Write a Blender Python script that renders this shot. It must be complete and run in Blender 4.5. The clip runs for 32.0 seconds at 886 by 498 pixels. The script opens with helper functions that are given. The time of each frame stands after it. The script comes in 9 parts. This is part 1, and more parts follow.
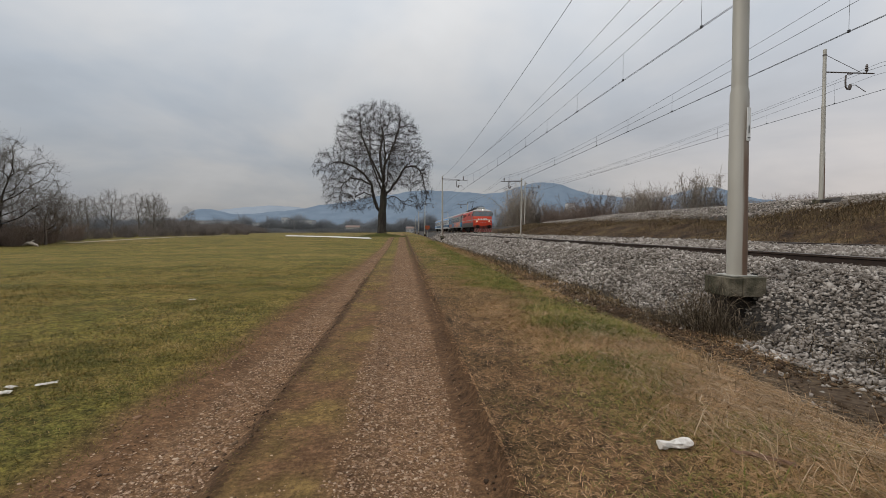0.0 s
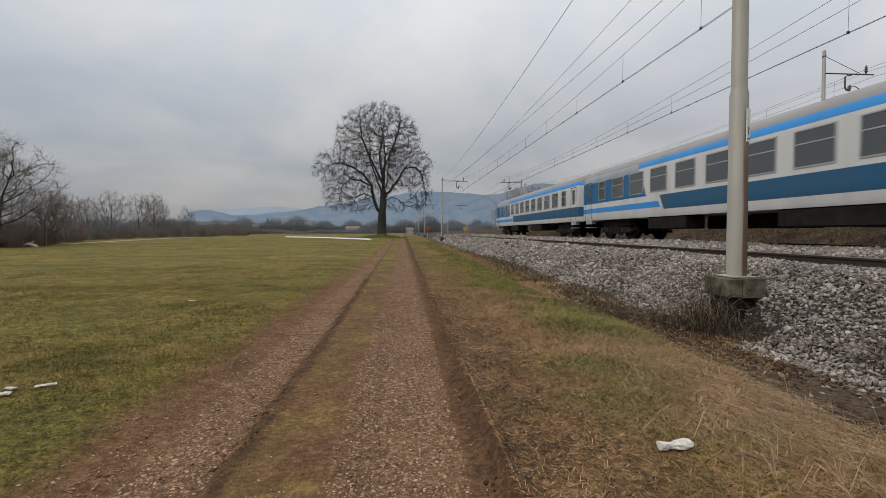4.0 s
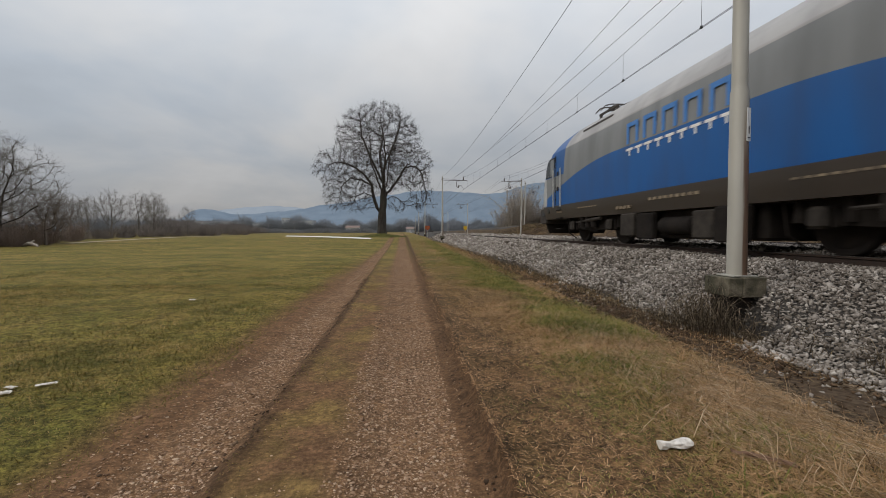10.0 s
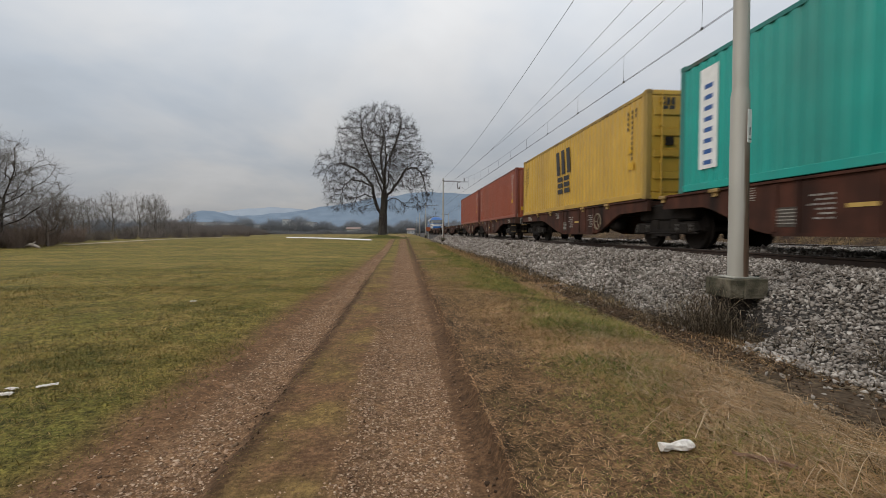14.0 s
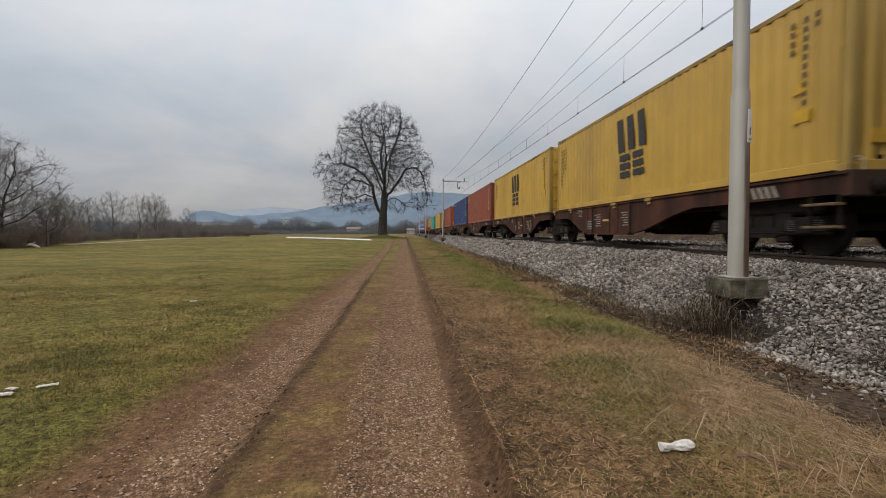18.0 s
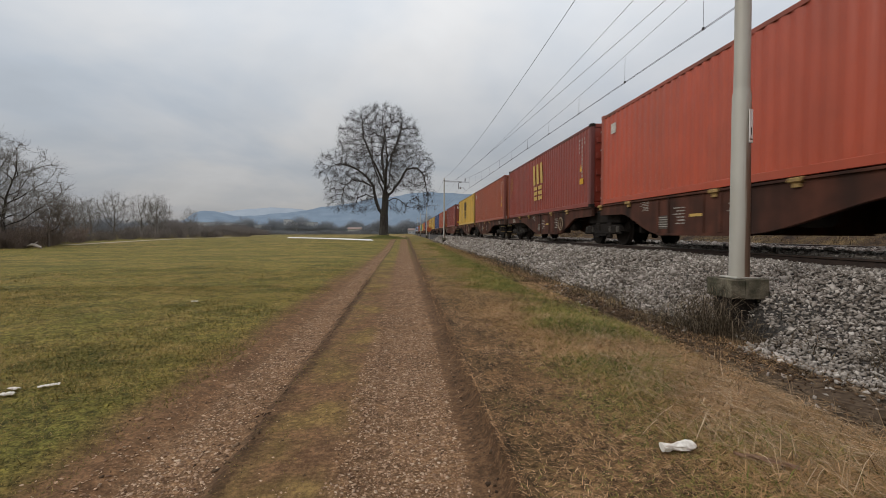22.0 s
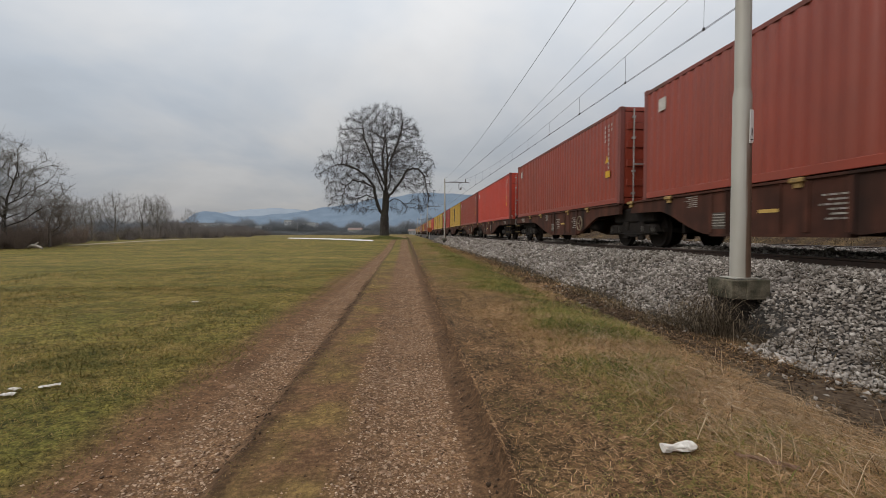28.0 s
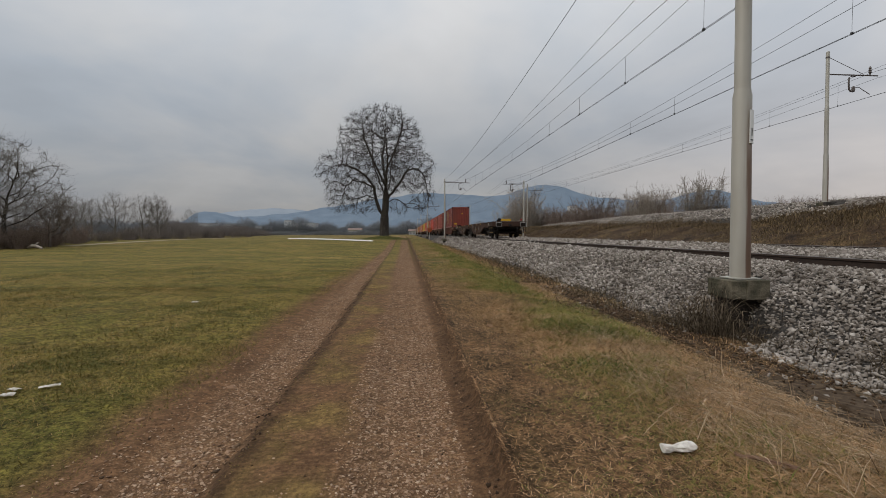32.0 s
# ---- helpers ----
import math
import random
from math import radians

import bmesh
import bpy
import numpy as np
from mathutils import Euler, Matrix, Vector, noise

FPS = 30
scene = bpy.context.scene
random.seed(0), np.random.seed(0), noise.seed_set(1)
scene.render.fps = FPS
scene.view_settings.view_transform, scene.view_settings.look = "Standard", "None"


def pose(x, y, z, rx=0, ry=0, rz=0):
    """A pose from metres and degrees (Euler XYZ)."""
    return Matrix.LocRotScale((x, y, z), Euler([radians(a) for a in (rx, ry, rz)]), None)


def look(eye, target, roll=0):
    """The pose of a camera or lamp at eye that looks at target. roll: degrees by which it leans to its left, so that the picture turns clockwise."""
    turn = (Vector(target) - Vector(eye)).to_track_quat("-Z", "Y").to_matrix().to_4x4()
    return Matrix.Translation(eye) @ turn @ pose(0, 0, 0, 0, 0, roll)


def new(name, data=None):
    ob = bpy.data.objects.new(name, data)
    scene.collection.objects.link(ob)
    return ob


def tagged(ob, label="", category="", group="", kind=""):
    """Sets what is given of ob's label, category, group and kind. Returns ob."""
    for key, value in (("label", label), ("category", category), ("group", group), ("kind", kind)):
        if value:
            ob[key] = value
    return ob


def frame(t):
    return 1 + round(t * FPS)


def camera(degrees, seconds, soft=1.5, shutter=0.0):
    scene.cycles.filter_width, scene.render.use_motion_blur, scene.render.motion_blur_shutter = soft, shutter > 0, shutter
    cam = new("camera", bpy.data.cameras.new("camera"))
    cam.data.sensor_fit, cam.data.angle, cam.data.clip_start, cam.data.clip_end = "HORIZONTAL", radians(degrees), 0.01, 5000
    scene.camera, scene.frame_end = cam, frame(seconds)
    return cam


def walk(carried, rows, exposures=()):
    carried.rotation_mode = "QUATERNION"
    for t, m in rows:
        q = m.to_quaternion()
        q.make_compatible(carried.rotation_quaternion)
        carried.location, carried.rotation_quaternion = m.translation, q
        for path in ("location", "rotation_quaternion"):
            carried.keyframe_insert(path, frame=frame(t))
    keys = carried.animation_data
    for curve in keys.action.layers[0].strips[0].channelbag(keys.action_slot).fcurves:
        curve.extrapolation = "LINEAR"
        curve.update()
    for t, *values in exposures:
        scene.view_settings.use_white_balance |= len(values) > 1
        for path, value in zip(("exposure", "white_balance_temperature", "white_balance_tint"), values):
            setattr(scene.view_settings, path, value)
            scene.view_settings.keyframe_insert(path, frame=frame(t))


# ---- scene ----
TAU = 2 * math.pi
cam = camera(88.7, 32.0, 0.4, 0.12)
EYE = (0.0, 0.0, 1.4)


def aim(yaw, down):
    return look(EYE, (math.sin(yaw) * math.cos(down), math.cos(yaw) * math.cos(down), EYE[2] - math.sin(down)))


# a camera on a stand that settles by a fraction of a degree: (seconds, turn, tilt) in hundredths of a degree
SETTLE = [(0, 0, 0), (2, 0, 0), (3, 0, 7), (4.2, -2, 14), (5.5, -4, 18), (6, -4, 14), (6.5, 0, 0), (9.5, 0, 0), (10.5, 2, 9),
          (12, 6, 18), (13, 9, 21), (19, 12, 21), (20, 21, 23), (25, 24, 24), (28, 29, 30), (32, 29, 33)]
walk(cam, [(t, aim(0.083 - radians(a / 100), 0.0398 - radians(b / 100))) for t, a, b in SETTLE],
     [(0, -0.04), (3, 0), (6, 0), (8, -0.04), (9.3, -0.05), (10.5, 0.03), (12, 0.05), (14, 0.08), (17, 0.13), (20, 0.09), (24, 0.08), (28, 0.07), (32, -0.2)])


# ---- light ----
def overcast():
    w = bpy.data.worlds.new("overcast_sky")
    w.use_nodes = True
    scene.world = w
    nt = w.node_tree
    nt.nodes.clear()
    N = nt.nodes.new
    L = nt.links.new

    def m(op, a, b=None, c=None, clamp=False):
        n = N("ShaderNodeMath")
        n.operation, n.use_clamp = op, clamp
        for i, x in enumerate((a, b, c)):
            if x is None:
                continue
            if isinstance(x, (int, float)):
                n.inputs[i].default_value = x
            else:
                L(x, n.inputs[i])
        return n.outputs[0]

    co = N("ShaderNodeTexCoord").outputs["Generated"]
    sep = N("ShaderNodeSeparateXYZ")
    L(co, sep.inputs[0])
    x, y, z = sep.outputs
    zp = m("MAXIMUM", z, 0.0)
    # brightness of an overcast sky: three times as bright overhead as at the horizon
    grad = m("MULTIPLY_ADD", zp, 1.0, 0.31)
    inv = m("DIVIDE", 1.0, m("ADD", zp, 0.22))
    comb = N("ShaderNodeCombineXYZ")
    L(m("MULTIPLY", x, inv), comb.inputs[0])
    L(m("MULTIPLY", y, inv), comb.inputs[1])
    big = N("ShaderNodeTexNoise")
    big.inputs["Scale"].default_value, big.inputs["Detail"].default_value, big.inputs["Roughness"].default_value = 0.85, 5, 0.5
    big.inputs["Distortion"].default_value = 0.4
    L(comb.outputs[0], big.inputs["Vector"])
    fine = N("ShaderNodeTexNoise")
    fine.inputs["Scale"].default_value, fine.inputs["Detail"].default_value = 2.6, 6
    L(comb.outputs[0], fine.inputs["Vector"])
    cloud = m("ADD", m("MULTIPLY", m("SUBTRACT", big.outputs["Fac"], 0.5), 0.78), m("MULTIPLY", m("SUBTRACT", fine.outputs["Fac"], 0.5), 0.16))
    ahead = m("MULTIPLY_ADD", x, 0.26, m("MULTIPLY", y, 0.965))
    rise = m("SUBTRACT", z, 0.2)
    veil = m("MULTIPLY", m("POWER", m("MAXIMUM", ahead, 0.0), 14.0), m("POWER", 2.718, m("MULTIPLY", m("MULTIPLY", rise, rise), -45.0)))
    bright = m("MULTIPLY", m("MULTIPLY", grad, m("ADD", 1.0, cloud)), m("MULTIPLY_ADD", veil, -0.14, 1.0))
    ramp = N("ShaderNodeValToRGB")
    ramp.color_ramp.elements[0].position, ramp.color_ramp.elements[0].color = 0.38, (0.885, 0.97, 1.075, 1)
    ramp.color_ramp.elements[1].position, ramp.color_ramp.elements[1].color = 0.58, (0.99, 1.0, 1.015, 1)
    L(big.outputs["Fac"], ramp.inputs[0])
    # thinner, warmer cloud low down towards the sun
    side = m("MULTIPLY_ADD", x, 0.8, m("MULTIPLY", y, 0.6))
    warm = m("MULTIPLY", m("POWER", m("MAXIMUM", side, 0.0), 5.0), m("POWER", m("SUBTRACT", 1.0, zp), 3.6))
    low = m("MULTIPLY", m("POWER", m("SUBTRACT", 1.0, zp), 12.0), 0.35)
    tint = N("ShaderNodeMixRGB")
    L(m("MAXIMUM", m("MINIMUM", warm, 1.0), low), tint.inputs[0])
    L(ramp.outputs[0], tint.inputs[1])
    tint.inputs[2].default_value = (1.09, 0.985, 0.945, 1)
    mul = N("ShaderNodeMixRGB")
    mul.blend_type, mul.inputs[0].default_value = "MULTIPLY", 1.0
    L(tint.outputs[0], mul.inputs[1])
    L(m("MULTIPLY", bright, m("MULTIPLY_ADD", warm, 0.55, 1.0)), mul.inputs[2])
    bg = N("ShaderNodeBackground")
    L(mul.outputs[0], bg.inputs[0])
    bg.inputs[1].default_value = 0.97
    sky = N("ShaderNodeTexSky")
    sky.sky_type, sky.sun_disc, sky.sun_elevation, sky.sun_rotation = "NISHITA", False, radians(38), radians(-112)
    bg2 = N("ShaderNodeBackground")
    L(sky.outputs[0], bg2.inputs[0])
    bg2.inputs[1].default_value = 0.004
    add = N("ShaderNodeAddShader")
    L(bg.outputs[0], add.inputs[0])
    L(bg2.outputs[0], add.inputs[1])
    L(add.outputs[0], N("ShaderNodeOutputWorld").inputs[0])


overcast()
sun = new("sun", bpy.data.lights.new("sun", "SUN"))
sun.data.energy, sun.data.angle, sun.data.color = 1.1, radians(30), (1.0, 0.95, 0.88)
SUN_TURN, SUN_UP = radians(-112), radians(38)
sun.matrix_world = look((0, 0, 50), (-math.sin(SUN_TURN) * math.cos(SUN_UP), -math.cos(SUN_TURN) * math.cos(SUN_UP), 50 - math.sin(SUN_UP)))


# ---- materials ----
def mat(name, c1, c2=None, scale=6.0, rough=0.75, metal=0.0, bump=0.15, bscale=40.0, dirt=None, dscale=0.6, damount=0.5, vary=0.0,
        stretch=(1, 1, 1), dist=0.02, spec=0.4, streak=0.0):
    """Grain between c1 and c2, larger stains of dirt, fine relief, and a tone that varies from piece to piece."""
    mt = bpy.data.materials.new(name)
    mt.use_nodes = True
    nt = mt.node_tree
    nt.nodes.clear()
    N, L = nt.nodes.new, nt.links.new
    out, bs = N("ShaderNodeOutputMaterial"), N("ShaderNodeBsdfPrincipled")
    L(bs.outputs[0], out.inputs[0])
    bs.inputs["Roughness"].default_value, bs.inputs["Metallic"].default_value = rough, metal
    bs.inputs["Specular IOR Level"].default_value = spec
    co = N("ShaderNodeTexCoord").outputs["Object"]
    mp = N("ShaderNodeMapping")
    mp.inputs["Scale"].default_value = stretch
    L(co, mp.inputs[0])
    n1 = N("ShaderNodeTexNoise")
    n1.inputs["Scale"].default_value, n1.inputs["Detail"].default_value = scale, 6
    L(mp.outputs[0], n1.inputs["Vector"])
    r1 = N("ShaderNodeValToRGB")
    c2 = c2 or tuple(x * 0.8 for x in c1)
    r1.color_ramp.elements[0].position, r1.color_ramp.elements[0].color = 0.32, (*c1, 1)
    r1.color_ramp.elements[1].position, r1.color_ramp.elements[1].color = 0.68, (*c2, 1)
    L(n1.outputs["Fac"], r1.inputs[0])
    col = r1.outputs[0]
    if dirt:
        n2 = N("ShaderNodeTexNoise")
        n2.inputs["Scale"].default_value, n2.inputs["Detail"].default_value = dscale, 8
        mp2 = N("ShaderNodeMapping")
        mp2.inputs["Scale"].default_value = (1, 1, 0.15) if streak else (1, 1, 1)
        L(co, mp2.inputs[0])
        L(mp2.outputs[0], n2.inputs["Vector"])
        r2 = N("ShaderNodeMapRange")
        r2.inputs["From Min"].default_value, r2.inputs["From Max"].default_value = 0.45, 0.72
        r2.inputs["To Max"].default_value = damount
        L(n2.outputs["Fac"], r2.inputs["Value"])
        mx = N("ShaderNodeMixRGB")
        L(r2.outputs[0], mx.inputs[0])
        L(col, mx.inputs[1])
        mx.inputs[2].default_value = (*dirt, 1)
        col = mx.outputs[0]
    if vary:
        info = N("ShaderNodeObjectInfo")
        r3 = N("ShaderNodeMapRange")
        r3.inputs["To Min"].default_value, r3.inputs["To Max"].default_value = 1 - vary, 1 + vary
        L(info.outputs["Random"], r3.inputs["Value"])
        mu = N("ShaderNodeMixRGB")
        mu.blend_type, mu.inputs[0].default_value = "MULTIPLY", 1
        L(col, mu.inputs[1])
        L(r3.outputs[0], mu.inputs[2])
        col = mu.outputs[0]
    L(col, bs.inputs["Base Color"])
    if bump:
        n3 = N("ShaderNodeTexNoise")
        n3.inputs["Scale"].default_value, n3.inputs["Detail"].default_value = bscale, 4
        L(mp.outputs[0], n3.inputs["Vector"])
        b = N("ShaderNodeBump")
        b.inputs["Strength"].default_value, b.inputs["Distance"].default_value = bump, dist
        L(n3.outputs["Fac"], b.inputs["Height"])
        L(b.outputs[0], bs.inputs["Normal"])
    return mt


def island_mat(name, stops, rough=0.9, scale=30.0, bump=0.4, patch=None):
    """For joined small pieces: each piece takes its own tone from the ramp, shifted in patches (scale, amount)."""
    mt = bpy.data.materials.new(name)
    mt.use_nodes = True
    nt = mt.node_tree
    bs = nt.nodes["Principled BSDF"]
    N, L = nt.nodes.new, nt.links.new
    bs.inputs["Roughness"].default_value = rough
    bs.inputs["Specular IOR Level"].default_value = 0.2
    g = N("ShaderNodeNewGeometry")
    r = N("ShaderNodeValToRGB")
    els = r.color_ramp.elements
    while len(els) < len(stops):
        els.new(0.5)
    for e, (p, c) in zip(els, stops):
        e.position, e.color = p, (*c, 1)
    if patch:
        pn = N("ShaderNodeTexNoise")
        pn.inputs["Scale"].default_value, pn.inputs["Detail"].default_value = patch[0], 5
        L(N("ShaderNodeTexCoord").outputs["Object"], pn.inputs["Vector"])
        ma = N("ShaderNodeMapRange")
        ma.inputs["From Min"].default_value, ma.inputs["From Max"].default_value = 0.3, 0.7
        ma.inputs["To Min"].default_value, ma.inputs["To Max"].default_value = 0.0, patch[1]
        L(pn.outputs["Fac"], ma.inputs["Value"])
        mb = N("ShaderNodeMath")
        mb.operation, mb.use_clamp = "MULTIPLY_ADD", True
        L(g.outputs["Random Per Island"], mb.inputs[0])
        mb.inputs[1].default_value = 1 - patch[1]
        L(ma.outputs[0], mb.inputs[2])
        L(mb.outputs[0], r.inputs[0])
    else:
        L(g.outputs["Random Per Island"], r.inputs[0])
    n = N("ShaderNodeTexNoise")
    n.inputs["Scale"].default_value, n.inputs["Detail"].default_value = scale, 5
    L(N("ShaderNodeTexCoord").outputs["Object"], n.inputs["Vector"])
    mr = N("ShaderNodeMapRange")
    mr.inputs["To Min"].default_value, mr.inputs["To Max"].default_value = 0.7, 1.3
    L(n.outputs["Fac"], mr.inputs["Value"])
    mu = N("ShaderNodeMixRGB")
    mu.blend_type, mu.inputs[0].default_value = "MULTIPLY", 1
    L(r.outputs[0], mu.inputs[1])
    L(mr.outputs[0], mu.inputs[2])
    L(mu.outputs[0], bs.inputs["Base Color"])
    if bump:
        b = N("ShaderNodeBump")
        b.inputs["Strength"].default_value, b.inputs["Distance"].default_value = bump, 0.01
        L(n.outputs["Fac"], b.inputs["Height"])
        L(b.outputs[0], bs.inputs["Normal"])
    return mt


def glow(name, c, power):
    mt = bpy.data.materials.new(name)
    mt.use_nodes = True
    bs = mt.node_tree.nodes["Principled BSDF"]
    bs.inputs["Base Color"].default_value = (*c, 1)
    bs.inputs["Emission Color"].default_value = (*c, 1)
    bs.inputs["Emission Strength"].default_value = power
    return mt


def glassy(name, c, rough=0.08):
    mt = bpy.data.materials.new(name)
    mt.use_nodes = True
    bs = mt.node_tree.nodes["Principled BSDF"]
    bs.inputs["Base Color"].default_value = (*c, 1)
    bs.inputs["Roughness"].default_value = rough
    bs.inputs["Specular IOR Level"].default_value = 0.8
    return mt


def ground_mat():
    """Meadow, the two wheel tracks of the lane, its earth and middle strip, dry verge and brown bank, by place."""
    mt = bpy.data.materials.new("ground_cover")
    mt.use_nodes = True
    nt = mt.node_tree
    bs = nt.nodes["Principled BSDF"]
    bs.inputs["Roughness"].default_value, bs.inputs["Specular IOR Level"].default_value = 0.95, 0.15
    N, L = nt.nodes.new, nt.links.new
    co = N("ShaderNodeTexCoord").outputs["Object"]
    sep = N("ShaderNodeSeparateXYZ")
    L(co, sep.inputs[0])

    def noise_at(scale, detail=5, rough=0.6, stretch=None):
        n = N("ShaderNodeTexNoise")
        n.inputs["Scale"].default_value, n.inputs["Detail"].default_value, n.inputs["Roughness"].default_value = scale, detail, rough
        if stretch:
            mp = N("ShaderNodeMapping")
            mp.inputs["Scale"].default_value = stretch
            L(co, mp.inputs[0])
            L(mp.outputs[0], n.inputs["Vector"])
        else:
            L(co, n.inputs["Vector"])
        return n.outputs["Fac"]

    def m(op, a, b=None, c=None, clamp=False):
        n = N("ShaderNodeMath")
        n.operation, n.use_clamp = op, clamp
        for i, x in enumerate((a, b, c)):
            if x is None:
                continue
            if isinstance(x, (int, float)):
                n.inputs[i].default_value = x
            else:
                L(x, n.inputs[i])
        return n.outputs[0]

    def ramp(fac, stops):
        r = N("ShaderNodeValToRGB")
        els = r.color_ramp.elements
        while len(els) < len(stops):
            els.new(0.5)
        for e, (p, c) in zip(els, stops):
            e.position, e.color = p, (*c, 1)
        L(fac, r.inputs[0])
        return r.outputs[0]

    def mix(f, a, b):
        n = N("ShaderNodeMixRGB")
        L(f, n.inputs[0])
        L(a, n.inputs[1])
        L(b, n.inputs[2])
        return n.outputs[0]

    def step(v, a, b):
        r = N("ShaderNodeMapRange")
        r.interpolation_type = "SMOOTHSTEP"
        r.inputs["From Min"].default_value, r.inputs["From Max"].default_value = a, b
        L(v, r.inputs["Value"])
        return r.outputs[0]

    wob = m("MULTIPLY", m("SUBTRACT", noise_at(2.6, 6, 0.7), 0.5), 0.26)
    wide = m("MULTIPLY", m("SUBTRACT", noise_at(0.25, 4), 0.5), 0.5)
    # the lane drifts a little to the left and swings past the tree
    drift = m("MULTIPLY", m("MAXIMUM", m("SUBTRACT", sep.outputs[1], 8.0), 0.0), 0.008)
    u = m("ADD", m("ADD", sep.outputs[0], m("ADD", wob, 0.05)), drift)
    uw = m("ADD", sep.outputs[0], m("ADD", wob, wide))
    def band(a, b, c, d):
        return m("MULTIPLY", step(u, a, b), m("SUBTRACT", 1.0, step(u, c, d)))

    n_big, n_mid, n_fine = noise_at(0.12, 5, 0.6, (1, 2.2, 1)), noise_at(1.1, 6), noise_at(14.0, 6, 0.7)
    n_speck = noise_at(60.0, 3, 0.7)
    meadow = mix(m("MULTIPLY", n_fine, 0.55), ramp(n_mid, [(0.3, (0.082, 0.074, 0.014)), (0.5, (0.140, 0.108, 0.024)), (0.7, (0.22, 0.141, 0.046))]),
                 ramp(n_big, [(0.38, (0.074, 0.080, 0.014)), (0.52, (0.163, 0.128, 0.029)), (0.62, (0.290, 0.190, 0.062))]))
    # verge ground, darkened as bare earth and for the shade between straws
    dry = mix(m("MULTIPLY", n_fine, 0.8), ramp(n_mid, [(0.35, (0.060, 0.040, 0.015)), (0.55, (0.105, 0.060, 0.026)), (0.75, (0.155, 0.084, 0.038))]),
              ramp(noise_at(9.0, 6), [(0.38, (0.030, 0.019, 0.009)), (0.62, (0.165, 0.092, 0.042))]))
    earth = mix(m("MULTIPLY", n_fine, 0.6), ramp(n_mid, [(0.3, (0.112, 0.058, 0.028)), (0.7, (0.185, 0.100, 0.049))]),
                ramp(n_speck, [(0.4, (0.092, 0.049, 0.025)), (0.7, (0.22, 0.126, 0.066))]))
    grit = mix(step(n_speck, 0.48, 0.62), earth, ramp(n_fine, [(0.3, (0.16, 0.096, 0.053)), (0.7, (0.30, 0.195, 0.115))]))
    bank = ramp(noise_at(0.7, 9, 0.75), [(0.34, (0.015, 0.010, 0.007)), (0.46, (0.055, 0.032, 0.016)), (0.56, (0.070, 0.046, 0.020)), (0.70, (0.19, 0.115, 0.055))])
    # darker, lusher clumps and worn yellow patches in the meadow
    meadow = mix(m("MULTIPLY", step(noise_at(0.55, 5, 0.65, (0.8, 1.3, 1)), 0.50, 0.64), 0.7), meadow, ramp(n_fine, [(0.3, (0.036, 0.044, 0.008)), (0.7, (0.085, 0.080, 0.018))]))
    c = mix(step(u, 0.55, 0.65), meadow, dry)
    faded = m("MULTIPLY_ADD", step(sep.outputs[1], 16.0, 40.0), -0.65, 1.0)
    lane = m("MULTIPLY", m("MULTIPLY", step(u, -2.35, -1.95), m("SUBTRACT", 1.0, step(u, 0.60, 0.67))), faded)
    c = mix(lane, c, earth)
    c = mix(m("MULTIPLY", band(-1.1, -0.99, -0.5, -0.2), m("MULTIPLY", step(n_mid, 0.40, 0.64), 0.55)), c, meadow)
    # the left rut's edge shadow is painted into this damp strip
    rut_shade = m("MULTIPLY", band(-1.17, -1.09, -1.0, -0.9), m("MULTIPLY_ADD", step(n_mid, 0.3, 0.55), 0.45, 0.4))
    c = mix(rut_shade, c, ramp(n_fine, [(0.3, (0.045, 0.024, 0.012)), (0.7, (0.085, 0.047, 0.023))]))
    c = mix(m("MULTIPLY", band(-1.75, -1.6, -1.15, -1.05), 0.9), c, grit)
    c = mix(m("MULTIPLY", band(-0.55, -0.2, 0.36, 0.46), 0.95), c, grit)
    # the verge is greener along the line
    grassy = m("MULTIPLY", m("MULTIPLY", step(u, 1.2, 1.9), m("SUBTRACT", 1.0, step(u, 3.0, 3.5))), m("MULTIPLY", step(sep.outputs[1], 6.0, 12.0), step(n_mid, 0.36, 0.6)))
    c = mix(m("MULTIPLY", grassy, 0.75), c, meadow)
    broad = m("MULTIPLY", m("MULTIPLY", step(u, 0.68, 1.0), m("SUBTRACT", 1.0, step(u, 3.0, 3.6))), step(sep.outputs[1], 6.0, 18.0))
    c = mix(m("MULTIPLY", broad, 0.75), c, meadow)
    # further off the middle and the shoulder are grown over
    grown = step(sep.outputs[1], 9.0, 24.0)
    c = mix(m("MULTIPLY", grown, m("MULTIPLY", band(-1.12, -0.98, -0.55, -0.3), 0.65)), c, meadow)
    c = mix(m("MULTIPLY", grown, m("MULTIPLY", band(-2.6, -2.3, -1.9, -1.6), 0.85)), c, meadow)
    # right edge of the lane: damp earth plus the step's shade, as colour
    damp_shade = m("MULTIPLY", m("MULTIPLY", band(0.34, 0.56, 0.66, 0.70), step(noise_at(4.5, 6, 0.7), 0.25, 0.52)), 0.55)
    c = mix(damp_shade, c, ramp(n_fine, [(0.3, (0.022, 0.013, 0.007)), (0.7, (0.066, 0.038, 0.019))]))
    c = mix(m("MULTIPLY", m("MULTIPLY", step(uw, 2.9, 3.3), m("SUBTRACT", 1.0, step(uw, 12.0, 12.5))), 0.85), c, ramp(noise_at(7.0, 8, 0.75), [(0.34, (0.030, 0.021, 0.013)), (0.5, (0.080, 0.058, 0.037)), (0.7, (0.17, 0.125, 0.085))]))
    c = mix(m("MULTIPLY", step(uw, 13.0, 13.6), m("SUBTRACT", 1.0, step(uw, 60.0, 70.0))), c, bank)
    # far fields
    far = m("MULTIPLY", step(sep.outputs[1], 70.0, 120.0), 0.6)
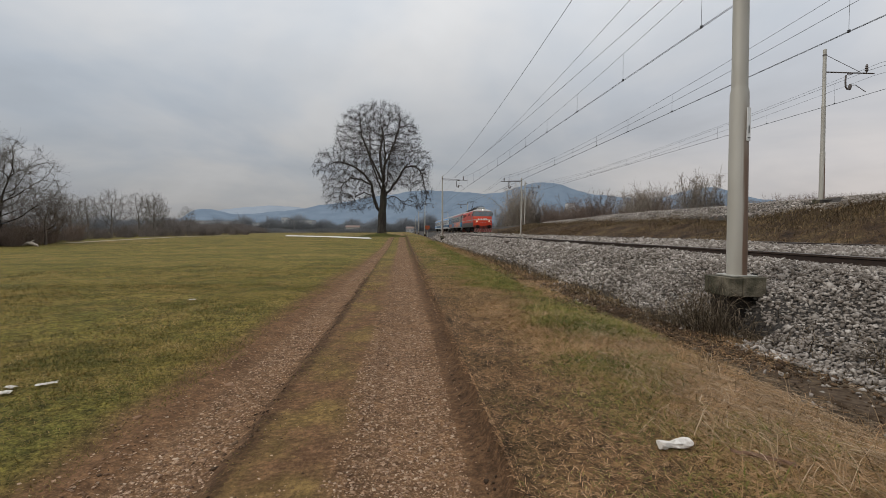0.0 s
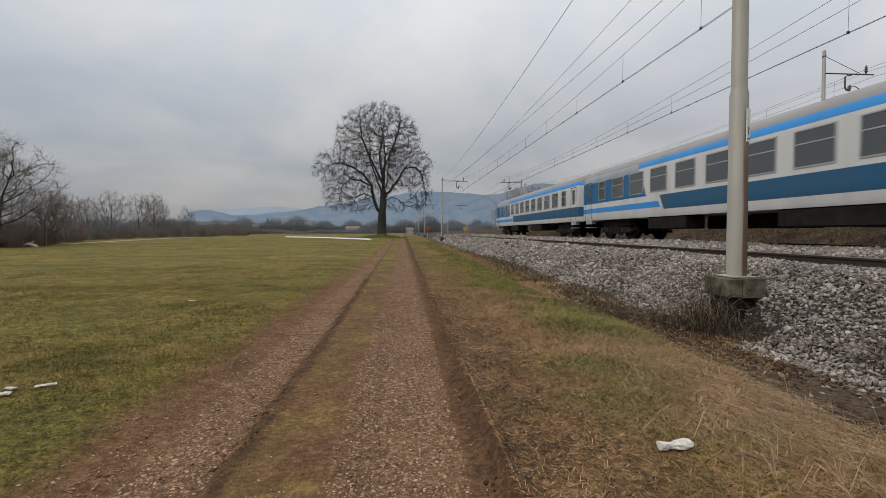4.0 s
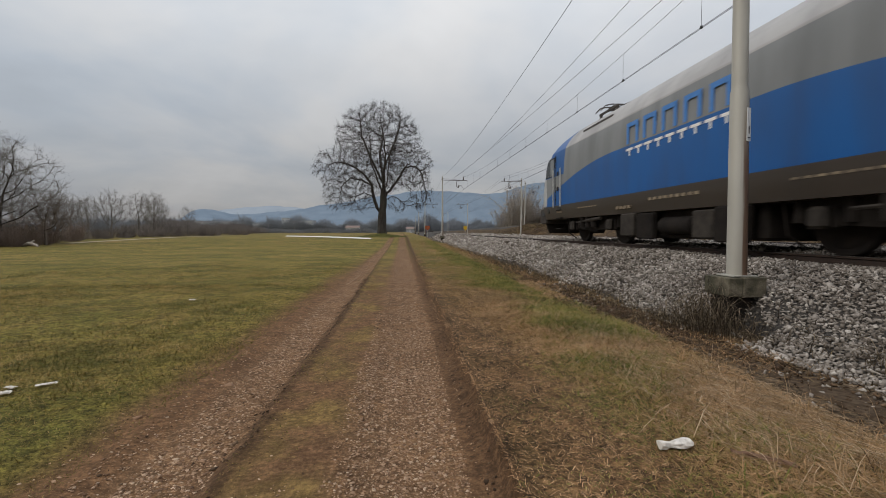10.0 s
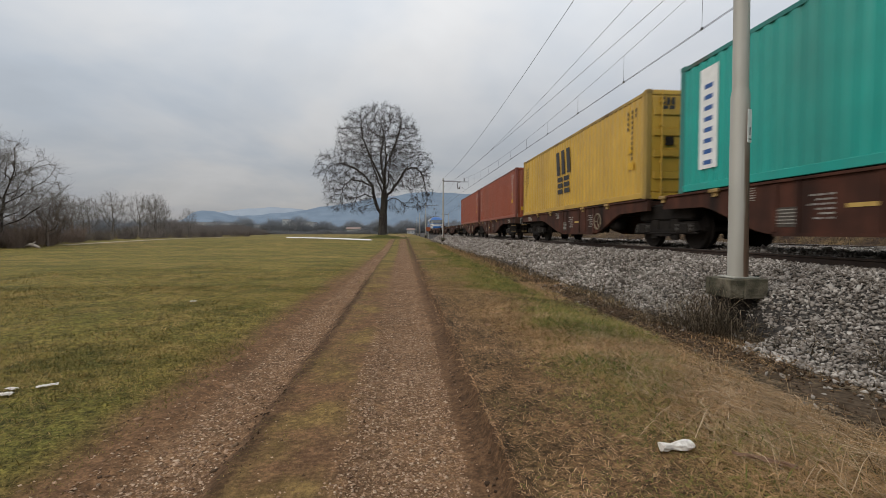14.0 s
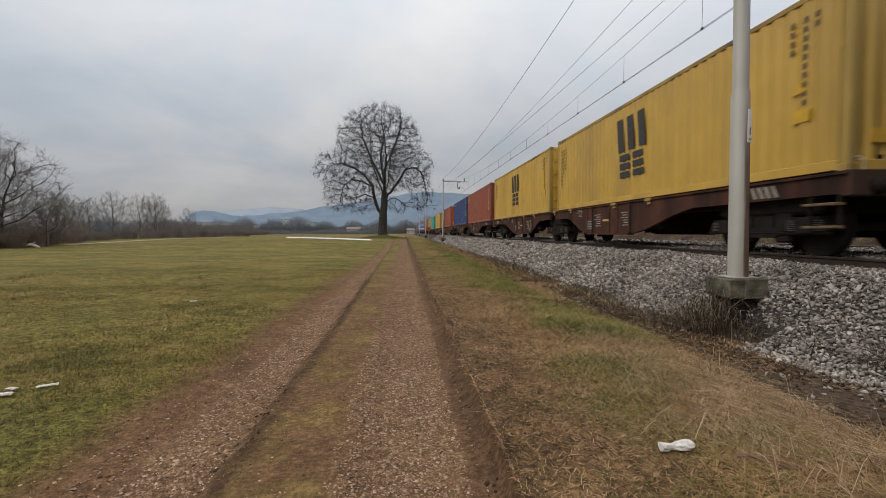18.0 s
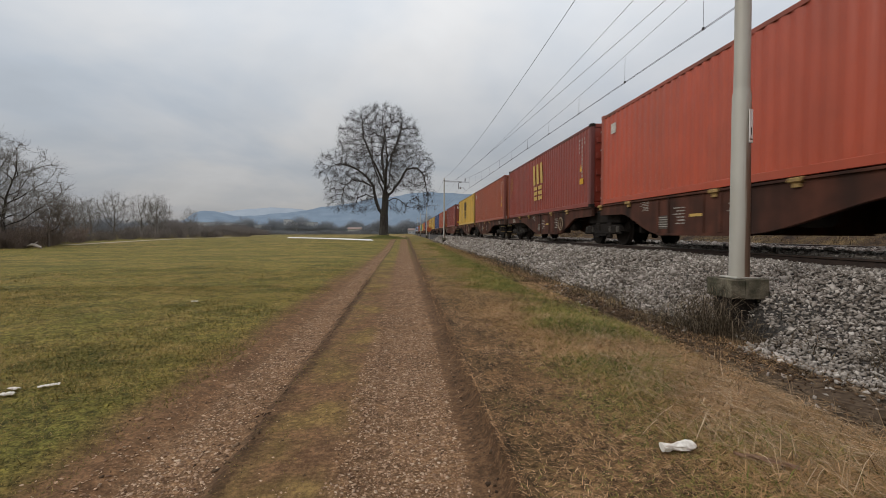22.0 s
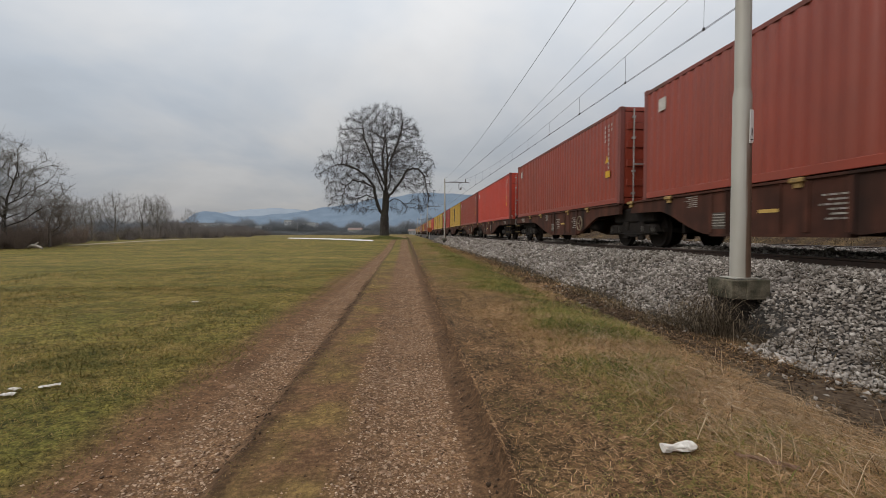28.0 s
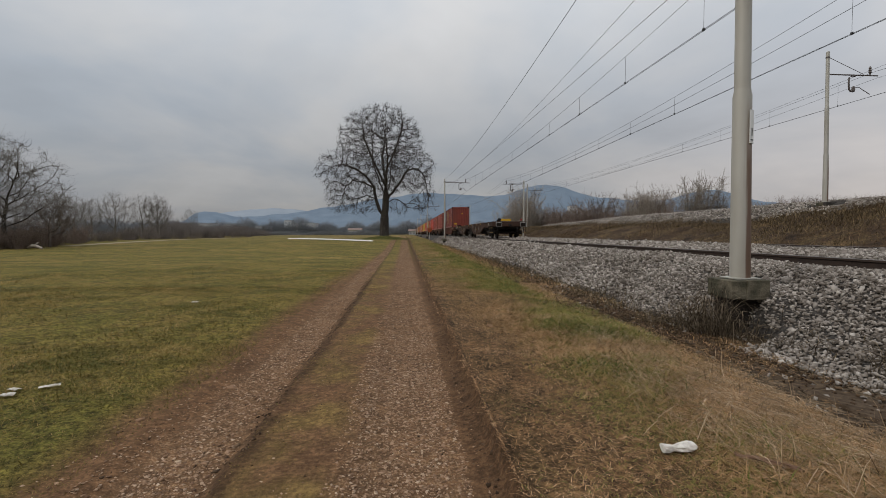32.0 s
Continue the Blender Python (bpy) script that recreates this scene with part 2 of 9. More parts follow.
    c = mix(m("MULTIPLY", far, m("SUBTRACT", 1.0, step(uw, 10.0, 13.0))), c, ramp(noise_at(0.03, 4, 0.5, (1, 0.35, 1)), [(0.4, (0.114, 0.093, 0.024)), (0.5, (0.208, 0.137, 0.050)), (0.62, (0.135, 0.106, 0.026))]))
    # grain and mottling over all of it
    mot = N("ShaderNodeMixRGB")
    mot.blend_type, mot.inputs[0].default_value = "MULTIPLY", 1.0
    L(c, mot.inputs[1])
    rough_grain = m("MULTIPLY", m("MULTIPLY_ADD", step(noise_at(7.0, 8, 0.8), 0.34, 0.66), 1.15, 0.42), m("MULTIPLY_ADD", step(noise_at(26.0, 5, 0.8), 0.36, 0.64), 1.15, 0.42))
    L(m("MULTIPLY_ADD", m("SUBTRACT", rough_grain, 1.0), m("MULTIPLY_ADD", lane, -0.42, 1.0), 1.0), mot.inputs[2])
    c = mot.outputs[0]
    L(c, bs.inputs["Base Color"])
    b1 = N("ShaderNodeBump")
    b1.inputs["Strength"].default_value, b1.inputs["Distance"].default_value = 0.7, 0.03
    L(m("ADD", m("MULTIPLY", n_fine, 0.7), m("MULTIPLY", n_speck, 0.5)), b1.inputs["Height"])
    L(b1.outputs[0], bs.inputs["Normal"])
    return mt


M = {}
M["ground"] = ground_mat()
# the bed's near-black colour holds the shade in the gaps between stones
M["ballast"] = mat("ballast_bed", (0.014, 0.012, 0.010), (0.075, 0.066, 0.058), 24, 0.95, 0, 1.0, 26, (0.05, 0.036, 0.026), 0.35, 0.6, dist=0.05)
M["stone"] = island_mat("limestone_ballast", [(0.0, (0.075, 0.058, 0.044)), (0.3, (0.168, 0.142, 0.119)), (0.7, (0.31, 0.272, 0.236)), (1.0, (0.56, 0.505, 0.45))], bump=0, patch=(0.9, 0.25))
M["pebble"] = island_mat("lane_gravel", [(0.0, (0.12, 0.068, 0.040)), (0.3, (0.245, 0.145, 0.086)), (0.75, (0.36, 0.232, 0.146)), (1.0, (0.50, 0.37, 0.26))], bump=0)
M["crumb"] = island_mat("loose_earth", [(0.0, (0.022, 0.013, 0.008)), (0.4, (0.060, 0.036, 0.020)), (0.75, (0.125, 0.078, 0.045)), (1.0, (0.24, 0.165, 0.105))], patch=(1.2, 0.3))
M["rail"] = mat("rusty_rail_steel", (0.055, 0.034, 0.024), (0.035, 0.024, 0.019), 12, 0.7, 0.3, 0.2, 60)
M["railhead"] = mat("worn_rail_head", (0.16, 0.14, 0.125), (0.10, 0.085, 0.075), 6, 0.5, 0.7, 0.05, 60)
M["sleeper"] = mat("concrete_sleeper", (0.27, 0.25, 0.22), (0.18, 0.16, 0.14), 5, 0.9, 0, 0.3, 50, (0.12, 0.08, 0.05), 1.5, 0.6, 0.12)
M["concrete"] = mat("weathered_concrete", (0.175, 0.148, 0.104), (0.048, 0.042, 0.027), 7, 0.95, 0, 0.9, 30, (0.022, 0.024, 0.010), 2.6, 1.0)
M["plinth"] = mat("sooty_plinth_concrete", (0.060, 0.052, 0.044), (0.028, 0.024, 0.020), 5, 0.95, 0, 0.6, 20, (0.015, 0.013, 0.010), 2.0, 0.8)
M["duct"] = mat("old_duct_concrete", (0.105, 0.075, 0.050), (0.045, 0.030, 0.020), 16, 1.0, 0, 0.9, 24, (0.040, 0.026, 0.015), 3.5, 0.95, 0.2, spec=0.1)
M["mast"] = mat("galvanised_mast_steel", (0.44, 0.425, 0.375), (0.37, 0.35, 0.305), 3, 0.5, 0.25, 0.04, 30, (0.27, 0.24, 0.20), 0.9, 0.5, stretch=(1, 1, 0.3), streak=1)


def rusting_mast():
    """Galvanised tube that rusts in soft vertical streaks on the side towards the track, most of all below the step."""
    mt = mat("rust_streaked_mast_steel", (0.42, 0.40, 0.355), (0.35, 0.33, 0.285), 3, 0.55, 0.2, 0.05, 30, (0.26, 0.22, 0.17), 0.9, 0.5, stretch=(1, 1, 0.3), streak=1)
    nt = mt.node_tree
    bs = [n for n in nt.nodes if n.type == "BSDF_PRINCIPLED"][0]
    old = bs.inputs["Base Color"].links[0].from_socket
    N, L = nt.nodes.new, nt.links.new
    co = N("ShaderNodeTexCoord").outputs["Object"]
    mp = N("ShaderNodeMapping")
    mp.inputs["Scale"].default_value = (14, 14, 0.7)
    L(co, mp.inputs[0])
    ns = N("ShaderNodeTexNoise")
    ns.inputs["Scale"].default_value, ns.inputs["Detail"].default_value = 1.0, 6
    L(mp.outputs[0], ns.inputs["Vector"])
    sp = N("ShaderNodeSeparateXYZ")
    L(co, sp.inputs[0])
    part_x, side = N("ShaderNodeMath"), N("ShaderNodeMath")
    part_x.operation = side.operation = "MULTIPLY_ADD"
    L(sp.outputs[0], part_x.inputs[0])
    part_x.inputs[1].default_value = 5.2
    L(ns.outputs["Fac"], part_x.inputs[2])
    L(sp.outputs[1], side.inputs[0])
    side.inputs[1].default_value = -4.0
    L(part_x.outputs[0], side.inputs[2])
    mr = N("ShaderNodeMapRange")
    mr.interpolation_type = "SMOOTHSTEP"
    mr.inputs["From Min"].default_value, mr.inputs["From Max"].default_value = 0.68, 1.02
    mr.inputs["To Max"].default_value = 0.9
    L(side.outputs[0], mr.inputs["Value"])
    top = N("ShaderNodeMapRange")
    top.inputs["From Min"].default_value, top.inputs["From Max"].default_value = 2.45, 1.55
    L(sp.outputs[2], top.inputs["Value"])
    fac = N("ShaderNodeMath")
    fac.operation = "MULTIPLY"
    L(mr.outputs[0], fac.inputs[0])
    L(top.outputs[0], fac.inputs[1])
    mx = N("ShaderNodeMixRGB")
    L(fac.outputs[0], mx.inputs[0])
    L(old, mx.inputs[1])
    mx.inputs[2].default_value = (0.135, 0.072, 0.042, 1)
    L(mx.outputs[0], bs.inputs["Base Color"])
    return mt


M["mast_low"] = rusting_mast()
M["bracket"] = mat("dark_galvanised_steel", (0.10, 0.085, 0.08), (0.15, 0.13, 0.12), 8, 0.6, 0.4, 0.1)
M["insulator"] = mat("grey_brown_porcelain", (0.14, 0.12, 0.11), (0.08, 0.065, 0.058), 5, 0.3, 0, 0)
M["wire"] = mat("overhead_copper_wire", (0.05, 0.05, 0.052), (0.035, 0.035, 0.037), 4, 0.5, 0.3, 0)
M["white"] = mat("white_enamel", (0.78, 0.77, 0.74), (0.68, 0.67, 0.64), 6, 0.5, 0, 0.05)
M["black"] = mat("black_paint", (0.018, 0.018, 0.018), (0.03, 0.03, 0.03), 6, 0.6, 0, 0.05)
M["bark"] = mat("grey_brown_bark", (0.028, 0.022, 0.018), (0.06, 0.05, 0.041), 3, 0.95, 0, 0.8, 9, (0.06, 0.065, 0.035), 0.6, 0.3, stretch=(1, 1, 0.35), dist=0.05)
M["twig"] = mat("winter_twigs", (0.030, 0.024, 0.021), (0.052, 0.043, 0.037), 2, 0.95, 0, 0)
M["browntwig"] = mat("brown_winter_twigs", (0.105, 0.083, 0.068), (0.15, 0.122, 0.10), 2, 0.95, 0, 0)
M["shrub"] = mat("brown_winter_shrub", (0.15, 0.108, 0.085), (0.215, 0.165, 0.132), 0.8, 0.95, 0, 0, vary=0.3)
M["paletwig"] = mat("pale_poplar_twigs", (0.25, 0.21, 0.165), (0.33, 0.28, 0.23), 0.8, 0.95, 0, 0, vary=0.15)
M["blade"] = island_mat("meadow_grass", [(0.0, (0.024, 0.030, 0.005)), (0.28, (0.074, 0.072, 0.013)), (0.5, (0.170, 0.132, 0.032)), (0.72, (0.30, 0.198, 0.070)), (1.0, (0.50, 0.35, 0.16))], 0.8, 3, 0, (1.5, 0.45))
M["straw"] = island_mat("dry_straw_grass", [(0.0, (0.024, 0.016, 0.007)), (0.2, (0.120, 0.076, 0.026)), (0.46, (0.300, 0.176, 0.074)), (0.75, (0.41, 0.240, 0.118)), (1.0, (0.62, 0.41, 0.232))], 0.8, 3, 0, (1.6, 0.25))
M["russet"] = island_mat("trodden_russet_straw", [(0.0, (0.026, 0.014, 0.007)), (0.3, (0.125, 0.068, 0.029)), (0.55, (0.345, 0.190, 0.088)), (1.0, (0.78, 0.53, 0.32))], 0.85, 3, 0, (1.8, 0.3))
M["bleached"] = island_mat("bleached_stalks", [(0.0, (0.07, 0.040, 0.024)), (0.35, (0.215, 0.136, 0.072)), (0.7, (0.395, 0.272, 0.160)), (1.0, (0.62, 0.465, 0.31))], 0.7, 3, 0)
M["deadweed"] = island_mat("dead_weeds", [(0.0, (0.024, 0.016, 0.009)), (0.5, (0.085, 0.060, 0.031)), (0.8, (0.17, 0.122, 0.065)), (1.0, (0.33, 0.24, 0.13))], 0.9, 3, 0)
M["paper"] = mat("crumpled_paper", (0.74, 0.70, 0.64), (0.58, 0.53, 0.47), 26, 0.9, 0, 0.8, 45, (0.33, 0.26, 0.21), 14, 0.55)
M["fresh"] = island_mat("fresh_green_grass", [(0.0, (0.030, 0.040, 0.010)), (0.4, (0.105, 0.122, 0.021)), (0.65, (0.22, 0.188, 0.048)), (1.0, (0.44, 0.30, 0.12))], 0.8, 3, 0, (2.0, 0.3))
# black that stands for the shade in the hollow below a footing
M["void_black"] = mat("hollow_shade_black", (0.012, 0.009, 0.007), (0.028, 0.021, 0.016), 14, 0.95, 0, 0.8, 30)
# far shrubs and far grey trees: haze put into the colour as paler tones
M["hazeshrub"] = mat("hazed_winter_shrub", (0.13, 0.107, 0.092), (0.19, 0.16, 0.14), 0.8, 0.95, 0, 0, vary=0.25)
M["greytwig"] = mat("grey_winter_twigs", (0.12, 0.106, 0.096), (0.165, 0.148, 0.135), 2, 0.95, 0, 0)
M["banktuft"] = island_mat("brown_bank_grass", [(0.0, (0.020, 0.012, 0.007)), (0.4, (0.055, 0.030, 0.015)), (0.75, (0.082, 0.049, 0.022)), (1.0, (0.175, 0.105, 0.052))], 0.9, 3, 0)
M["stem"] = island_mat("dead_stems", [(0.0, (0.022, 0.016, 0.010)), (0.4, (0.075, 0.055, 0.036)), (0.8, (0.18, 0.138, 0.092)), (1.0, (0.38, 0.30, 0.21))], 0.9, 3, 0)
M["deadwood"] = mat("bleached_dead_wood", (0.42, 0.37, 0.31), (0.30, 0.25, 0.20), 3, 0.9, 0, 0.3, 12)


# ---- shape helpers ----
class Geo:
    """Collects faces of one mesh; m is the number of the material slot."""

    def __init__(self):
        self.v, self.f, self.m = [], [], []

    def face(self, ids, m=0):
        self.f.append(tuple(ids))
        self.m.append(m)

    def box(self, x0, x1, y0, y1, z0, z1, m=0, c=0.0):
        """A box with its edges along y, x and z chamfered by c."""
        if c <= 0:
            n = len(self.v)
            self.v += [(x, y, z) for z in (z0, z1) for y in (y0, y1) for x in (x0, x1)]
            for q in ((0, 2, 3, 1), (4, 5, 7, 6), (0, 1, 5, 4), (2, 6, 7, 3), (0, 4, 6, 2), (1, 3, 7, 5)):
                self.face([n + i for i in q], m)
            return self
        n = len(self.v)
        c = min(c, (x1 - x0) / 2.1, (y1 - y0) / 2.1, (z1 - z0) / 2.1)
        for z, i in ((z0, c), (z0 + c, 0), (z1 - c, 0), (z1, c)):
            a0, a1, b0, b1 = x0 + i, x1 - i, y0 + i, y1 - i
            self.v += [(a0 + c, b0, z), (a1 - c, b0, z), (a1, b0 + c, z), (a1, b1 - c, z), (a1 - c, b1, z), (a0 + c, b1, z), (a0, b1 - c, z), (a0, b0 + c, z)]
        for k in range(3):
            for i in range(8):
                j = (i + 1) % 8
                self.face((n + 8 * k + i, n + 8 * k + j, n + 8 * k + 8 + j, n + 8 * k + 8 + i), m)
        self.face([n + i for i in range(7, -1, -1)], m)
        self.face([n + 24 + i for i in range(8)], m)
        return self

    def extrude(self, prof, axis, t0, t1, m=0):
        """A polygon swept straight along an axis: prof is (x, z) for y, (y, z) for x, (x, y) for z."""
        n, k = len(self.v), len(prof)
        for t in (t0, t1):
            for a, b in prof:
                self.v.append((a, t, b) if axis == "y" else (t, a, b) if axis == "x" else (a, b, t))
        for i in range(k):
            j = (i + 1) % k
            self.face((n + i, n + j, n + k + j, n + k + i), m)
        self.face([n + i for i in range(k - 1, -1, -1)], m)
        self.face([n + k + i for i in range(k)], m)
        return self

    def tube(self, pts, rad, sides=6, m=0, caps=True):
        pts = [Vector(p) for p in pts]
        rad = list(rad) if isinstance(rad, (list, tuple)) else [rad] * len(pts)
        n0 = len(self.v)
        for i, p in enumerate(pts):
            d = (pts[min(i + 1, len(pts) - 1)] - pts[max(i - 1, 0)])
            d = d.normalized() if d.length > 1e-9 else Vector((0, 0, 1))
            a = Vector((0, 0, 1)) if abs(d.z) < 0.9 else Vector((1, 0, 0))
            s = d.cross(a).normalized()
            w = d.cross(s)
            for k in range(sides):
                q = TAU * k / sides
                self.v.append(tuple(p + (s * math.cos(q) + w * math.sin(q)) * rad[i]))
        for i in range(len(pts) - 1):
            for k in range(sides):
                j = (k + 1) % sides
                a = n0 + i * sides
                self.face((a + k, a + j, a + sides + j, a + sides + k), m)
        if caps:
            self.face([n0 + k for k in range(sides - 1, -1, -1)], m)
            a = n0 + (len(pts) - 1) * sides
            self.face([a + k for k in range(sides)], m)
        return self

    def mesh(self, name, mats, smooth=False):
        me = bpy.data.meshes.new(name)
        me.from_pydata(self.v, [], self.f)
        for x in mats if isinstance(mats, (list, tuple)) else [mats]:
            me.materials.append(x)
        me.polygons.foreach_set("material_index", self.m)
        if smooth:
            me.polygons.foreach_set("use_smooth", [True] * len(self.f))
        bm = bmesh.new()
        bm.from_mesh(me)
        bmesh.ops.recalc_face_normals(bm, faces=bm.faces)
        bm.to_mesh(me)
        bm.free()
        if smooth:
            me.set_sharp_from_angle(angle=radians(40))
        return me


def part(name, geo, mats, parent, label="", smooth=False):
    """One mesh object under a thing or a part; geo is a Geo or a finished mesh."""
    me = geo.mesh(name, mats, smooth) if isinstance(geo, Geo) else geo
    ob = new(name, me)
    ob.parent = parent
    return tagged(ob, label)


def thing(name, label, category, group="", kind="", at=None):
    ob = tagged(new(name), label, category, group, kind)
    ob.empty_display_size = 0.2
    if at is not None:
        ob.matrix_basis = at
    return ob


def solid(name, geo, mats, label="", category="", group="", kind="", smooth=False):
    me = geo.mesh(name, mats, smooth) if isinstance(geo, Geo) else geo
    return tagged(new(name, me), label, category, group, kind)


def quick_mesh(name, verts, faces, material, smooth=False):
    """A large mesh from arrays of corners and of triangles or quads."""
    verts, faces = np.asarray(verts, np.float32).reshape(-1, 3), np.asarray(faces, np.int32)
    k = faces.shape[1]
    me = bpy.data.meshes.new(name)
    me.vertices.add(len(verts))
    me.vertices.foreach_set("co", verts.ravel())
    me.loops.add(faces.size)
    me.loops.foreach_set("vertex_index", faces.ravel())
    me.polygons.add(len(faces))
    me.polygons.foreach_set("loop_start", np.arange(len(faces), dtype=np.int32) * k)
    if smooth:
        me.polygons.foreach_set("use_smooth", np.ones(len(faces), bool))
    me.materials.append(material)
    me.update(calc_edges=True)
    me.validate()
    return me


rng = np.random.default_rng(7)
WAVES = [(rng.uniform(-1, 1, 2) * s, rng.uniform(0, TAU), 1 / s ** 0.9) for s in (0.15, 0.3, 0.6, 1.1, 1.9, 3.1, 4.7, 7.5) for _ in range(4)]


def relief(x, y, lowest=0):
    """Gentle, irregular ups and downs of about one unit."""
    z = 0
    for k, p, a in WAVES[lowest * 4:]:
        z = z + a * np.sin(k[0] * x + k[1] * y + p)
    return z * 0.16


def sstep(v, a, b):
    t = np.clip((v - a) / (b - a), 0, 1)
    return t * t * (3 - 2 * t)


# ---- the plan: y runs along the line away from the camera, x to the right ----
RAIL_Z = 1.03
TRACK_1, TRACK_2, TRACK_3 = 7.35, 12.0, 24.8
GAUGE = 0.76


def bank_fall(y):
    """How far the upper line has come down, far along it."""
    return np.interp(y, [-2000, 46, 95, 260, 3000], [0, 0, 0.72, 1.7, 1.7])


def ground_z(x, y):
    x, y = np.asarray(x, float), np.asarray(y, float)
    rise = 0.55 * sstep(y, 28, 70)
    u = x + 0.05 + 0.008 * np.maximum(y - 8, 0) + 0.03 * relief(y * 0.6, y * 0.8, 2) + 0.03 * relief(x * 2.5, y * 2.5, 3)
    near = 1 - sstep(np.hypot(x, y), 25, 60)
    z = rise + 0.02 * relief(x, y) * near + 0.02
    rut = lambda a, b, d: d * (sstep(u, a - 0.12, a + 0.1) * (1 - sstep(u, b - 0.03, b + 0.09)))
    lane = sstep(u, -2.3, -1.95) * (1 - sstep(u, 0.58, 0.66))
    z = z - 0.035 * lane - rut(-1.7, -1.10, 0.055) - rut(-0.2, 0.5, 0.035) + 0.012 * relief(x * 3, y * 3, 3) * near
    z = z + 0.09 * sstep(u, 0.59, 0.66) * (1 - sstep(x, 2.2, 3.2)) + 0.03 * relief(x * 2, y * 2, 3) * sstep(u, 0.6, 1.0) * (1 - sstep(x, 2.6, 3.2)) * near
    form = 0.42 * sstep(x, 4.2, 6.2)
    z = z * (1 - sstep(x, 3.0, 4.5)) + (form + 0.03) * sstep(x, 3.0, 4.5)
    bank = np.interp(x, [12.5, 14.2, 15.3, 20.2, 20.9, 28.5, 34, 60], [0.45, 0.78, 0.86, 2.5, 2.72, 2.72, 0.9, 0.6])
    h = sstep(x, 13, 15)
    top = np.clip((bank - 0.86) / 1.86, 0, 1)
    lumps = 0.12 * relief(x * 1.6, y * 1.6) * np.clip((x - 14.5) / 2, 0, 1) * (1 - sstep(x, 26, 30))
    z = np.where(x > 12.5, bank - top * bank_fall(y) + lumps * (1 - sstep(y, 60, 160)), z)
    return z


def sheet(name, xs, ys, zf, material, smooth=True):
    X, Y = np.meshgrid(xs, ys)
    V = np.stack([X, Y, zf(X, Y)], -1).reshape(-1, 3)
    nx, ny = len(xs), len(ys)
    i = np.arange(nx - 1)[None, :] + nx * np.arange(ny - 1)[:, None]
    F = np.stack([i, i + 1, i + nx + 1, i + nx], -1).reshape(-1, 4)
    return quick_mesh(name, V, F, material, smooth)


def steps_out(*spans):
    """Coordinates with a step of their own in each span: (from, to, step)."""
    return np.unique(np.round(np.concatenate([np.arange(a, b + s / 2, s) for a, b, s in spans]), 4))


GX = steps_out((-3000, -400, 260), (-400, -60, 34), (-60, -12, 3), (-12, -3, 0.5), (-3, -1.25, 0.09), (-1.25, -0.9, 0.035), (-0.9, 0.45, 0.09), (0.45, 0.81, 0.03), (0.81, 4.2, 0.09), (4.2, 13, 0.8), (13, 32, 0.45), (32, 80, 6), (80, 400, 40), (400, 3000, 260))
GY = steps_out((-1500, -40, 120), (-40, 0, 4), (0, 2, 0.5), (2, 9, 0.1), (9, 20, 0.25), (20, 60, 1.0), (60, 160, 5), (160, 500, 34), (500, 4200, 370))
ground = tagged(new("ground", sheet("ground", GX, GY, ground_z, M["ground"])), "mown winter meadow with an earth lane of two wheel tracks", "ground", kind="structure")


def bed_z(x, y):
    prof = np.interp(x, [3.98, 4.12, 4.75, 5.6, 6.1, 6.5, 6.68, 6.85, 8.0, 8.3, 9.0, 10.4, 11.1, 11.4, 12.5, 12.82, 13.4, 14.3], [-0.04, 0.05, 0.36, 0.80, 0.885, 0.87, 0.88, 1.0, 1.02, 1.01, 0.99, 0.985, 0.99, 0.97, 0.92, 0.86, 0.84, 0.70])
    near = 1 - sstep(np.abs(y), 30, 60)
    # heaped against the far side of the first footing, hollow in front of it
    heap = 0.17 * np.exp(-((x - 4.74) / 0.17) ** 2 - ((y - 5.52) / 0.3) ** 2) + 0.13 * np.exp(-((x - 4.95) / 0.3) ** 2 - ((y - 5.75) / 0.5) ** 2) - 0.26 * np.exp(-((x - 4.28) / 0.27) ** 4 - ((y - 5.46) / 0.36) ** 4)
    return prof + heap + 0.035 * relief(x * 2.2, y * 2.2, 2) * near


BX = steps_out((3.975, 5.4, 0.075), (5.4, 9.0, 0.15), (9.0, 14.3, 0.3))
BY = steps_out((-1200, 0, 100), (0, 25, 0.2), (25, 60, 0.7), (60, 160, 5), (160, 1500, 60))
tagged(new("ballast_bed", sheet("ballast_bed", BX, BY, bed_z, M["ballast"])), "limestone ballast bed under two railway tracks, dark as the shaded gaps", "ballast", kind="structure")


def bed3_z(x, y):
    return np.interp(x, [19.9, 20.7, 21.6, 22.4, 27.2, 28.3], [2.05, 2.55, 3.03, 3.12, 3.12, 2.6]) - bank_fall(y) + 0.05 * relief(x * 2, y * 2, 2) * (1 - sstep(y, 60, 120)) - 0.48 * np.exp(-((x - 21.3) / 0.62) ** 2 - ((y - 21.6) / 0.9) ** 2)


tagged(new("upper_ballast_bed", sheet("upper_ballast_bed", steps_out((19.9, 28.3, 0.2)), BY, bed3_z, M["ballast"])), "ballast on the raised third track, dark as the shaded gaps", "ballast", kind="structure")

# loose stones, each with a shape and tone of its own
ICO_V = np.array([(0, s * 0.526, t * 0.851) for s in (-1, 1) for t in (-1, 1)] + [(s * 0.526, t * 0.851, 0) for s in (-1, 1) for t in (-1, 1)] + [(s * 0.851, 0, t * 0.526) for s in (-1, 1) for t in (-1, 1)])
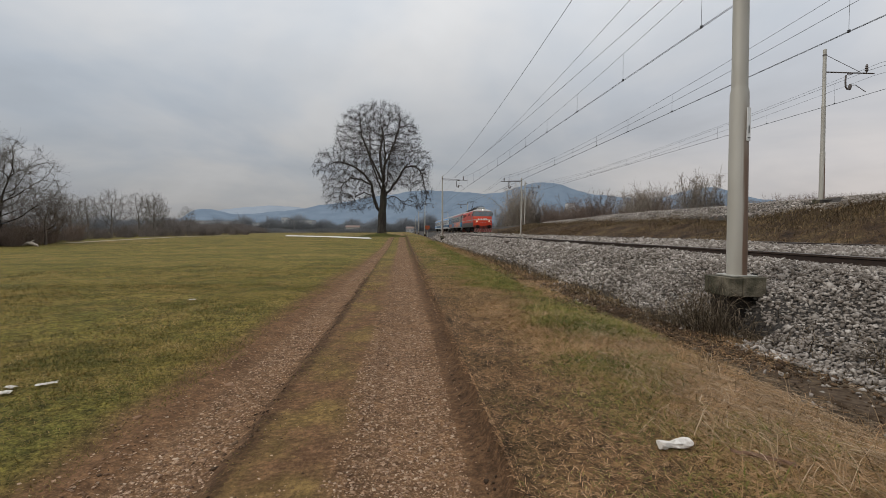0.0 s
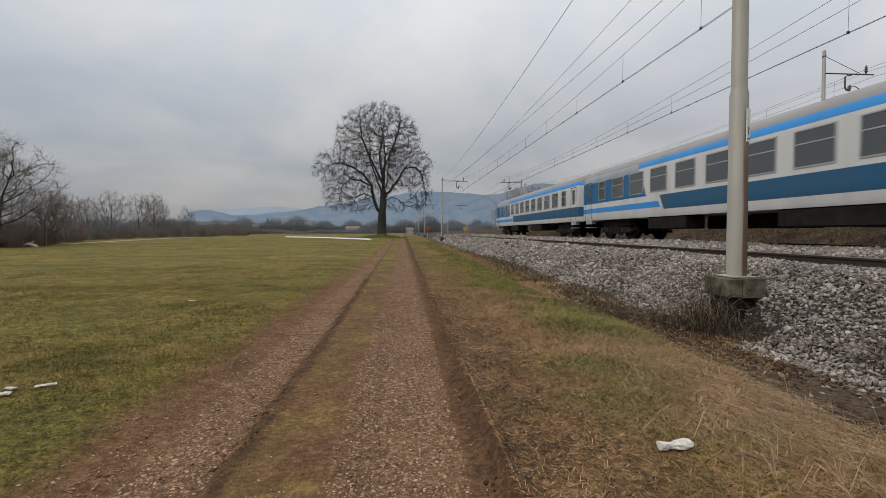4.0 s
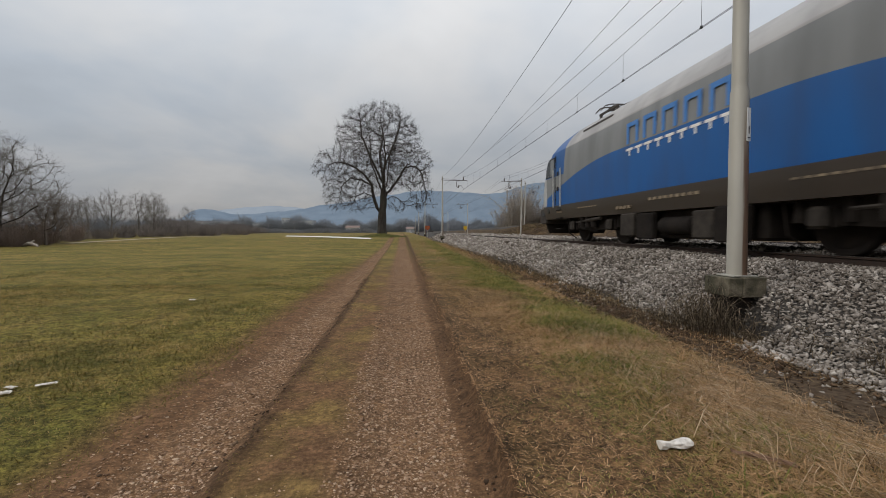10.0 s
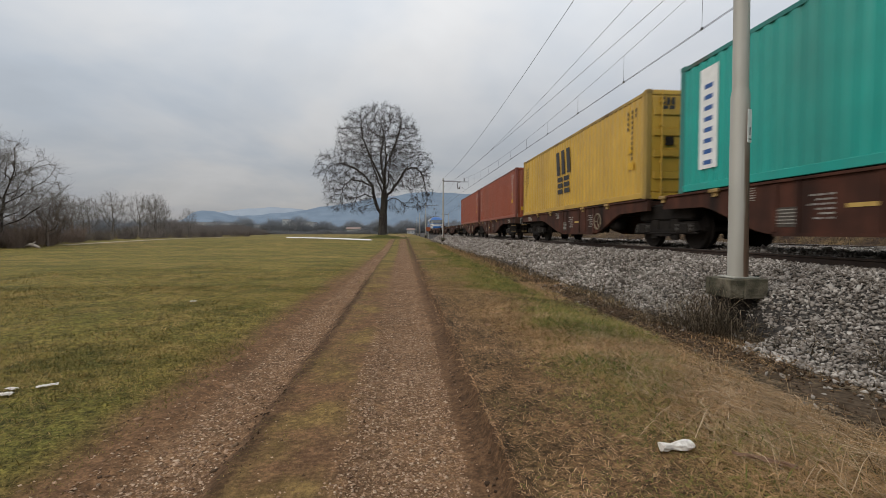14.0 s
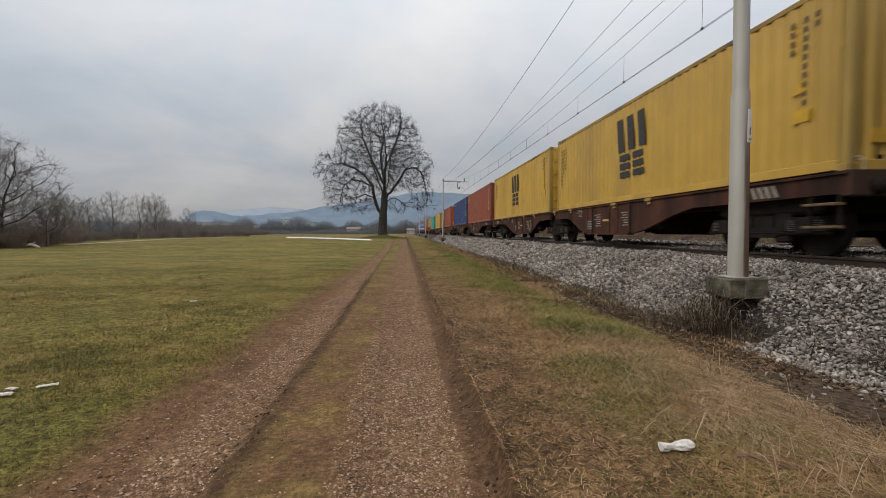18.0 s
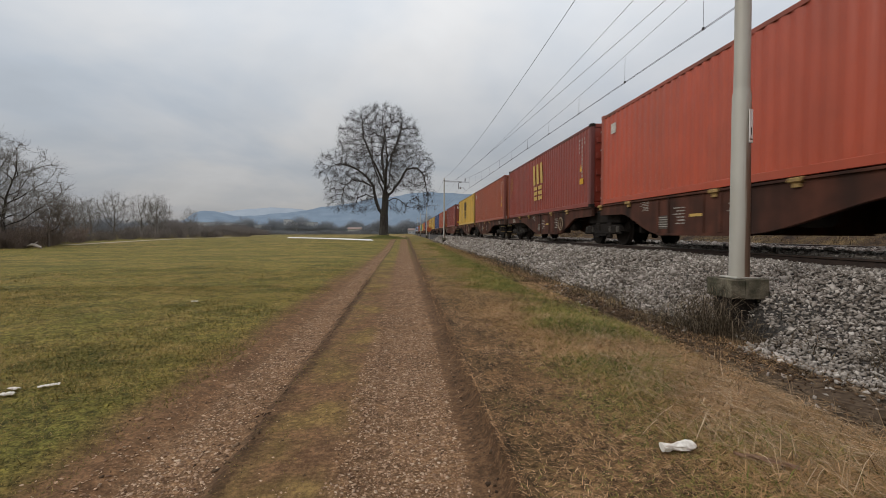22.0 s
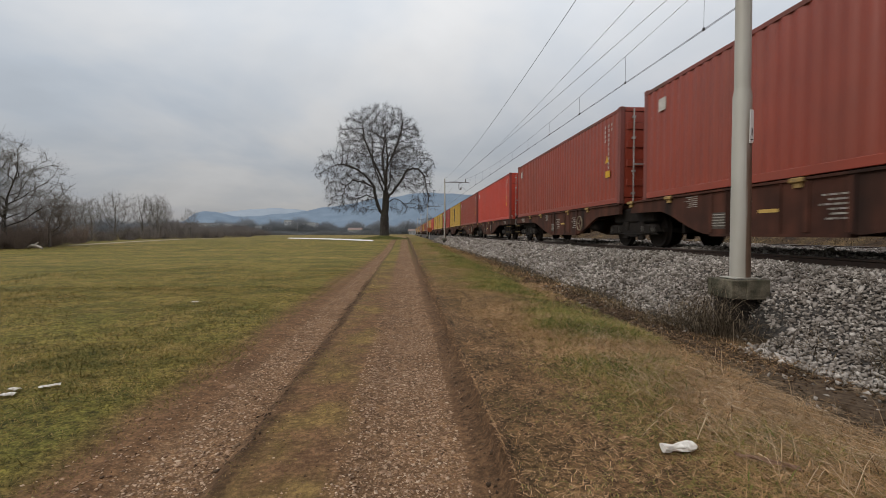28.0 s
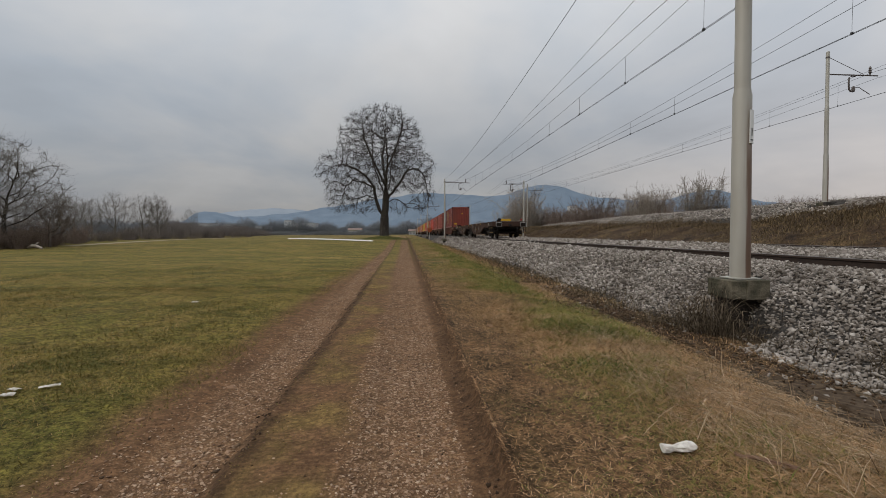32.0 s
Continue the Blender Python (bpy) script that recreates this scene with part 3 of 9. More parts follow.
def _hull():
    fs = []
    for a in range(12):
        for b in range(a + 1, 12):
            for c in range(b + 1, 12):
                p = ICO_V[[a, b, c]]
                if max(np.linalg.norm(p[0] - p[1]), np.linalg.norm(p[1] - p[2]), np.linalg.norm(p[0] - p[2])) < 1.2:
                    nrm = np.cross(p[1] - p[0], p[2] - p[0])
                    fs.append((a, b, c) if nrm @ p[0] > 0 else (a, c, b))
    return np.array(fs)


ICO_F = _hull()


def turns(n, tilt=1.0):
    q = rng.normal(size=(n, 4)) * np.array([1, tilt, tilt, 1])
    q /= np.linalg.norm(q, axis=1)[:, None]
    w, x, y, z = q.T
    return np.stack([1 - 2 * (y * y + z * z), 2 * (x * y - z * w), 2 * (x * z + y * w), 2 * (x * y + z * w), 1 - 2 * (x * x + z * z), 2 * (y * z - x * w),
                     2 * (x * z - y * w), 2 * (y * z + x * w), 1 - 2 * (x * x + y * y)], -1).reshape(n, 3, 3)


CUT_V = np.array([(x, y, z) for z in (-1, 1) for y in (-1, 1) for x in (-1, 1)]) * 0.72
CUT_F = np.array([(0, 2, 3), (0, 3, 1), (4, 5, 7), (4, 7, 6), (0, 1, 5), (0, 5, 4), (2, 6, 7), (2, 7, 3), (0, 4, 6), (0, 6, 2), (1, 3, 7), (1, 7, 5)])


def stones(name, places, sizes, material, label, category, flat=0.65, tilt=0.5):
    n = len(places)
    shape = CUT_V[None] * (1 + rng.uniform(-0.5, 0.35, (n, 8, 3))) + rng.uniform(-0.2, 0.2, (n, 8, 3))
    shape = shape * (sizes[:, None, None] * np.stack([rng.uniform(0.9, 1.5, n), rng.uniform(0.7, 1.1, n), rng.uniform(flat * 0.7, flat * 1.2, n)], -1)[:, None, :])
    V = np.einsum("nij,nkj->nki", turns(n, tilt), shape) + places[:, None, :]
    F = CUT_F[None] + 8 * np.arange(n)[:, None, None]
    return tagged(new(name, quick_mesh(name, V, F.reshape(-1, 3), material)), label, category, kind="stuff")


def scatter(x0, x1, y0, y1, per_m2):
    n = int((x1 - x0) * (y1 - y0) * per_m2)
    return rng.uniform(x0, x1, n), rng.uniform(y0, y1, n)


def ballast_stones():
    xs, ys, ss = [], [], []
    for x0, x1, y0, y1, d, s in ((3.8, 8.3, -6, 2.6, 420, 0.034), (8.3, 13.6, -6, 4, 200, 0.05), (3.8, 6.9, 2.6, 9, 1250, 0.0222), (3.8, 6.9, 9, 16, 680, 0.0305), (3.8, 6.9, 16, 36, 300, 0.045), (3.9, 6.9, 36, 80, 70, 0.075), (6.9, 13.6, 34, 70, 40, 0.075), (6.68, 8.3, 2.6, 22, 650, 0.03), (6.9, 13.6, 4, 14, 560, 0.034), (6.9, 13.6, 14, 34, 200, 0.05)):
        x, y = scatter(x0, x1, y0, y1, d)
        xs.append(x), ys.append(y), ss.append(s * rng.lognormal(0, 0.26, len(x)))
    # strays rolled down over the duct and the edge of the verge
    n = 620
    xs.append(4.15 - np.abs(rng.normal(0, 0.42, n))), ys.append(2.5 + 9 * rng.random(n)), ss.append(0.019 * rng.lognormal(0, 0.35, n))
    x, y, s = map(np.concatenate, (xs, ys, ss))
    stray = np.arange(len(x)) >= len(x) - n
    ok = (np.abs(np.abs(x - TRACK_1) - GAUGE) > 0.1) & (np.abs(np.abs(x - TRACK_2) - GAUGE) > 0.1)
    # the toe of the slope is ragged, with stones rolled down to the duct
    ok &= (x < 11.9)
    ok &= (x > 4.13 + 0.16 * relief(x * 2, y * 2)) | (rng.random(len(x)) < 0.035) | stray
    ok &= ~((x < 4.56) & (np.abs(y - 5.46) < 0.40)) | (rng.random(len(x)) < 0.05)
    x, y, s = x[ok], y[ok], s[ok]
    z = np.maximum(bed_z(x, y), ground_z(x, y)) + rng.uniform(-0.9, 0.9, len(x)) * s + 0.008 - 0.4 * s * sstep(x, 5.5, 6.2)
    stones("ballast_stones", np.stack([x, y, z], -1), s, M["stone"], "loose grey and white limestone ballast stones beside the rails", "ballast stones", 0.44, 0.45)
    x = np.concatenate([rng.uniform(20.4, 23.2, 22000), 20.6 - rng.exponential(0.36, 3200)])
    y = 12 + 58 * rng.random(len(x)) ** 1.3
    ok = x > 20.4 - 0.55 * relief(x * 0.5, y * 0.9) + rng.normal(0, 0.25, len(x))
    x, y = x[ok], y[ok]
    ok = np.hypot(x - 21.6, y - 21.8) > 0.75
    x, y = x[ok], y[ok]
    s = 0.047 * rng.lognormal(0, 0.25, len(x))
    stones("upper_ballast_stones", np.stack([x, y, np.where(x > 19.95, np.maximum(bed3_z(x, y), ground_z(x, y)), ground_z(x, y)) + 0.02], -1), s, M["stone"], "loose grey ballast stones along the raised track", "ballast stones", 0.55)
    # stones pressed into the wheel tracks, thinning out with distance
    xs, ys, ss = [], [], []
    for a, b, y1, d, s0 in ((-0.48, 0.38, 9, 4300, 0.0070), (-0.44, 0.34, 9, 520, 0.0105), (-0.34, 0.34, 26, 420, 0.010), (-1.9, -1.17, 9, 1900, 0.0072), (-1.72, -1.17, 9, 1100, 0.0095), (-1.7, -1.18, 26, 520, 0.0105), (-2.2, -1.75, 7, 160, 0.009), (0.3, 0.47, 8, 2200, 0.006), (-1.1, -0.5, 8, 170, 0.005)):
        n = int((b - a) * (y1 - 1.8) * d)
        x, y = rng.uniform(a, b, n), rng.uniform(1.8, y1, n)
        mid = np.minimum(x - a, b - x) / (b - a)
        keep = (relief(x * 3, y * 2, 3) + rng.normal(0, 0.6, n) > -0.25 + 0.5 * (mid < 0.14)) & (rng.random(n) < 1 - 0.9 * sstep(y, y1 * 0.35, y1))
        xs.append(x[keep]), ys.append(y[keep]), ss.append(s0 * np.minimum(rng.lognormal(0, 0.36, keep.sum()), 1.75))
    x, y, s = map(np.concatenate, (xs, ys, ss))
    x = x - 0.008 * np.maximum(y - 8, 0)
    stones("lane_gravel", np.stack([x, y, ground_z(x, y) + s * 0.02], -1), s, M["pebble"], "pale crushed stones pressed into the earth lane", "gravel", 0.22, 0.09)

    # crumbs and clods of earth on the bare strips
    xs, ys, ss = [], [], []
    for a, b, y0, y1, d, s0 in ((-2.3, -1.05, 2.0, 7, 300, 0.005), (-1.22, -1.06, 2.0, 14, 900, 0.0085), (-1.1, 0.5, 2.0, 7, 160, 0.005), (0.40, 0.60, 1.8, 14, 800, 0.0065), (0.5, 1.6, 1.8, 8, 70, 0.005), (3.0, 4.3, 2.4, 8, 1900, 0.011), (3.0, 4.3, 8, 22, 400, 0.018)):
        x, y = scatter(a, b, y0, y1, d)
        ok = relief(x * 2.4 + 3, y * 2.4, 2) + rng.normal(0, 0.5, len(x)) > -0.1
        xs.append(x[ok]), ys.append(y[ok]), ss.append(s0 * rng.lognormal(0, 0.4, ok.sum()))
    x, y, s = map(np.concatenate, (xs, ys, ss))
    x = x - 0.008 * np.maximum(y - 8, 0) * (x < 2)
    stones("earth_crumbs", np.stack([x, y, ground_z(x, y) + s * 0.05 + 0.02 * (np.abs(x - 3.66) < 0.24)], -1), s, M["crumb"], "loose dark brown crumbs of earth on the lane and strip", "earth", 0.5, 0.4)


ballast_stones()


# ---- tracks ----
RAIL_PROF = [(-0.07, 0), (0.07, 0), (0.07, 0.012), (0.012, 0.03), (0.010, 0.118), (0.036, 0.13), (0.036, 0.158), (0.028, 0.165), (-0.028, 0.165), (-0.036, 0.158), (-0.036, 0.13), (-0.010, 0.118), (-0.012, 0.03), (-0.07, 0.012)]


def track(x, label, near_sleepers=True):
    t = thing("railway_track", label, "railway track", "tracks")
    for s in (-1, 1):
        g = Geo()
        cx = x + s * GAUGE
        g.extrude([(cx + a, RAIL_Z - 0.165 + b) for a, b in RAIL_PROF], "y", -1000, 1400)
        for i in range(len(RAIL_PROF)):
            if RAIL_PROF[i][1] > 0.157 and RAIL_PROF[(i + 1) % len(RAIL_PROF)][1] > 0.157:
                g.m[i] = 1
        part("rail", g, [M["rail"], M["railhead"]], t, "rusty steel rail with a worn bright head")
    base = Geo()
    base.extrude([(-1.28, 0), (1.28, 0), (1.26, 0.17), (0.45, 0.17), (0.4, 0.13), (-0.4, 0.13), (-0.45, 0.17), (-1.26, 0.17)], "y", -0.13, 0.13)
    me = base.mesh("sleeper", M["sleeper"])
    for i in range(70):
        ob = new("sleeper", me)
        ob.parent, ob.location = t, (x, 2.0 + 0.6 * i, RAIL_Z - 0.165 - 0.172)
    rest = Geo()
    for i in range(170):
        y = 44.0 + 0.6 * i
        rest.box(x - 1.28, x + 1.28, y - 0.13, y + 0.13, RAIL_Z - 0.34, RAIL_Z - 0.167)
    tagged(part("far_sleepers", rest, M["sleeper"], t), kind="stuff")
    return t


track(TRACK_1, "railway track with rusty rails on concrete sleepers in ballast")
track(TRACK_2, "second railway track with rusty rails on concrete sleepers")


# ---- overhead line ----
def ring_pole(g, levels, x=0, y=0, sides=16, m=0):
    g.tube([(x, y, z) for z, r in levels], [r for z, r in levels], sides, m)


def mast(x, y, foot, height, arm, label, r=0.125, arms=(1,), track_z=RAIL_Z, drop=0.72, lean=0.0):
    """A stepped tubular mast on a concrete block, with a bracket that carries the wires at arm metres to its side."""
    f = thing("mast_footing", "square weathered concrete footing of a catenary mast, mossy at the edge", "footing", "mast footings", at=pose(x, y, foot))
    g = Geo().box(-0.285, -0.095, -0.245, 0.25, -0.25, -0.006, 0, 0.008).box(-0.09, 0.235, -0.25, 0.25, -0.26, 0.0, 0, 0.008)
    part("block", g, M["concrete"], f)
    # an added black block gives the dark of the hollow below
    g = Geo().box(-0.2, 0.2, -0.1, 0.22, -0.95, -0.255)
    part("buried_block", g, M["void_black"], f, "black block for the shaded hollow under the footing")
    g = Geo().box(-0.17, 0.17, -0.17, 0.17, 0.0, 0.02, 0, 0.004)
    part("base_plate", g, M["mast"], f, "grey steel base plate")
    t = thing("catenary_mast", label, "catenary mast", "catenary masts", at=pose(x, y, foot, 0, lean, 0))
    step1 = 2.45
    g = Geo()
    ring_pole(g, [(0.0, r), (step1, r * 0.91), (step1 + 0.07, r * 0.80), (step1 + 0.09, r * 0.785), (4.9, r * 0.76)])
    part("lower_tube", g, M["mast_low"], t, "pale grey steel tube with rust streaks", True)
    g = Geo()
    ring_pole(g, [(4.9, r * 0.76), (4.97, r * 0.66), (height, r * 0.62), (height + 0.03, r * 0.3)])
    part("upper_tube", g, M["mast"], t, "", True)
    for a in arms:
        b = Geo()
        zt = track_z + 6.55 - foot
        reach = arm * a
        b.tube([(0, 0, zt), (reach * 1.18, 0, zt - 0.03)], 0.035, 8)
        part("bracket_arm", b, M["bracket"], t, "dark steel bracket arm", True)
        b = Geo().tube([(0, 0, height - 0.25), (reach * 0.85, 0, zt + 0.03)], 0.014, 5)
        part("stay_rod", b, M["bracket"], t)
        b = Geo()
        b.tube([(reach, 0, zt + 0.02), (reach, 0, zt + 0.1), (reach, 0, zt + 0.14), (reach, 0, zt + 0.2), (reach, 0, zt + 0.24), (reach, 0, zt + 0.3), (reach, 0, zt + 0.34), (reach, 0, zt + 0.45)], [0.03, 0.045, 0.085, 0.045, 0.085, 0.045, 0.07, 0.03], 10)
        part("messenger_insulator", b, M["insulator"], t, "grey-brown ribbed porcelain insulator", True)
        s = 1 if a > 0 else -1
        b = Geo()
        x0 = reach * drop
        pts = [(x0 + s * 0.25, 0, zt - 0.06), (x0 + s * 0.02, 0, zt - 0.07), (x0 - s * 0.1, 0, zt - 0.16), (x0 - s * 0.12, 0, zt - 0.4), (x0 - s * 0.1, 0, zt - 0.75), (x0 - s * 0.02, 0, zt - 0.85), (x0 + s * 0.15, 0, zt - 0.88)]
        b.tube(pts, 0.04, 8)
        part("drop_bracket", b, M["bracket"], t, "curved dark drop bracket", True)
        b = Geo().tube([(x0 + s * 0.12, 0, zt - 0.88), (x0 + s * 0.14, 0, zt - 0.74), (x0 + s * 0.16, 0, zt - 0.6)], [0.07, 0.09, 0.05], 8)
        part("registration_insulator", b, M["insulator"], t, "", True)
        b = Geo().tube([(x0 + s * 0.16, 0, zt - 0.66), (x0 + s * 0.45, 0, zt - 0.64), (reach, 0, track_z + 5.55 - foot)], 0.018, 6)
        part("registration_arm", b, M["bracket"], t)
    b = Geo().tube([(0, 0, height - 0.32), (0, 0, height - 0.26)], r * 0.75, 12)
    part("top_collar", b, M["bracket"], t)
    return t


MAST_X = 4.5
near_mast = mast(MAST_X, 5.81, 0.79, 7.25, TRACK_1 - MAST_X - 0.3, "stepped grey steel catenary mast with rust streaks and a number plate", lean=-0.5)
# number plate and rust on the nearest mast
g = Geo().box(-0.042, 0.042, -0.005, 0.005, 1.80, 2.24, 0, 0.004)
plate = part("number_plate", g, M["white"], near_mast, "white enamel plate with dark marks")
plate.location, plate.rotation_euler = (0.047, -0.114, 0), (0, 0, 0.39)
g = Geo().box(-0.008, 0.007, -0.009, -0.0055, 1.90, 2.0).box(-0.028, 0.028, -0.009, -0.0055, 1.84, 1.852)
part("plate_marks", g, M["black"], plate)
for k in range(1, 5):
    mast(MAST_X, 5.81 + 49.1 * k, 0.80, 7.2, TRACK_1 - MAST_X - 0.3, "stepped grey steel catenary mast beside the near track")
for k in range(1, 4):
    mast(14.5, 6.8 + 49.1 * k, 0.9, 7.1, -(14.5 - TRACK_2 - 0.3), "grey steel catenary mast beyond the second track")
mast(21.93, 22.3, 3.05, 7.8, 2.4, "grey steel catenary mast on the raised embankment", r=0.13, track_z=3.15, drop=0.55, lean=-0.6)
plinth = thing("mast_footing", "dark weathered concrete plinth under the mast on the embankment", "footing", "mast footings", at=pose(21.93, 22.3, 3.05))
part("plinth", Geo().box(-0.46, 0.46, -0.46, 0.46, -0.62, -0.265, 0, 0.03).box(-0.42, 0.3, -0.5, -0.3, -0.26, -0.02, 0, 0.02), M["plinth"], plinth)
mast(21.8, 81.5, 2.4, 8.0, 2.5, "grey steel catenary mast on the raised embankment", r=0.13, track_z=2.75, drop=0.57)


def sag(a, b, mid, n=14):
    """A wire from a to b that hangs mid metres under the line between them."""
    a, b = Vector(a), Vector(b)
    return [a.lerp(b, i / n) - Vector((0, 0, 4 * mid * (i / n) * (1 - i / n))) for i in range(n + 1)]


def catenary(x, y0, span, n, z, side, label, rise=1.46, dip=0.9, shift=0.0):
    """Messenger and twin contact wires with droppers, over n spans."""
    t = thing("overhead_line", label, "overhead wires", "overhead lines")
    for k in range(n):
        mes, con = Geo(), (Geo(), Geo())
        a, b = y0 + span * k, y0 + span * (k + 1)
        s0, s1 = (0.18, -0.18) if k % 2 else (-0.18, 0.18)
        top = sag((x + s0 * side, a, z + rise), (x + s1 * side, b, z + rise), dip)
        mes.tube(top, 0.0075, 4)
        for w, o in zip(con, (-0.022, 0.022)):
            w.tube([(x + s0 * side + o, a, z), (x + s1 * side + o, b, z)], 0.0075, 4)
        for i in range(1, 13):
            f = (i - 0.5) / 12 - shift
            p = Vector((x + (s0 + (s1 - s0) * f) * side, a + (b - a) * f, z))
            q = p + Vector((0, 0.0, rise - 4 * dip * f * (1 - f)))
            if k < 2:
                dr = Geo().tube([p, q], 0.006, 4)
                dr.box(p.x - 0.02, p.x + 0.02, p.y - 0.03, p.y + 0.03, p.z - 0.02, p.z + 0.05)
                part("dropper", dr, M["wire"], t)
        part("messenger_wire", mes, M["wire"], t)
        for w in con:
            part("contact_wire", w, M["wire"], t, "dark copper contact wire")
    return t


catenary(TRACK_1, 5.81 - 49.1, 49.1, 6, 6.55, 1, "dark overhead contact line above the near track", shift=0.017)
catenary(TRACK_2, 6.8 - 49.1, 49.1, 6, 6.73, -1, "dark overhead contact line above the second track", shift=0.031)
catenary(TRACK_3, 22.3 - 59.2, 59.2, 4, 8.8, 1, "dark overhead contact line above the raised track", 1.45, 0.8)


def feeder(points, mid, label, r=0.008):
    g = Geo()
    for a, b in zip(points, points[1:]):
        g.tube(sag(a, b, mid), r, 4)
    return solid("feeder_wire", g, M["wire"], label, "overhead wire", "feeder wires")


YS = [5.81 + 49.1 * k for k in range(-1, 5)]
feeder([(4.55, y, 8.02) for y in YS], 0.72, "dark feeder wire strung along the mast tops", 0.009)
feeder([(6.2, y, 8.05) for y in YS], 0.62, "dark auxiliary wire beside the near track")
feeder([(5.7, YS[0], 7.3), (6.35, YS[1], 7.08), (4.6, YS[2], 6.95), (5.6, YS[3], 7.2), (4.6, YS[4], 7.5)], 0.3, "thin dark return wire between the masts")
feeder([(TRACK_2 + 0.25, 6.8 + 49.1 * k, 7.9) for k in range(-1, 5)], 0.75, "thin dark auxiliary wire over the second track")
feeder([(TRACK_3 - 0.3, 22.3 + 59.2 * k, 9.9) for k in range(-1, 4)], 0.7, "thin dark auxiliary wire over the raised track")
feeder([(TRACK_3 - 0.1, 22.3 + 59.2 * k, 9.6) for k in range(-1, 4)], 0.7, "thin dark auxiliary wire over the raised track")


# ---- trees and shrubs ----
def seg_arrays(p0, p1, r0, r1, k):
    """Tapered k-sided rods from p0 to p1, as arrays."""
    n = len(p0)
    d = p1 - p0
    d = d / np.maximum(np.linalg.norm(d, axis=1), 1e-6)[:, None]
    a = np.where(np.abs(d[:, 2:3]) < 0.9, np.array([[0, 0, 1.0]]), np.array([[1.0, 0, 0]]))
    s = np.cross(d, a)
    s /= np.linalg.norm(s, axis=1)[:, None]
    w = np.cross(d, s)
    q = TAU * np.arange(k) / k
    ring = s[:, None] * np.cos(q)[None, :, None] + w[:, None] * np.sin(q)[None, :, None]
    V = np.stack([p0[:, None] + ring * r0[:, None, None], p1[:, None] + ring * r1[:, None, None]], 1)
    i = np.arange(k)
    j = (i + 1) % k
    F = np.stack([i, j, j + k, i + k], -1)[None] + (2 * k * np.arange(n))[:, None, None]
    return V.reshape(-1, 3), F.reshape(-1, 4)


def rods(name, p0, p1, r0, r1, k, material, smooth=False):
    V, F = seg_arrays(*(np.asarray(a, float) for a in (p0, p1, r0, r1)), k)
    return quick_mesh(name, V, F, material, smooth)


def grow(points, start, step, reach, kill, rounds, rnd, limbs=(), keep=0.0):
    """Branches that grow from the start line and its limbs towards scattered points and share them out. Gives nodes and parents."""
    nodes = [np.array(p, float) for p in start]
    par = [-1] + list(range(len(start) - 1))
    for limb in limbs:
        limb = [np.array(p, float) for p in limb]
        last = int(np.argmin([np.linalg.norm(q - limb[0]) for q in nodes]))
        for a, b in zip(limb, limb[1:]):
            k = max(int(np.linalg.norm(b - a) / step), 1)
            for i in range(1, k + 1):
                nodes.append(a + (b - a) * i / k + rnd.normal(0, 0.05, 3))
                par.append(last)
                last = len(nodes) - 1
    P = points.copy()
    near = np.full(len(P), 1e9)
    idx = np.zeros(len(P), int)
    fresh = list(range(len(nodes)))
    for _ in range(rounds):
        A = np.array([nodes[i] for i in fresh])
        d = np.linalg.norm(P[:, None] - A[None], axis=2)
        b = d.argmin(1)
        m = d[np.arange(len(P)), b]
        up = m < near
        near = np.where(up, m, near)
        idx = np.where(up, np.array(fresh)[b], idx)
        alive = near > kill
        P, near, idx = P[alive], near[alive], idx[alive]
        if not len(P):
            break
        sel = near < reach
        if not sel.any():
            sel = near < near.min() * 1.05
        fresh = []
        for i in np.unique(idx[sel]):
            v = P[sel & (idx == i)] - nodes[i]
            v = (v / np.linalg.norm(v, axis=1)[:, None]).mean(0) + rnd.normal(0, 0.10, 3)
            if par[i] >= 0:
                v = v + keep * (nodes[i] - nodes[par[i]]) / step
            q = nodes[i] + step * v / max(np.linalg.norm(v), 1e-6)
            fresh.append(len(nodes))
            nodes.append(q)
            par.append(int(i))
    return np.array(nodes), np.array(par)


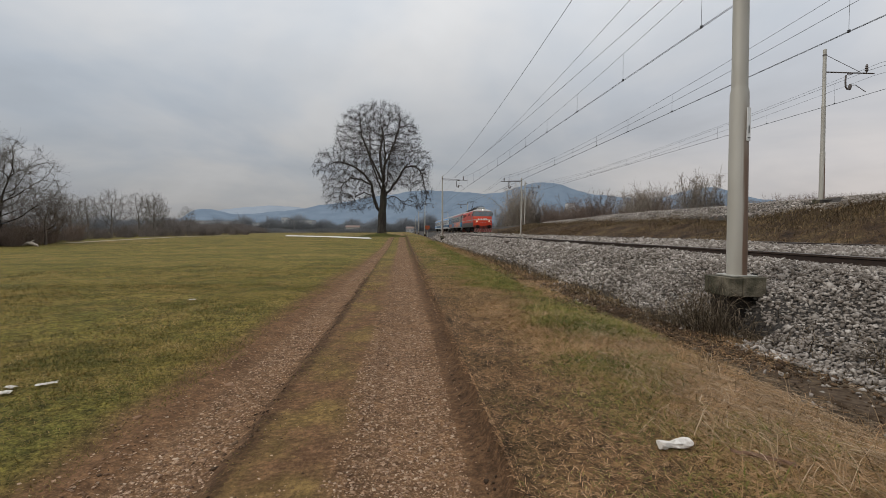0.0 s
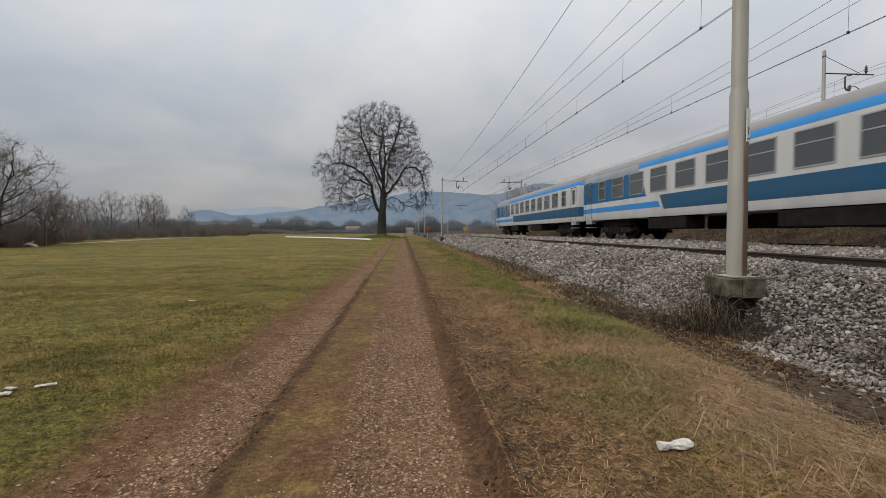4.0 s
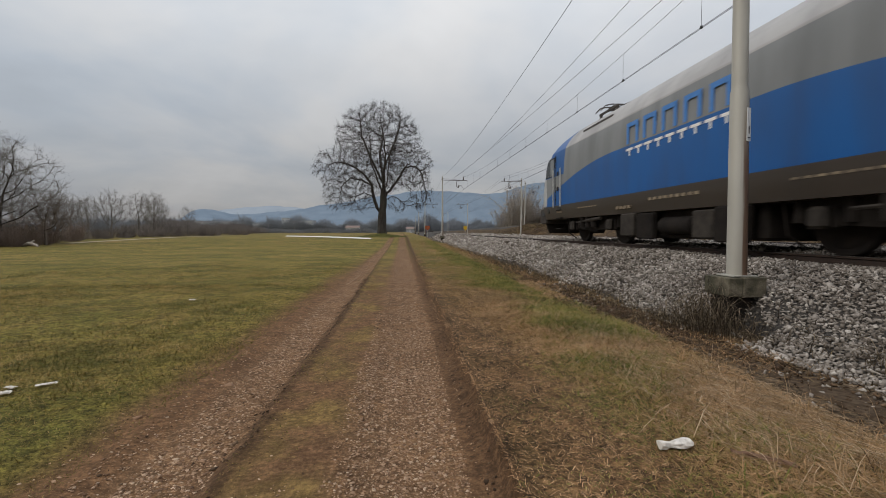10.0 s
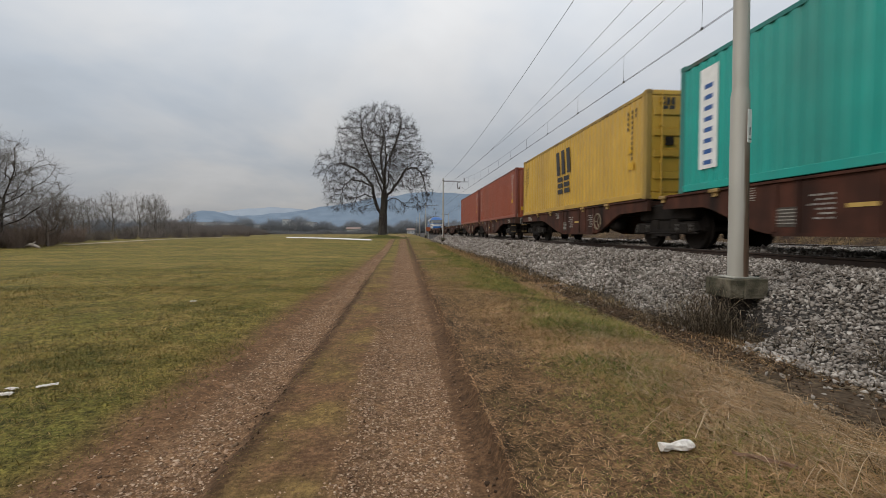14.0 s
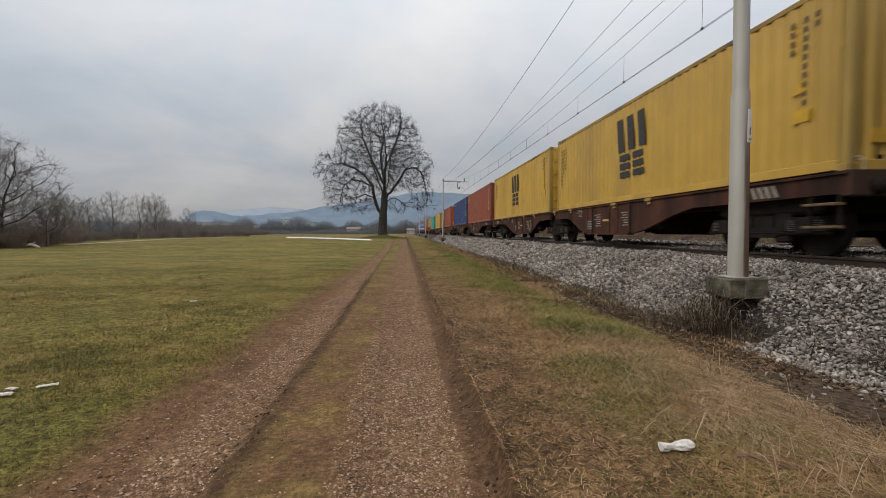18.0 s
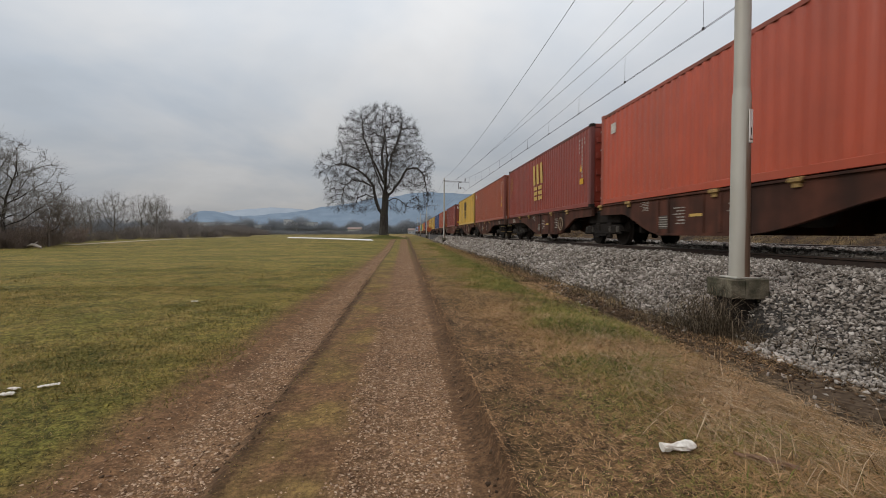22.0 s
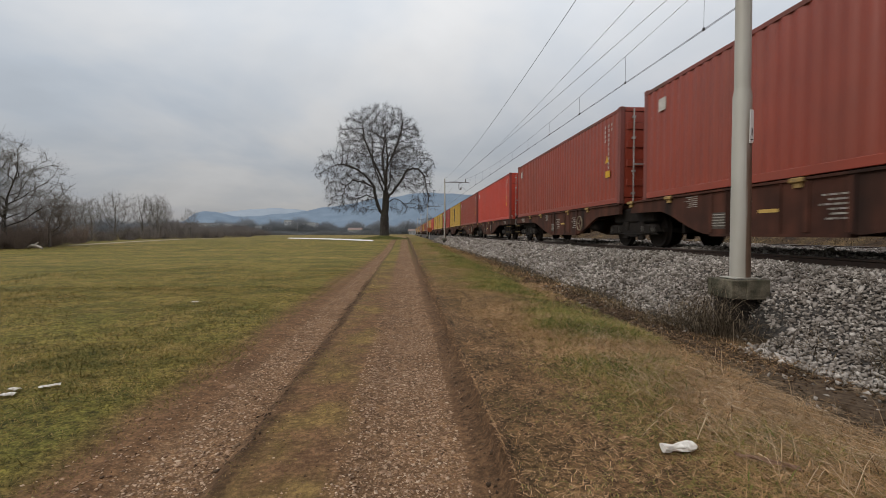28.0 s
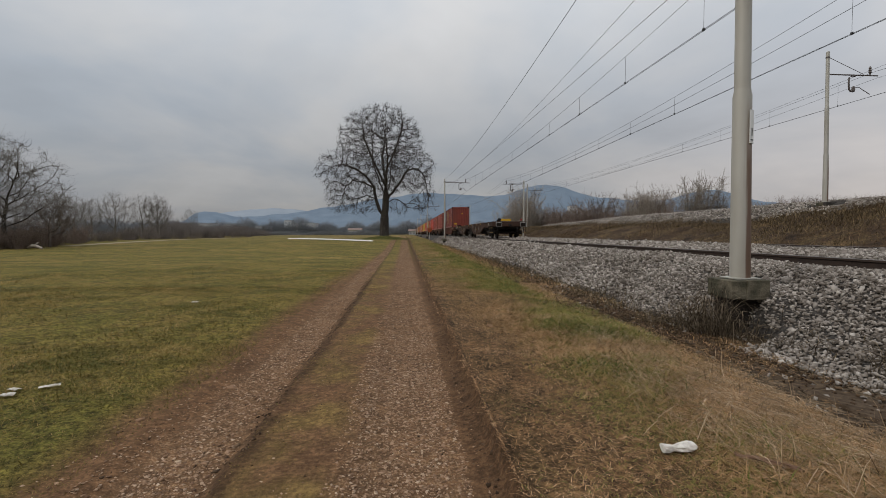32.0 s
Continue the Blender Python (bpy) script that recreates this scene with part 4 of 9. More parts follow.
def tree_meshes(name, points, start, step, reach, kill, rounds, r_tip, r_base, seed, twigs=3, twig_len=0.7, droop=0.5, bark=None, twig=None, power=2.3, limbs=(), hang=None, keep=0.0):
    rnd = np.random.default_rng(seed)
    X, par = grow(points, start, step, reach, kill, rounds, rnd, limbs, keep)
    n = len(X)
    a = np.zeros(n)
    kids = np.bincount(par[par >= 0], minlength=n)
    a[kids == 0] = r_tip ** power
    for i in range(n - 1, 0, -1):
        a[par[i]] += a[i]
    r = a ** (1 / power)
    r = r * (r_base / r[0]) ** (np.clip((r - r_tip) / max(r[0] - r_tip, 1e-6), 0, 1))
    c = np.arange(1, n)
    p0, p1, r0, r1 = X[par[c]], X[c], np.minimum(r[par[c]], r[c] * 1.5), r[c]
    thick = r1 > r_base * 0.16
    # flare at the foot
    foot = X[0, 2]
    fl = lambda p, q: q * (1 + 0.55 * np.exp(-(p[:, 2] - foot) / (1.1 * r_base + 1e-6)) * (np.hypot(p[:, 0] - X[0, 0], p[:, 1] - X[0, 1]) < r_base * 3))
    trunk = rods(name + "_trunk", p0[thick], p1[thick], fl(p0[thick], r0[thick]), fl(p1[thick], r1[thick]), 10, bark or M["bark"], True)
    ends = np.where((kids <= 1) & (r < r_tip * 5.0))[0]
    e = np.repeat(ends, twigs)
    out = X[e] - X[par[e]]
    out = out / np.maximum(np.linalg.norm(out, axis=1), 1e-6)[:, None]
    t0 = X[e] - out * rnd.uniform(0, 1.0, len(e))[:, None] * step
    fall = np.full(len(e), droop) if hang is None else np.interp(X[e, 2], [h[0] for h in hang], [h[1] for h in hang])
    dv = out * 0.8 + rnd.normal(0, 0.55, (len(e), 3)) + np.stack([fall * 0, fall * 0, -fall], -1)
    dv /= np.linalg.norm(dv, axis=1)[:, None]
    ln = twig_len * rnd.uniform(0.4, 1.1, len(e))
    t1 = t0 + dv * ln[:, None]
    dv2 = dv + rnd.normal(0, 0.3, dv.shape) + np.array([0, 0, 0.35])
    dv2 /= np.linalg.norm(dv2, axis=1)[:, None]
    t2 = t1 + dv2 * (ln * 0.7)[:, None]
    rt = np.full(len(e), r_tip * 0.6)
    thin = ~thick
    crown = rods(name + "_crown", np.concatenate([p0[thin], t0, t1]), np.concatenate([p1[thin], t1, t2]),
                 np.concatenate([r0[thin], rt, rt * 0.75]), np.concatenate([r1[thin], rt * 0.75, rt * 0.45]), 4, twig or M["twig"])
    return trunk, crown


def tree(name, meshes, label, at, group="trees"):
    t = thing(name, label, "tree", group, at=at)
    part("trunk", meshes[0], None, t)
    part("crown", meshes[1], None, t, "bare branches and fine twigs")
    return t


def ball(rnd, n, c, rad, shell=0.35):
    v = rnd.normal(size=(n, 3))
    v /= np.linalg.norm(v, axis=1)[:, None]
    return np.array(c) + v * np.array(rad) * (shell + (1 - shell) * rnd.random((n, 1)) ** 0.5)


def big_tree():
    rnd = np.random.default_rng(21)
    P = np.concatenate([
        ball(rnd, 4200, (-0.5, 0, 13.4), (6.8, 6.4, 7.0), 0.3), ball(rnd, 620, (-6.2, 0, 10.6), (4.4, 4.2, 3.0), 0.2), ball(rnd, 480, (4.6, 0, 10.8), (3.4, 4.2, 3.6), 0.3),
        ball(rnd, 480, (-6.2, 0, 7.2), (2.8, 3.4, 3.6), 0.3), ball(rnd, 360, (5.8, 0, 7.6), (2.0, 3.2, 3.8), 0.4), ball(rnd, 260, (-3.2, 0, 6.2), (2.2, 2.6, 2.6), 0.3), ball(rnd, 50, (2.4, 0, 4.6), (1.6, 2, 0.8))])
    P = P[P[:, 2] > 3.2]
    start = [(0, 0, -0.4), (0.02, 0, 0.5), (0.0, 0, 1.2), (0.02, 0.02, 1.9), (0.05, 0, 2.6), (0.04, 0, 3.2), (0.1, 0, 3.9), (0.2, 0, 4.7), (0.25, 0.05, 5.5), (0.2, 0.1, 6.3), (0.3, 0.1, 7.1)]
    limbs = [[(0.2, 0.1, 6.3), (-0.5, -0.7, 8.4), (-1.5, -1.1, 11.2), (-1.7, -1.2, 14.6)], [(0.2, 0.1, 6.3), (0.9, 0.8, 8.6), (1.0, 1.3, 11.4), (1.7, 1.0, 14.6)],
             [(0.3, 0.1, 7.1), (0.1, 0.2, 9.4), (-0.3, 0.4, 12.2), (0.4, 0.2, 15.4)], [(0.3, 0.1, 7.1), (0.25, 0, 7.9), (0.2, 0, 8.8), (0.1, 0.05, 9.7)],
             [(0.04, 0, 3.2), (-0.75, 0.1, 4.4), (-1.25, 0.2, 6.0), (-1.5, 0.3, 7.8), (-2.7, 0.2, 9.5), (-4.4, 0, 10.7), (-6.2, -0.1, 11.2), (-7.6, 0, 11.0)],
             [(0.25, 0, 5.5), (1.1, 0.3, 6.9), (2.4, 0.2, 8.6), (3.6, 0, 10.6), (4.7, -0.2, 11.6)], [(0.25, 0, 7.9), (-1.0, -0.3, 10.6), (-2.2, -0.3, 13.2), (-3.0, 0, 15.4), (-3.2, 0, 17.4)],
             [(0.1, 0, 9.7), (1.3, 0.2, 12.6), (2.3, 0.3, 15.2), (2.8, 0.3, 17.2)], [(-1.5, 0.3, 7.8), (-3.0, 0.5, 8.6), (-4.8, 0.4, 8.9), (-5.9, 0.3, 7.8), (-6.3, 0.2, 6.2)],
             [(0.3, 0, 7.1), (0.5, -1.8, 9.2), (0.7, -3.4, 12.0), (0.4, -4.0, 14.5)], [(0.2, 0, 8.8), (-0.2, 1.8, 10.8), (-0.4, 3.2, 13.4), (0, 3.8, 15.8)], [(3.6, 0, 10.6), (5.2, 0.4, 10.8), (6.2, 0.3, 9.6), (6.5, 0.2, 7.8)],
             [(-1.25, 0.2, 6.0), (-2.6, -0.6, 6.6), (-3.8, -0.8, 6.0), (-4.2, -0.8, 4.8)], [(0.25, 0, 5.5), (1.6, -0.4, 6.1), (2.8, -0.5, 5.6)]]
    return tree_meshes("lone_tree", P, start, 0.36, 2.2, 0.5, 130, 0.0125, 0.66, 5, 6, 0.56, 0.4, limbs=limbs, keep=0.5, power=2.15, hang=[(3, 1.1), (9, 0.9), (12, 0.25), (18, -0.3)])


tree("lone_tree", big_tree(), "large bare chestnut tree beside the earth lane", pose(-3.56, 70, 0.62))


def grass_mound(cx, cy, rx, ry, h):
    """A low grown-over heap round the foot of a trunk."""
    a, q = np.meshgrid(np.linspace(0, TAU, 33), np.linspace(0.0, 1.0, 9))
    x, y = cx + rx * q * np.cos(a), cy + ry * q * np.sin(a)
    z = ground_z(x, y) + h * (1 - q ** 2) ** 1.5 * (1 + 0.25 * relief(x * 1.4, y * 1.4, 2)) - 0.03 * q
    i = (np.arange(32)[None, :] + 33 * np.arange(8)[:, None]).ravel()
    mesh = quick_mesh("grass_mound", np.stack([x, y, z], -1), np.stack([i, i + 1, i + 34, i + 33], -1), M["mound"], True)
    tagged(new("grass_mound", mesh), "low dark green grass mound at the foot of the tree", "mound")


M["mound"] = mat("lush_mound_grass", (0.055, 0.066, 0.014), (0.115, 0.098, 0.026), 2.5, 0.95, 0, 1.0, 12, (0.032, 0.036, 0.010), 1.2, 0.7, dist=0.08, spec=0.1)
grass_mound(-3.2, 69.6, 4.4, 3.2, 0.42)


def spread_tree(seed, h, w, bark=None, twig=None, up=0.55, n=700, tip=0.014, name="bare_tree"):
    rnd = np.random.default_rng(seed)
    P = ball(rnd, n, (0, 0, h * up), (w, w, h * (1 - up)), 0.15)
    P = P[P[:, 2] > h * 0.12]
    start = [(0, 0, -0.3 + 0.35 * i) for i in range(int(h * 0.22 / 0.35) + 2)]
    return tree_meshes(name, P, start, 0.42, 2.4, 0.6, 70, tip, 0.02 * h, seed, 5, 0.75, -0.1, bark, twig, keep=0.55)


T_B = spread_tree(32, 8.5, 3.4, M["browntwig"], M["browntwig"], up=0.58, n=600)
T_E = spread_tree(31, 9.8, 4.7, M["bark"], M["greytwig"], 0.55, 900, 0.013)
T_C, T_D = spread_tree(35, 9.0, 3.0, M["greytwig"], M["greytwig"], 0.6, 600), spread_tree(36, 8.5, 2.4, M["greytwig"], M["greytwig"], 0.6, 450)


def shrub_mesh(seed, h, w, stems, material, name="shrub", r=0.014, side=7):
    """Many thin stems that fan out from the ground, with side twigs."""
    rnd = np.random.default_rng(seed)
    p0, p1, r0, r1 = [], [], [], []
    for _ in range(stems):
        a = rnd.uniform(0, TAU)
        b = np.array([math.cos(a), math.sin(a), 0]) * w * 0.6 * rnd.random() ** 0.7
        lean = np.array([math.cos(a), math.sin(a), 0]) * rnd.uniform(0.0, 0.75) * w / h + np.array([0, 0, 1])
        p, ln = b.copy(), h * rnd.uniform(0.55, 1.0) / 5
        v = lean / np.linalg.norm(lean)
        for i in range(5):
            q = p + v * ln
            f = 1 - i / 5
            p0.append(p), p1.append(q), r0.append(r * (0.4 + f)), r1.append(r * (0.2 + f))
            for _ in range(side if i > 0 else 2):
                d = v + rnd.normal(0, 0.55, 3)
                d /= np.linalg.norm(d)
                s = p + (q - p) * rnd.random()
                e = s + d * h * rnd.uniform(0.06, 0.17)
                p0.append(s), p1.append(e), r0.append(r * 0.45), r1.append(r * 0.2)
                d2 = d + rnd.normal(0, 0.5, 3)
                p0.append(s + (e - s) * 0.5), p1.append(s + (e - s) * 0.5 + d2 * h * 0.06), r0.append(r * 0.3), r1.append(r * 0.15)
            v = v + rnd.normal(0, 0.16, 3)
            v /= np.linalg.norm(v)
            p = q
    return rods(name, p0, p1, r0, r1, 3, material)


S_MESH = [shrub_mesh(41, 3.4, 1.7, 38, M["shrub"]), shrub_mesh(42, 2.8, 2.0, 42, M["shrub"]), shrub_mesh(43, 4.4, 1.8, 34, M["shrub"]), shrub_mesh(44, 1.5, 1.3, 45, M["shrub"])]
S_FAR = []
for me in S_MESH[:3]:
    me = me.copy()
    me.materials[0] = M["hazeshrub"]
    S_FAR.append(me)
S_BIG = shrub_mesh(45, 5.0, 2.1, 52, M["paletwig"], r=0.022, side=9)
STEM = rods("young_trunk", [(0, 0, -0.3), (0, 0, 1.0)], [(0, 0, 1.0), (0, 0, 3.2)], [0.2, 0.16], [0.16, 0.10], 8, M["paletwig"])
T_P, T_Q = (STEM, shrub_mesh(46, 11.5, 2.4, 34, M["paletwig"], "young_crown", 0.038, 10)), (STEM, shrub_mesh(47, 9.0, 2.0, 24, M["paletwig"], "young_crown", 0.034, 9))


def put(x, y, z=None, s=1.0, a=0.0):
    z = float(ground_z(x, y)) if z is None else z
    return Matrix.Translation((x, y, z - 0.05)) @ Matrix.Rotation(a, 4, "Z") @ Matrix.Diagonal((s, s, s, 1))


def shrub(mesh, m, label, group):
    ob = tagged(new("shrub", mesh), label, "shrub", group)
    ob.matrix_basis = m


def wood_edge():
    """Trees and thicket along the far edge of the meadow."""
    r = random.Random(3)
    lab = "bare grey-brown tree at the edge of the meadow"
    for x, y, s, k in ((-33.6, 40.6, 0.95, 2), (-31.8, 43.0, 0.60, 1), (-37.0, 41, 1.05, 2), (-33.6, 46, 0.5, 1)):
        tree("bare_tree", (T_B, T_E)[k - 1], lab, put(x, y, None, s, r.uniform(0, 6)), "trees of the wood edge")
    for x, y, s, k in ((-53, 74, 0.80, 0), (-50.5, 77, 0.78, 1), (-48, 72, 0.70, 1), (-52.5, 86, 0.93, 0), (-50, 90, 0.98, 1), (-47.8, 91, 0.92, 0), (-46, 88, 0.85, 1), (-44, 96, 0.7, 1), (-58, 84, 0.9, 1), (-56, 70, 0.8, 0)):
        tree("bare_tree", (T_C, T_D)[k], "slender pale grey bare tree beyond the meadow", put(x, y, None, s, r.uniform(0, 6)), "trees of the wood edge")
    for i in range(170):
        f = i / 169
        if f < 0.32:  # dark thicket under the near trees
            q = f / 0.32
            x, y, s = -31.4 - 4 * q + r.uniform(-5.0, 0.9), 38.5 + 11 * q + r.uniform(-1.5, 2.5), r.uniform(0.3, 0.72)
        else:  # lower hedge running back along the field
            q = (f - 0.32) / 0.68
            q = q ** 1.5
            x, y, s = -36.5 + 2.5 * q + r.uniform(-3, 0.5), 51 + 52 * q + r.uniform(-2, 4), r.uniform(0.22, 0.5)
        shrub((S_MESH if f < 0.32 else S_FAR)[i % 3], put(x, y, None, s, r.uniform(0, 6)), "brown leafless thicket shrub along the field edge", "field edge shrubs")


def line_side():
    """Thicket behind the raised track, with pale young trees."""
    r = random.Random(9)
    for i in range(96):
        y = 40 + 100 * (i / 95) ** 1.1
        x = 31.0 + r.uniform(-0.5, 4.0)
        tall = 1.35 if y > 56 else 0.95
        shrub(S_MESH[i % 3], put(x, y, None, r.uniform(0.8, 1.25) * tall, r.uniform(0, 6)), "brown leafless shrub behind the raised track", "embankment shrubs")
    for x, y, s in ((30.5, 45.0, 1.15), (31, 56, 1.1), (32, 60, 1.2)):
        shrub(S_BIG, put(x, y, None, s, r.uniform(0, 6)), "tall pale leafless shrub behind the raised track", "embankment shrubs")
    for x, y, s, k in ((24.5, 103, 1.04, 0), (26.8, 100, 1.0, 0), (28.6, 106, 1.05, 0), (30.4, 104, 0.92, 1), (23.0, 109, 0.85, 1), (38, 117, 0.8, 1)):
        tree("young_poplar", (T_P, T_Q)[k], "pale bare young tree beyond the tracks", put(x, y, 0.8, s, r.uniform(0, 6)), "young trees beyond the tracks")
    for i in range(60):
        shrub(S_MESH[i % 4], put(30.0 + r.uniform(-0.6, 2.0), 27 + i * 0.205 + r.uniform(-1, 1), None, r.uniform(0.5, 0.8) * (1.2 if i % 4 == 3 else 0.75), r.uniform(0, 6)), "low brown shrub behind the raised track", "embankment shrubs")


wood_edge()
line_side()


def far_wood(name, x0, x1, y, h, n, label, seed, material):
    """A distant wood as one cover of bare crowns."""
    rnd = np.random.default_rng(seed)
    x = rnd.uniform(x0, x1, n)
    yy = y + rnd.uniform(-12, 12, n)
    hh = h * (0.62 + 0.28 * np.sin(x * 0.09) * np.sin(x * 0.037 + 1) + 0.25 * np.sin(x * 0.31 + 2)) * rnd.uniform(0.25, 1.0, n) ** 0.6
    p0 = np.stack([x, yy, hh * rnd.uniform(0.0, 0.75, n) + 0.3], -1)
    d = np.stack([rnd.normal(0, 0.55, n), rnd.normal(0, 0.55, n), np.ones(n)], -1)
    p1 = p0 + d * (h * rnd.uniform(0.12, 0.3, n))[:, None]
    rr = np.full(n, 0.00032 * y)
    return tagged(new(name, rods(name, p0, p1, rr, rr * 0.4, 3, material)), label, "far wood", kind="stuff")


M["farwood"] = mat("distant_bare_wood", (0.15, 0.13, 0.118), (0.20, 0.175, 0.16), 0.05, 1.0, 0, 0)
# these two woods carry the distance haze in their blue-grey tones
M["midwood"] = mat("hazed_low_wood", (0.128, 0.130, 0.134), (0.175, 0.176, 0.180), 0.05, 1.0, 0, 0)
M["hazewood"] = mat("haze_coloured_wood", (0.185, 0.197, 0.215), (0.235, 0.247, 0.265), 0.03, 1.0, 0, 0)
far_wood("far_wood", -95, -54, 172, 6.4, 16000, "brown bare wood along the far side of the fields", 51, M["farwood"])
far_wood("far_wood", -88, -10, 236, 3.9, 12000, "low wood along the far side of the fields, greyed with haze colour", 54, M["midwood"])
far_wood("far_wood", -250, 60, 362, 15.5, 44000, "bare wood far across the fields, blue-grey with haze colour", 52, M["hazewood"])
far_wood("far_wood", 28, 190, 330, 12, 15000, "bare wood far beyond the railway, blue-grey with haze colour", 53, M["hazewood"])


# ---- hills and far buildings ----
def ridge(name, dist, table, material, label, rough):
    """A wooded mountain ridge; table gives degrees from the line's direction and degrees of height."""
    a = np.radians(np.linspace(-70, 70, 420))
    h = np.interp(np.degrees(a), [t[0] for t in table], [t[1] for t in table])
    k = np.ones(9) / 9
    h = np.convolve(np.pad(h, 4, mode="edge"), k, "valid")
    h = np.radians(np.maximum(h + rough * (np.sin(a * 61) + 0.6 * np.sin(a * 133 + 1) + 0.35 * np.sin(a * 311 + 2)), 0.02))
    rows = [(0.0, -30), (0.35, None), (0.7, None), (1.0, None)]
    V = []
    for f, z in rows:
        d = dist * (0.80 + 0.2 * f)
        zz = 1.4 + d * np.tan(h) * (f ** 1.2) + (rough * 30 * np.sin(a * 97 + 7 * f) if 0 < f < 1 else 0) if z is None else np.full(len(a), z)
        V.append(np.stack([d * np.sin(a), d * np.cos(a), zz], -1))
    n = len(a)
    V = np.concatenate(V)
    i = np.arange(n - 1)[None] + n * np.arange(len(rows) - 1)[:, None]
    F = np.stack([i, i + 1, i + n + 1, i + n], -1).reshape(-1, 4)
    return tagged(new(name, quick_mesh(name, V, F, material, True)), label, "hill", kind="structure")


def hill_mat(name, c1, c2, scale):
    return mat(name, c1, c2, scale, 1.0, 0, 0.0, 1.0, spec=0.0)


# the haze of distance is put into both ridges' colours
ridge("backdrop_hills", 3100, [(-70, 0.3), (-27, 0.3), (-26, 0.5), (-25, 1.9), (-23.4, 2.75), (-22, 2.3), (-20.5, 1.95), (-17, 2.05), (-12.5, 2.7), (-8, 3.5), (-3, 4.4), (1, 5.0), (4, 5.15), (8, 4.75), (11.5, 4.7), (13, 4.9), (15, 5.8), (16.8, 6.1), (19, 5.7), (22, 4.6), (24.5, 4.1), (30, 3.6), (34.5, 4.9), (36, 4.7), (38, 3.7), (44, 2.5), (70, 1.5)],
      hill_mat("hazed_wooded_hills", (0.15, 0.19, 0.24), (0.18, 0.225, 0.275), 0.012), "wooded hills on the skyline, coloured blue-grey with haze", 0.05)
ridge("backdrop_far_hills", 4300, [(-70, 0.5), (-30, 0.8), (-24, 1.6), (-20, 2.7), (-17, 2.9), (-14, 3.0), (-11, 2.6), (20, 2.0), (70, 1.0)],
      hill_mat("hazed_far_hills", (0.25, 0.285, 0.325), (0.285, 0.32, 0.36), 0.006), "hills beyond, coloured paler with haze", 0.04)

M["plaster"] = mat("pale_plaster", (0.50, 0.51, 0.51), (0.42, 0.42, 0.42), 0.4, 0.9, 0, 0, vary=0.1)
M["roof"] = mat("brown_roof", (0.16, 0.11, 0.09), (0.20, 0.15, 0.13), 0.5, 0.9, 0, 0, vary=0.1)
M["greyroof"] = mat("grey_metal_roof", (0.34, 0.35, 0.36), (0.28, 0.29, 0.30), 0.3, 0.7, 0, 0)
# window glass is lightened, with the haze before it in the colour
M["farwin"] = glassy("hazed_far_window", (0.26, 0.28, 0.30), 0.3)


def house(x, y, w, d, h, pitch, label, rows=1, cols=3, name="house", roof="roof", turn=0.0):
    t = thing(name, label, "building", "far buildings", at=pose(x, y, float(ground_z(x, y)) - 0.3, 0, 0, turn))
    part("walls", Geo().box(-w / 2, w / 2, -d / 2, d / 2, 0, h), M["plaster"], t)
    if pitch:
        g = Geo().extrude([(-d / 2 - 0.5, h), (d / 2 + 0.5, h), (0, h + pitch)], "x", -w / 2 - 0.5, w / 2 + 0.5)
    else:
        g = Geo().box(-w / 2 - 0.2, w / 2 + 0.2, -d / 2 - 0.2, d / 2 + 0.2, h, h + 0.5)
    part("roof", g, M[roof], t)
    for r in range(rows):
        for c in range(cols):
            cx = -w / 2 + (c + 0.5) * w / cols
            z = (r + 0.3) * h / rows
            p = part("window", Geo().box(cx - w / cols * 0.27, cx + w / cols * 0.27, -d / 2 - 0.06, -d / 2 + 0.02, z, z + h / rows * 0.4), M["farwin"], t)


house(-80, 363, 18, 16, 9.0, 0, "long white factory hall far across the fields", 1, 4, "factory", "greyroof")
house(-92, 362, 5, 10, 11.0, 0, "white factory tower far across the fields", 3, 2, "factory", "greyroof")
house(-150, 363, 15, 18, 8.5, 0, "long pale warehouse far across the fields", 1, 5, "warehouse", "greyroof")
house(-131, 364, 17, 18, 8, 0, "long pale warehouse far across the fields", 1, 5, "warehouse", "greyroof")
house(-109, 362, 12, 18, 6.5, 0, "pale warehouse far across the fields", 1, 4, "warehouse", "greyroof")
house(-34, 300, 8, 9, 3.4, 1.4, "small white house far down the lane", 1, 3)
house(-20, 360, 8, 8, 3.6, 1.6, "small white house with a brown roof far away", 1, 3)
house(3.4, 330, 5, 7, 3.0, 1.4, "small pale house at the end of the lane", 1, 2)
house(9.0, 420, 7, 9, 4.0, 2.0, "small white house at the end of the lane", 1, 3)
house(223, 600, 10, 12, 38, 0, "pale tower block far beyond the railway", 9, 4, "tower_block", "roof")
house(234, 604, 8, 12, 32, 0, "pale tower block far beyond the railway", 8, 3, "tower_block", "roof")


# pale farm road across the field, line-side signs
def strip(name, pts, width, lift, material, label, category):
    g = Geo()
    n = len(pts)
    for i, (x, y) in enumerate(pts):
        a, b = pts[max(i - 1, 0)], pts[min(i + 1, n - 1)]
        dx, dy = b[0] - a[0], b[1] - a[1]
        l = math.hypot(dx, dy)
        nx, ny = -dy / l * width / 2, dx / l * width / 2
        for s in (-1, 1):
            g.v.append((x + s * nx, y + s * ny, float(ground_z(x, y)) + lift))
    for i in range(n - 1):
        g.face((2 * i, 2 * i + 1, 2 * i + 3, 2 * i + 2))
    return solid(name, g, material, label, category, kind="structure")


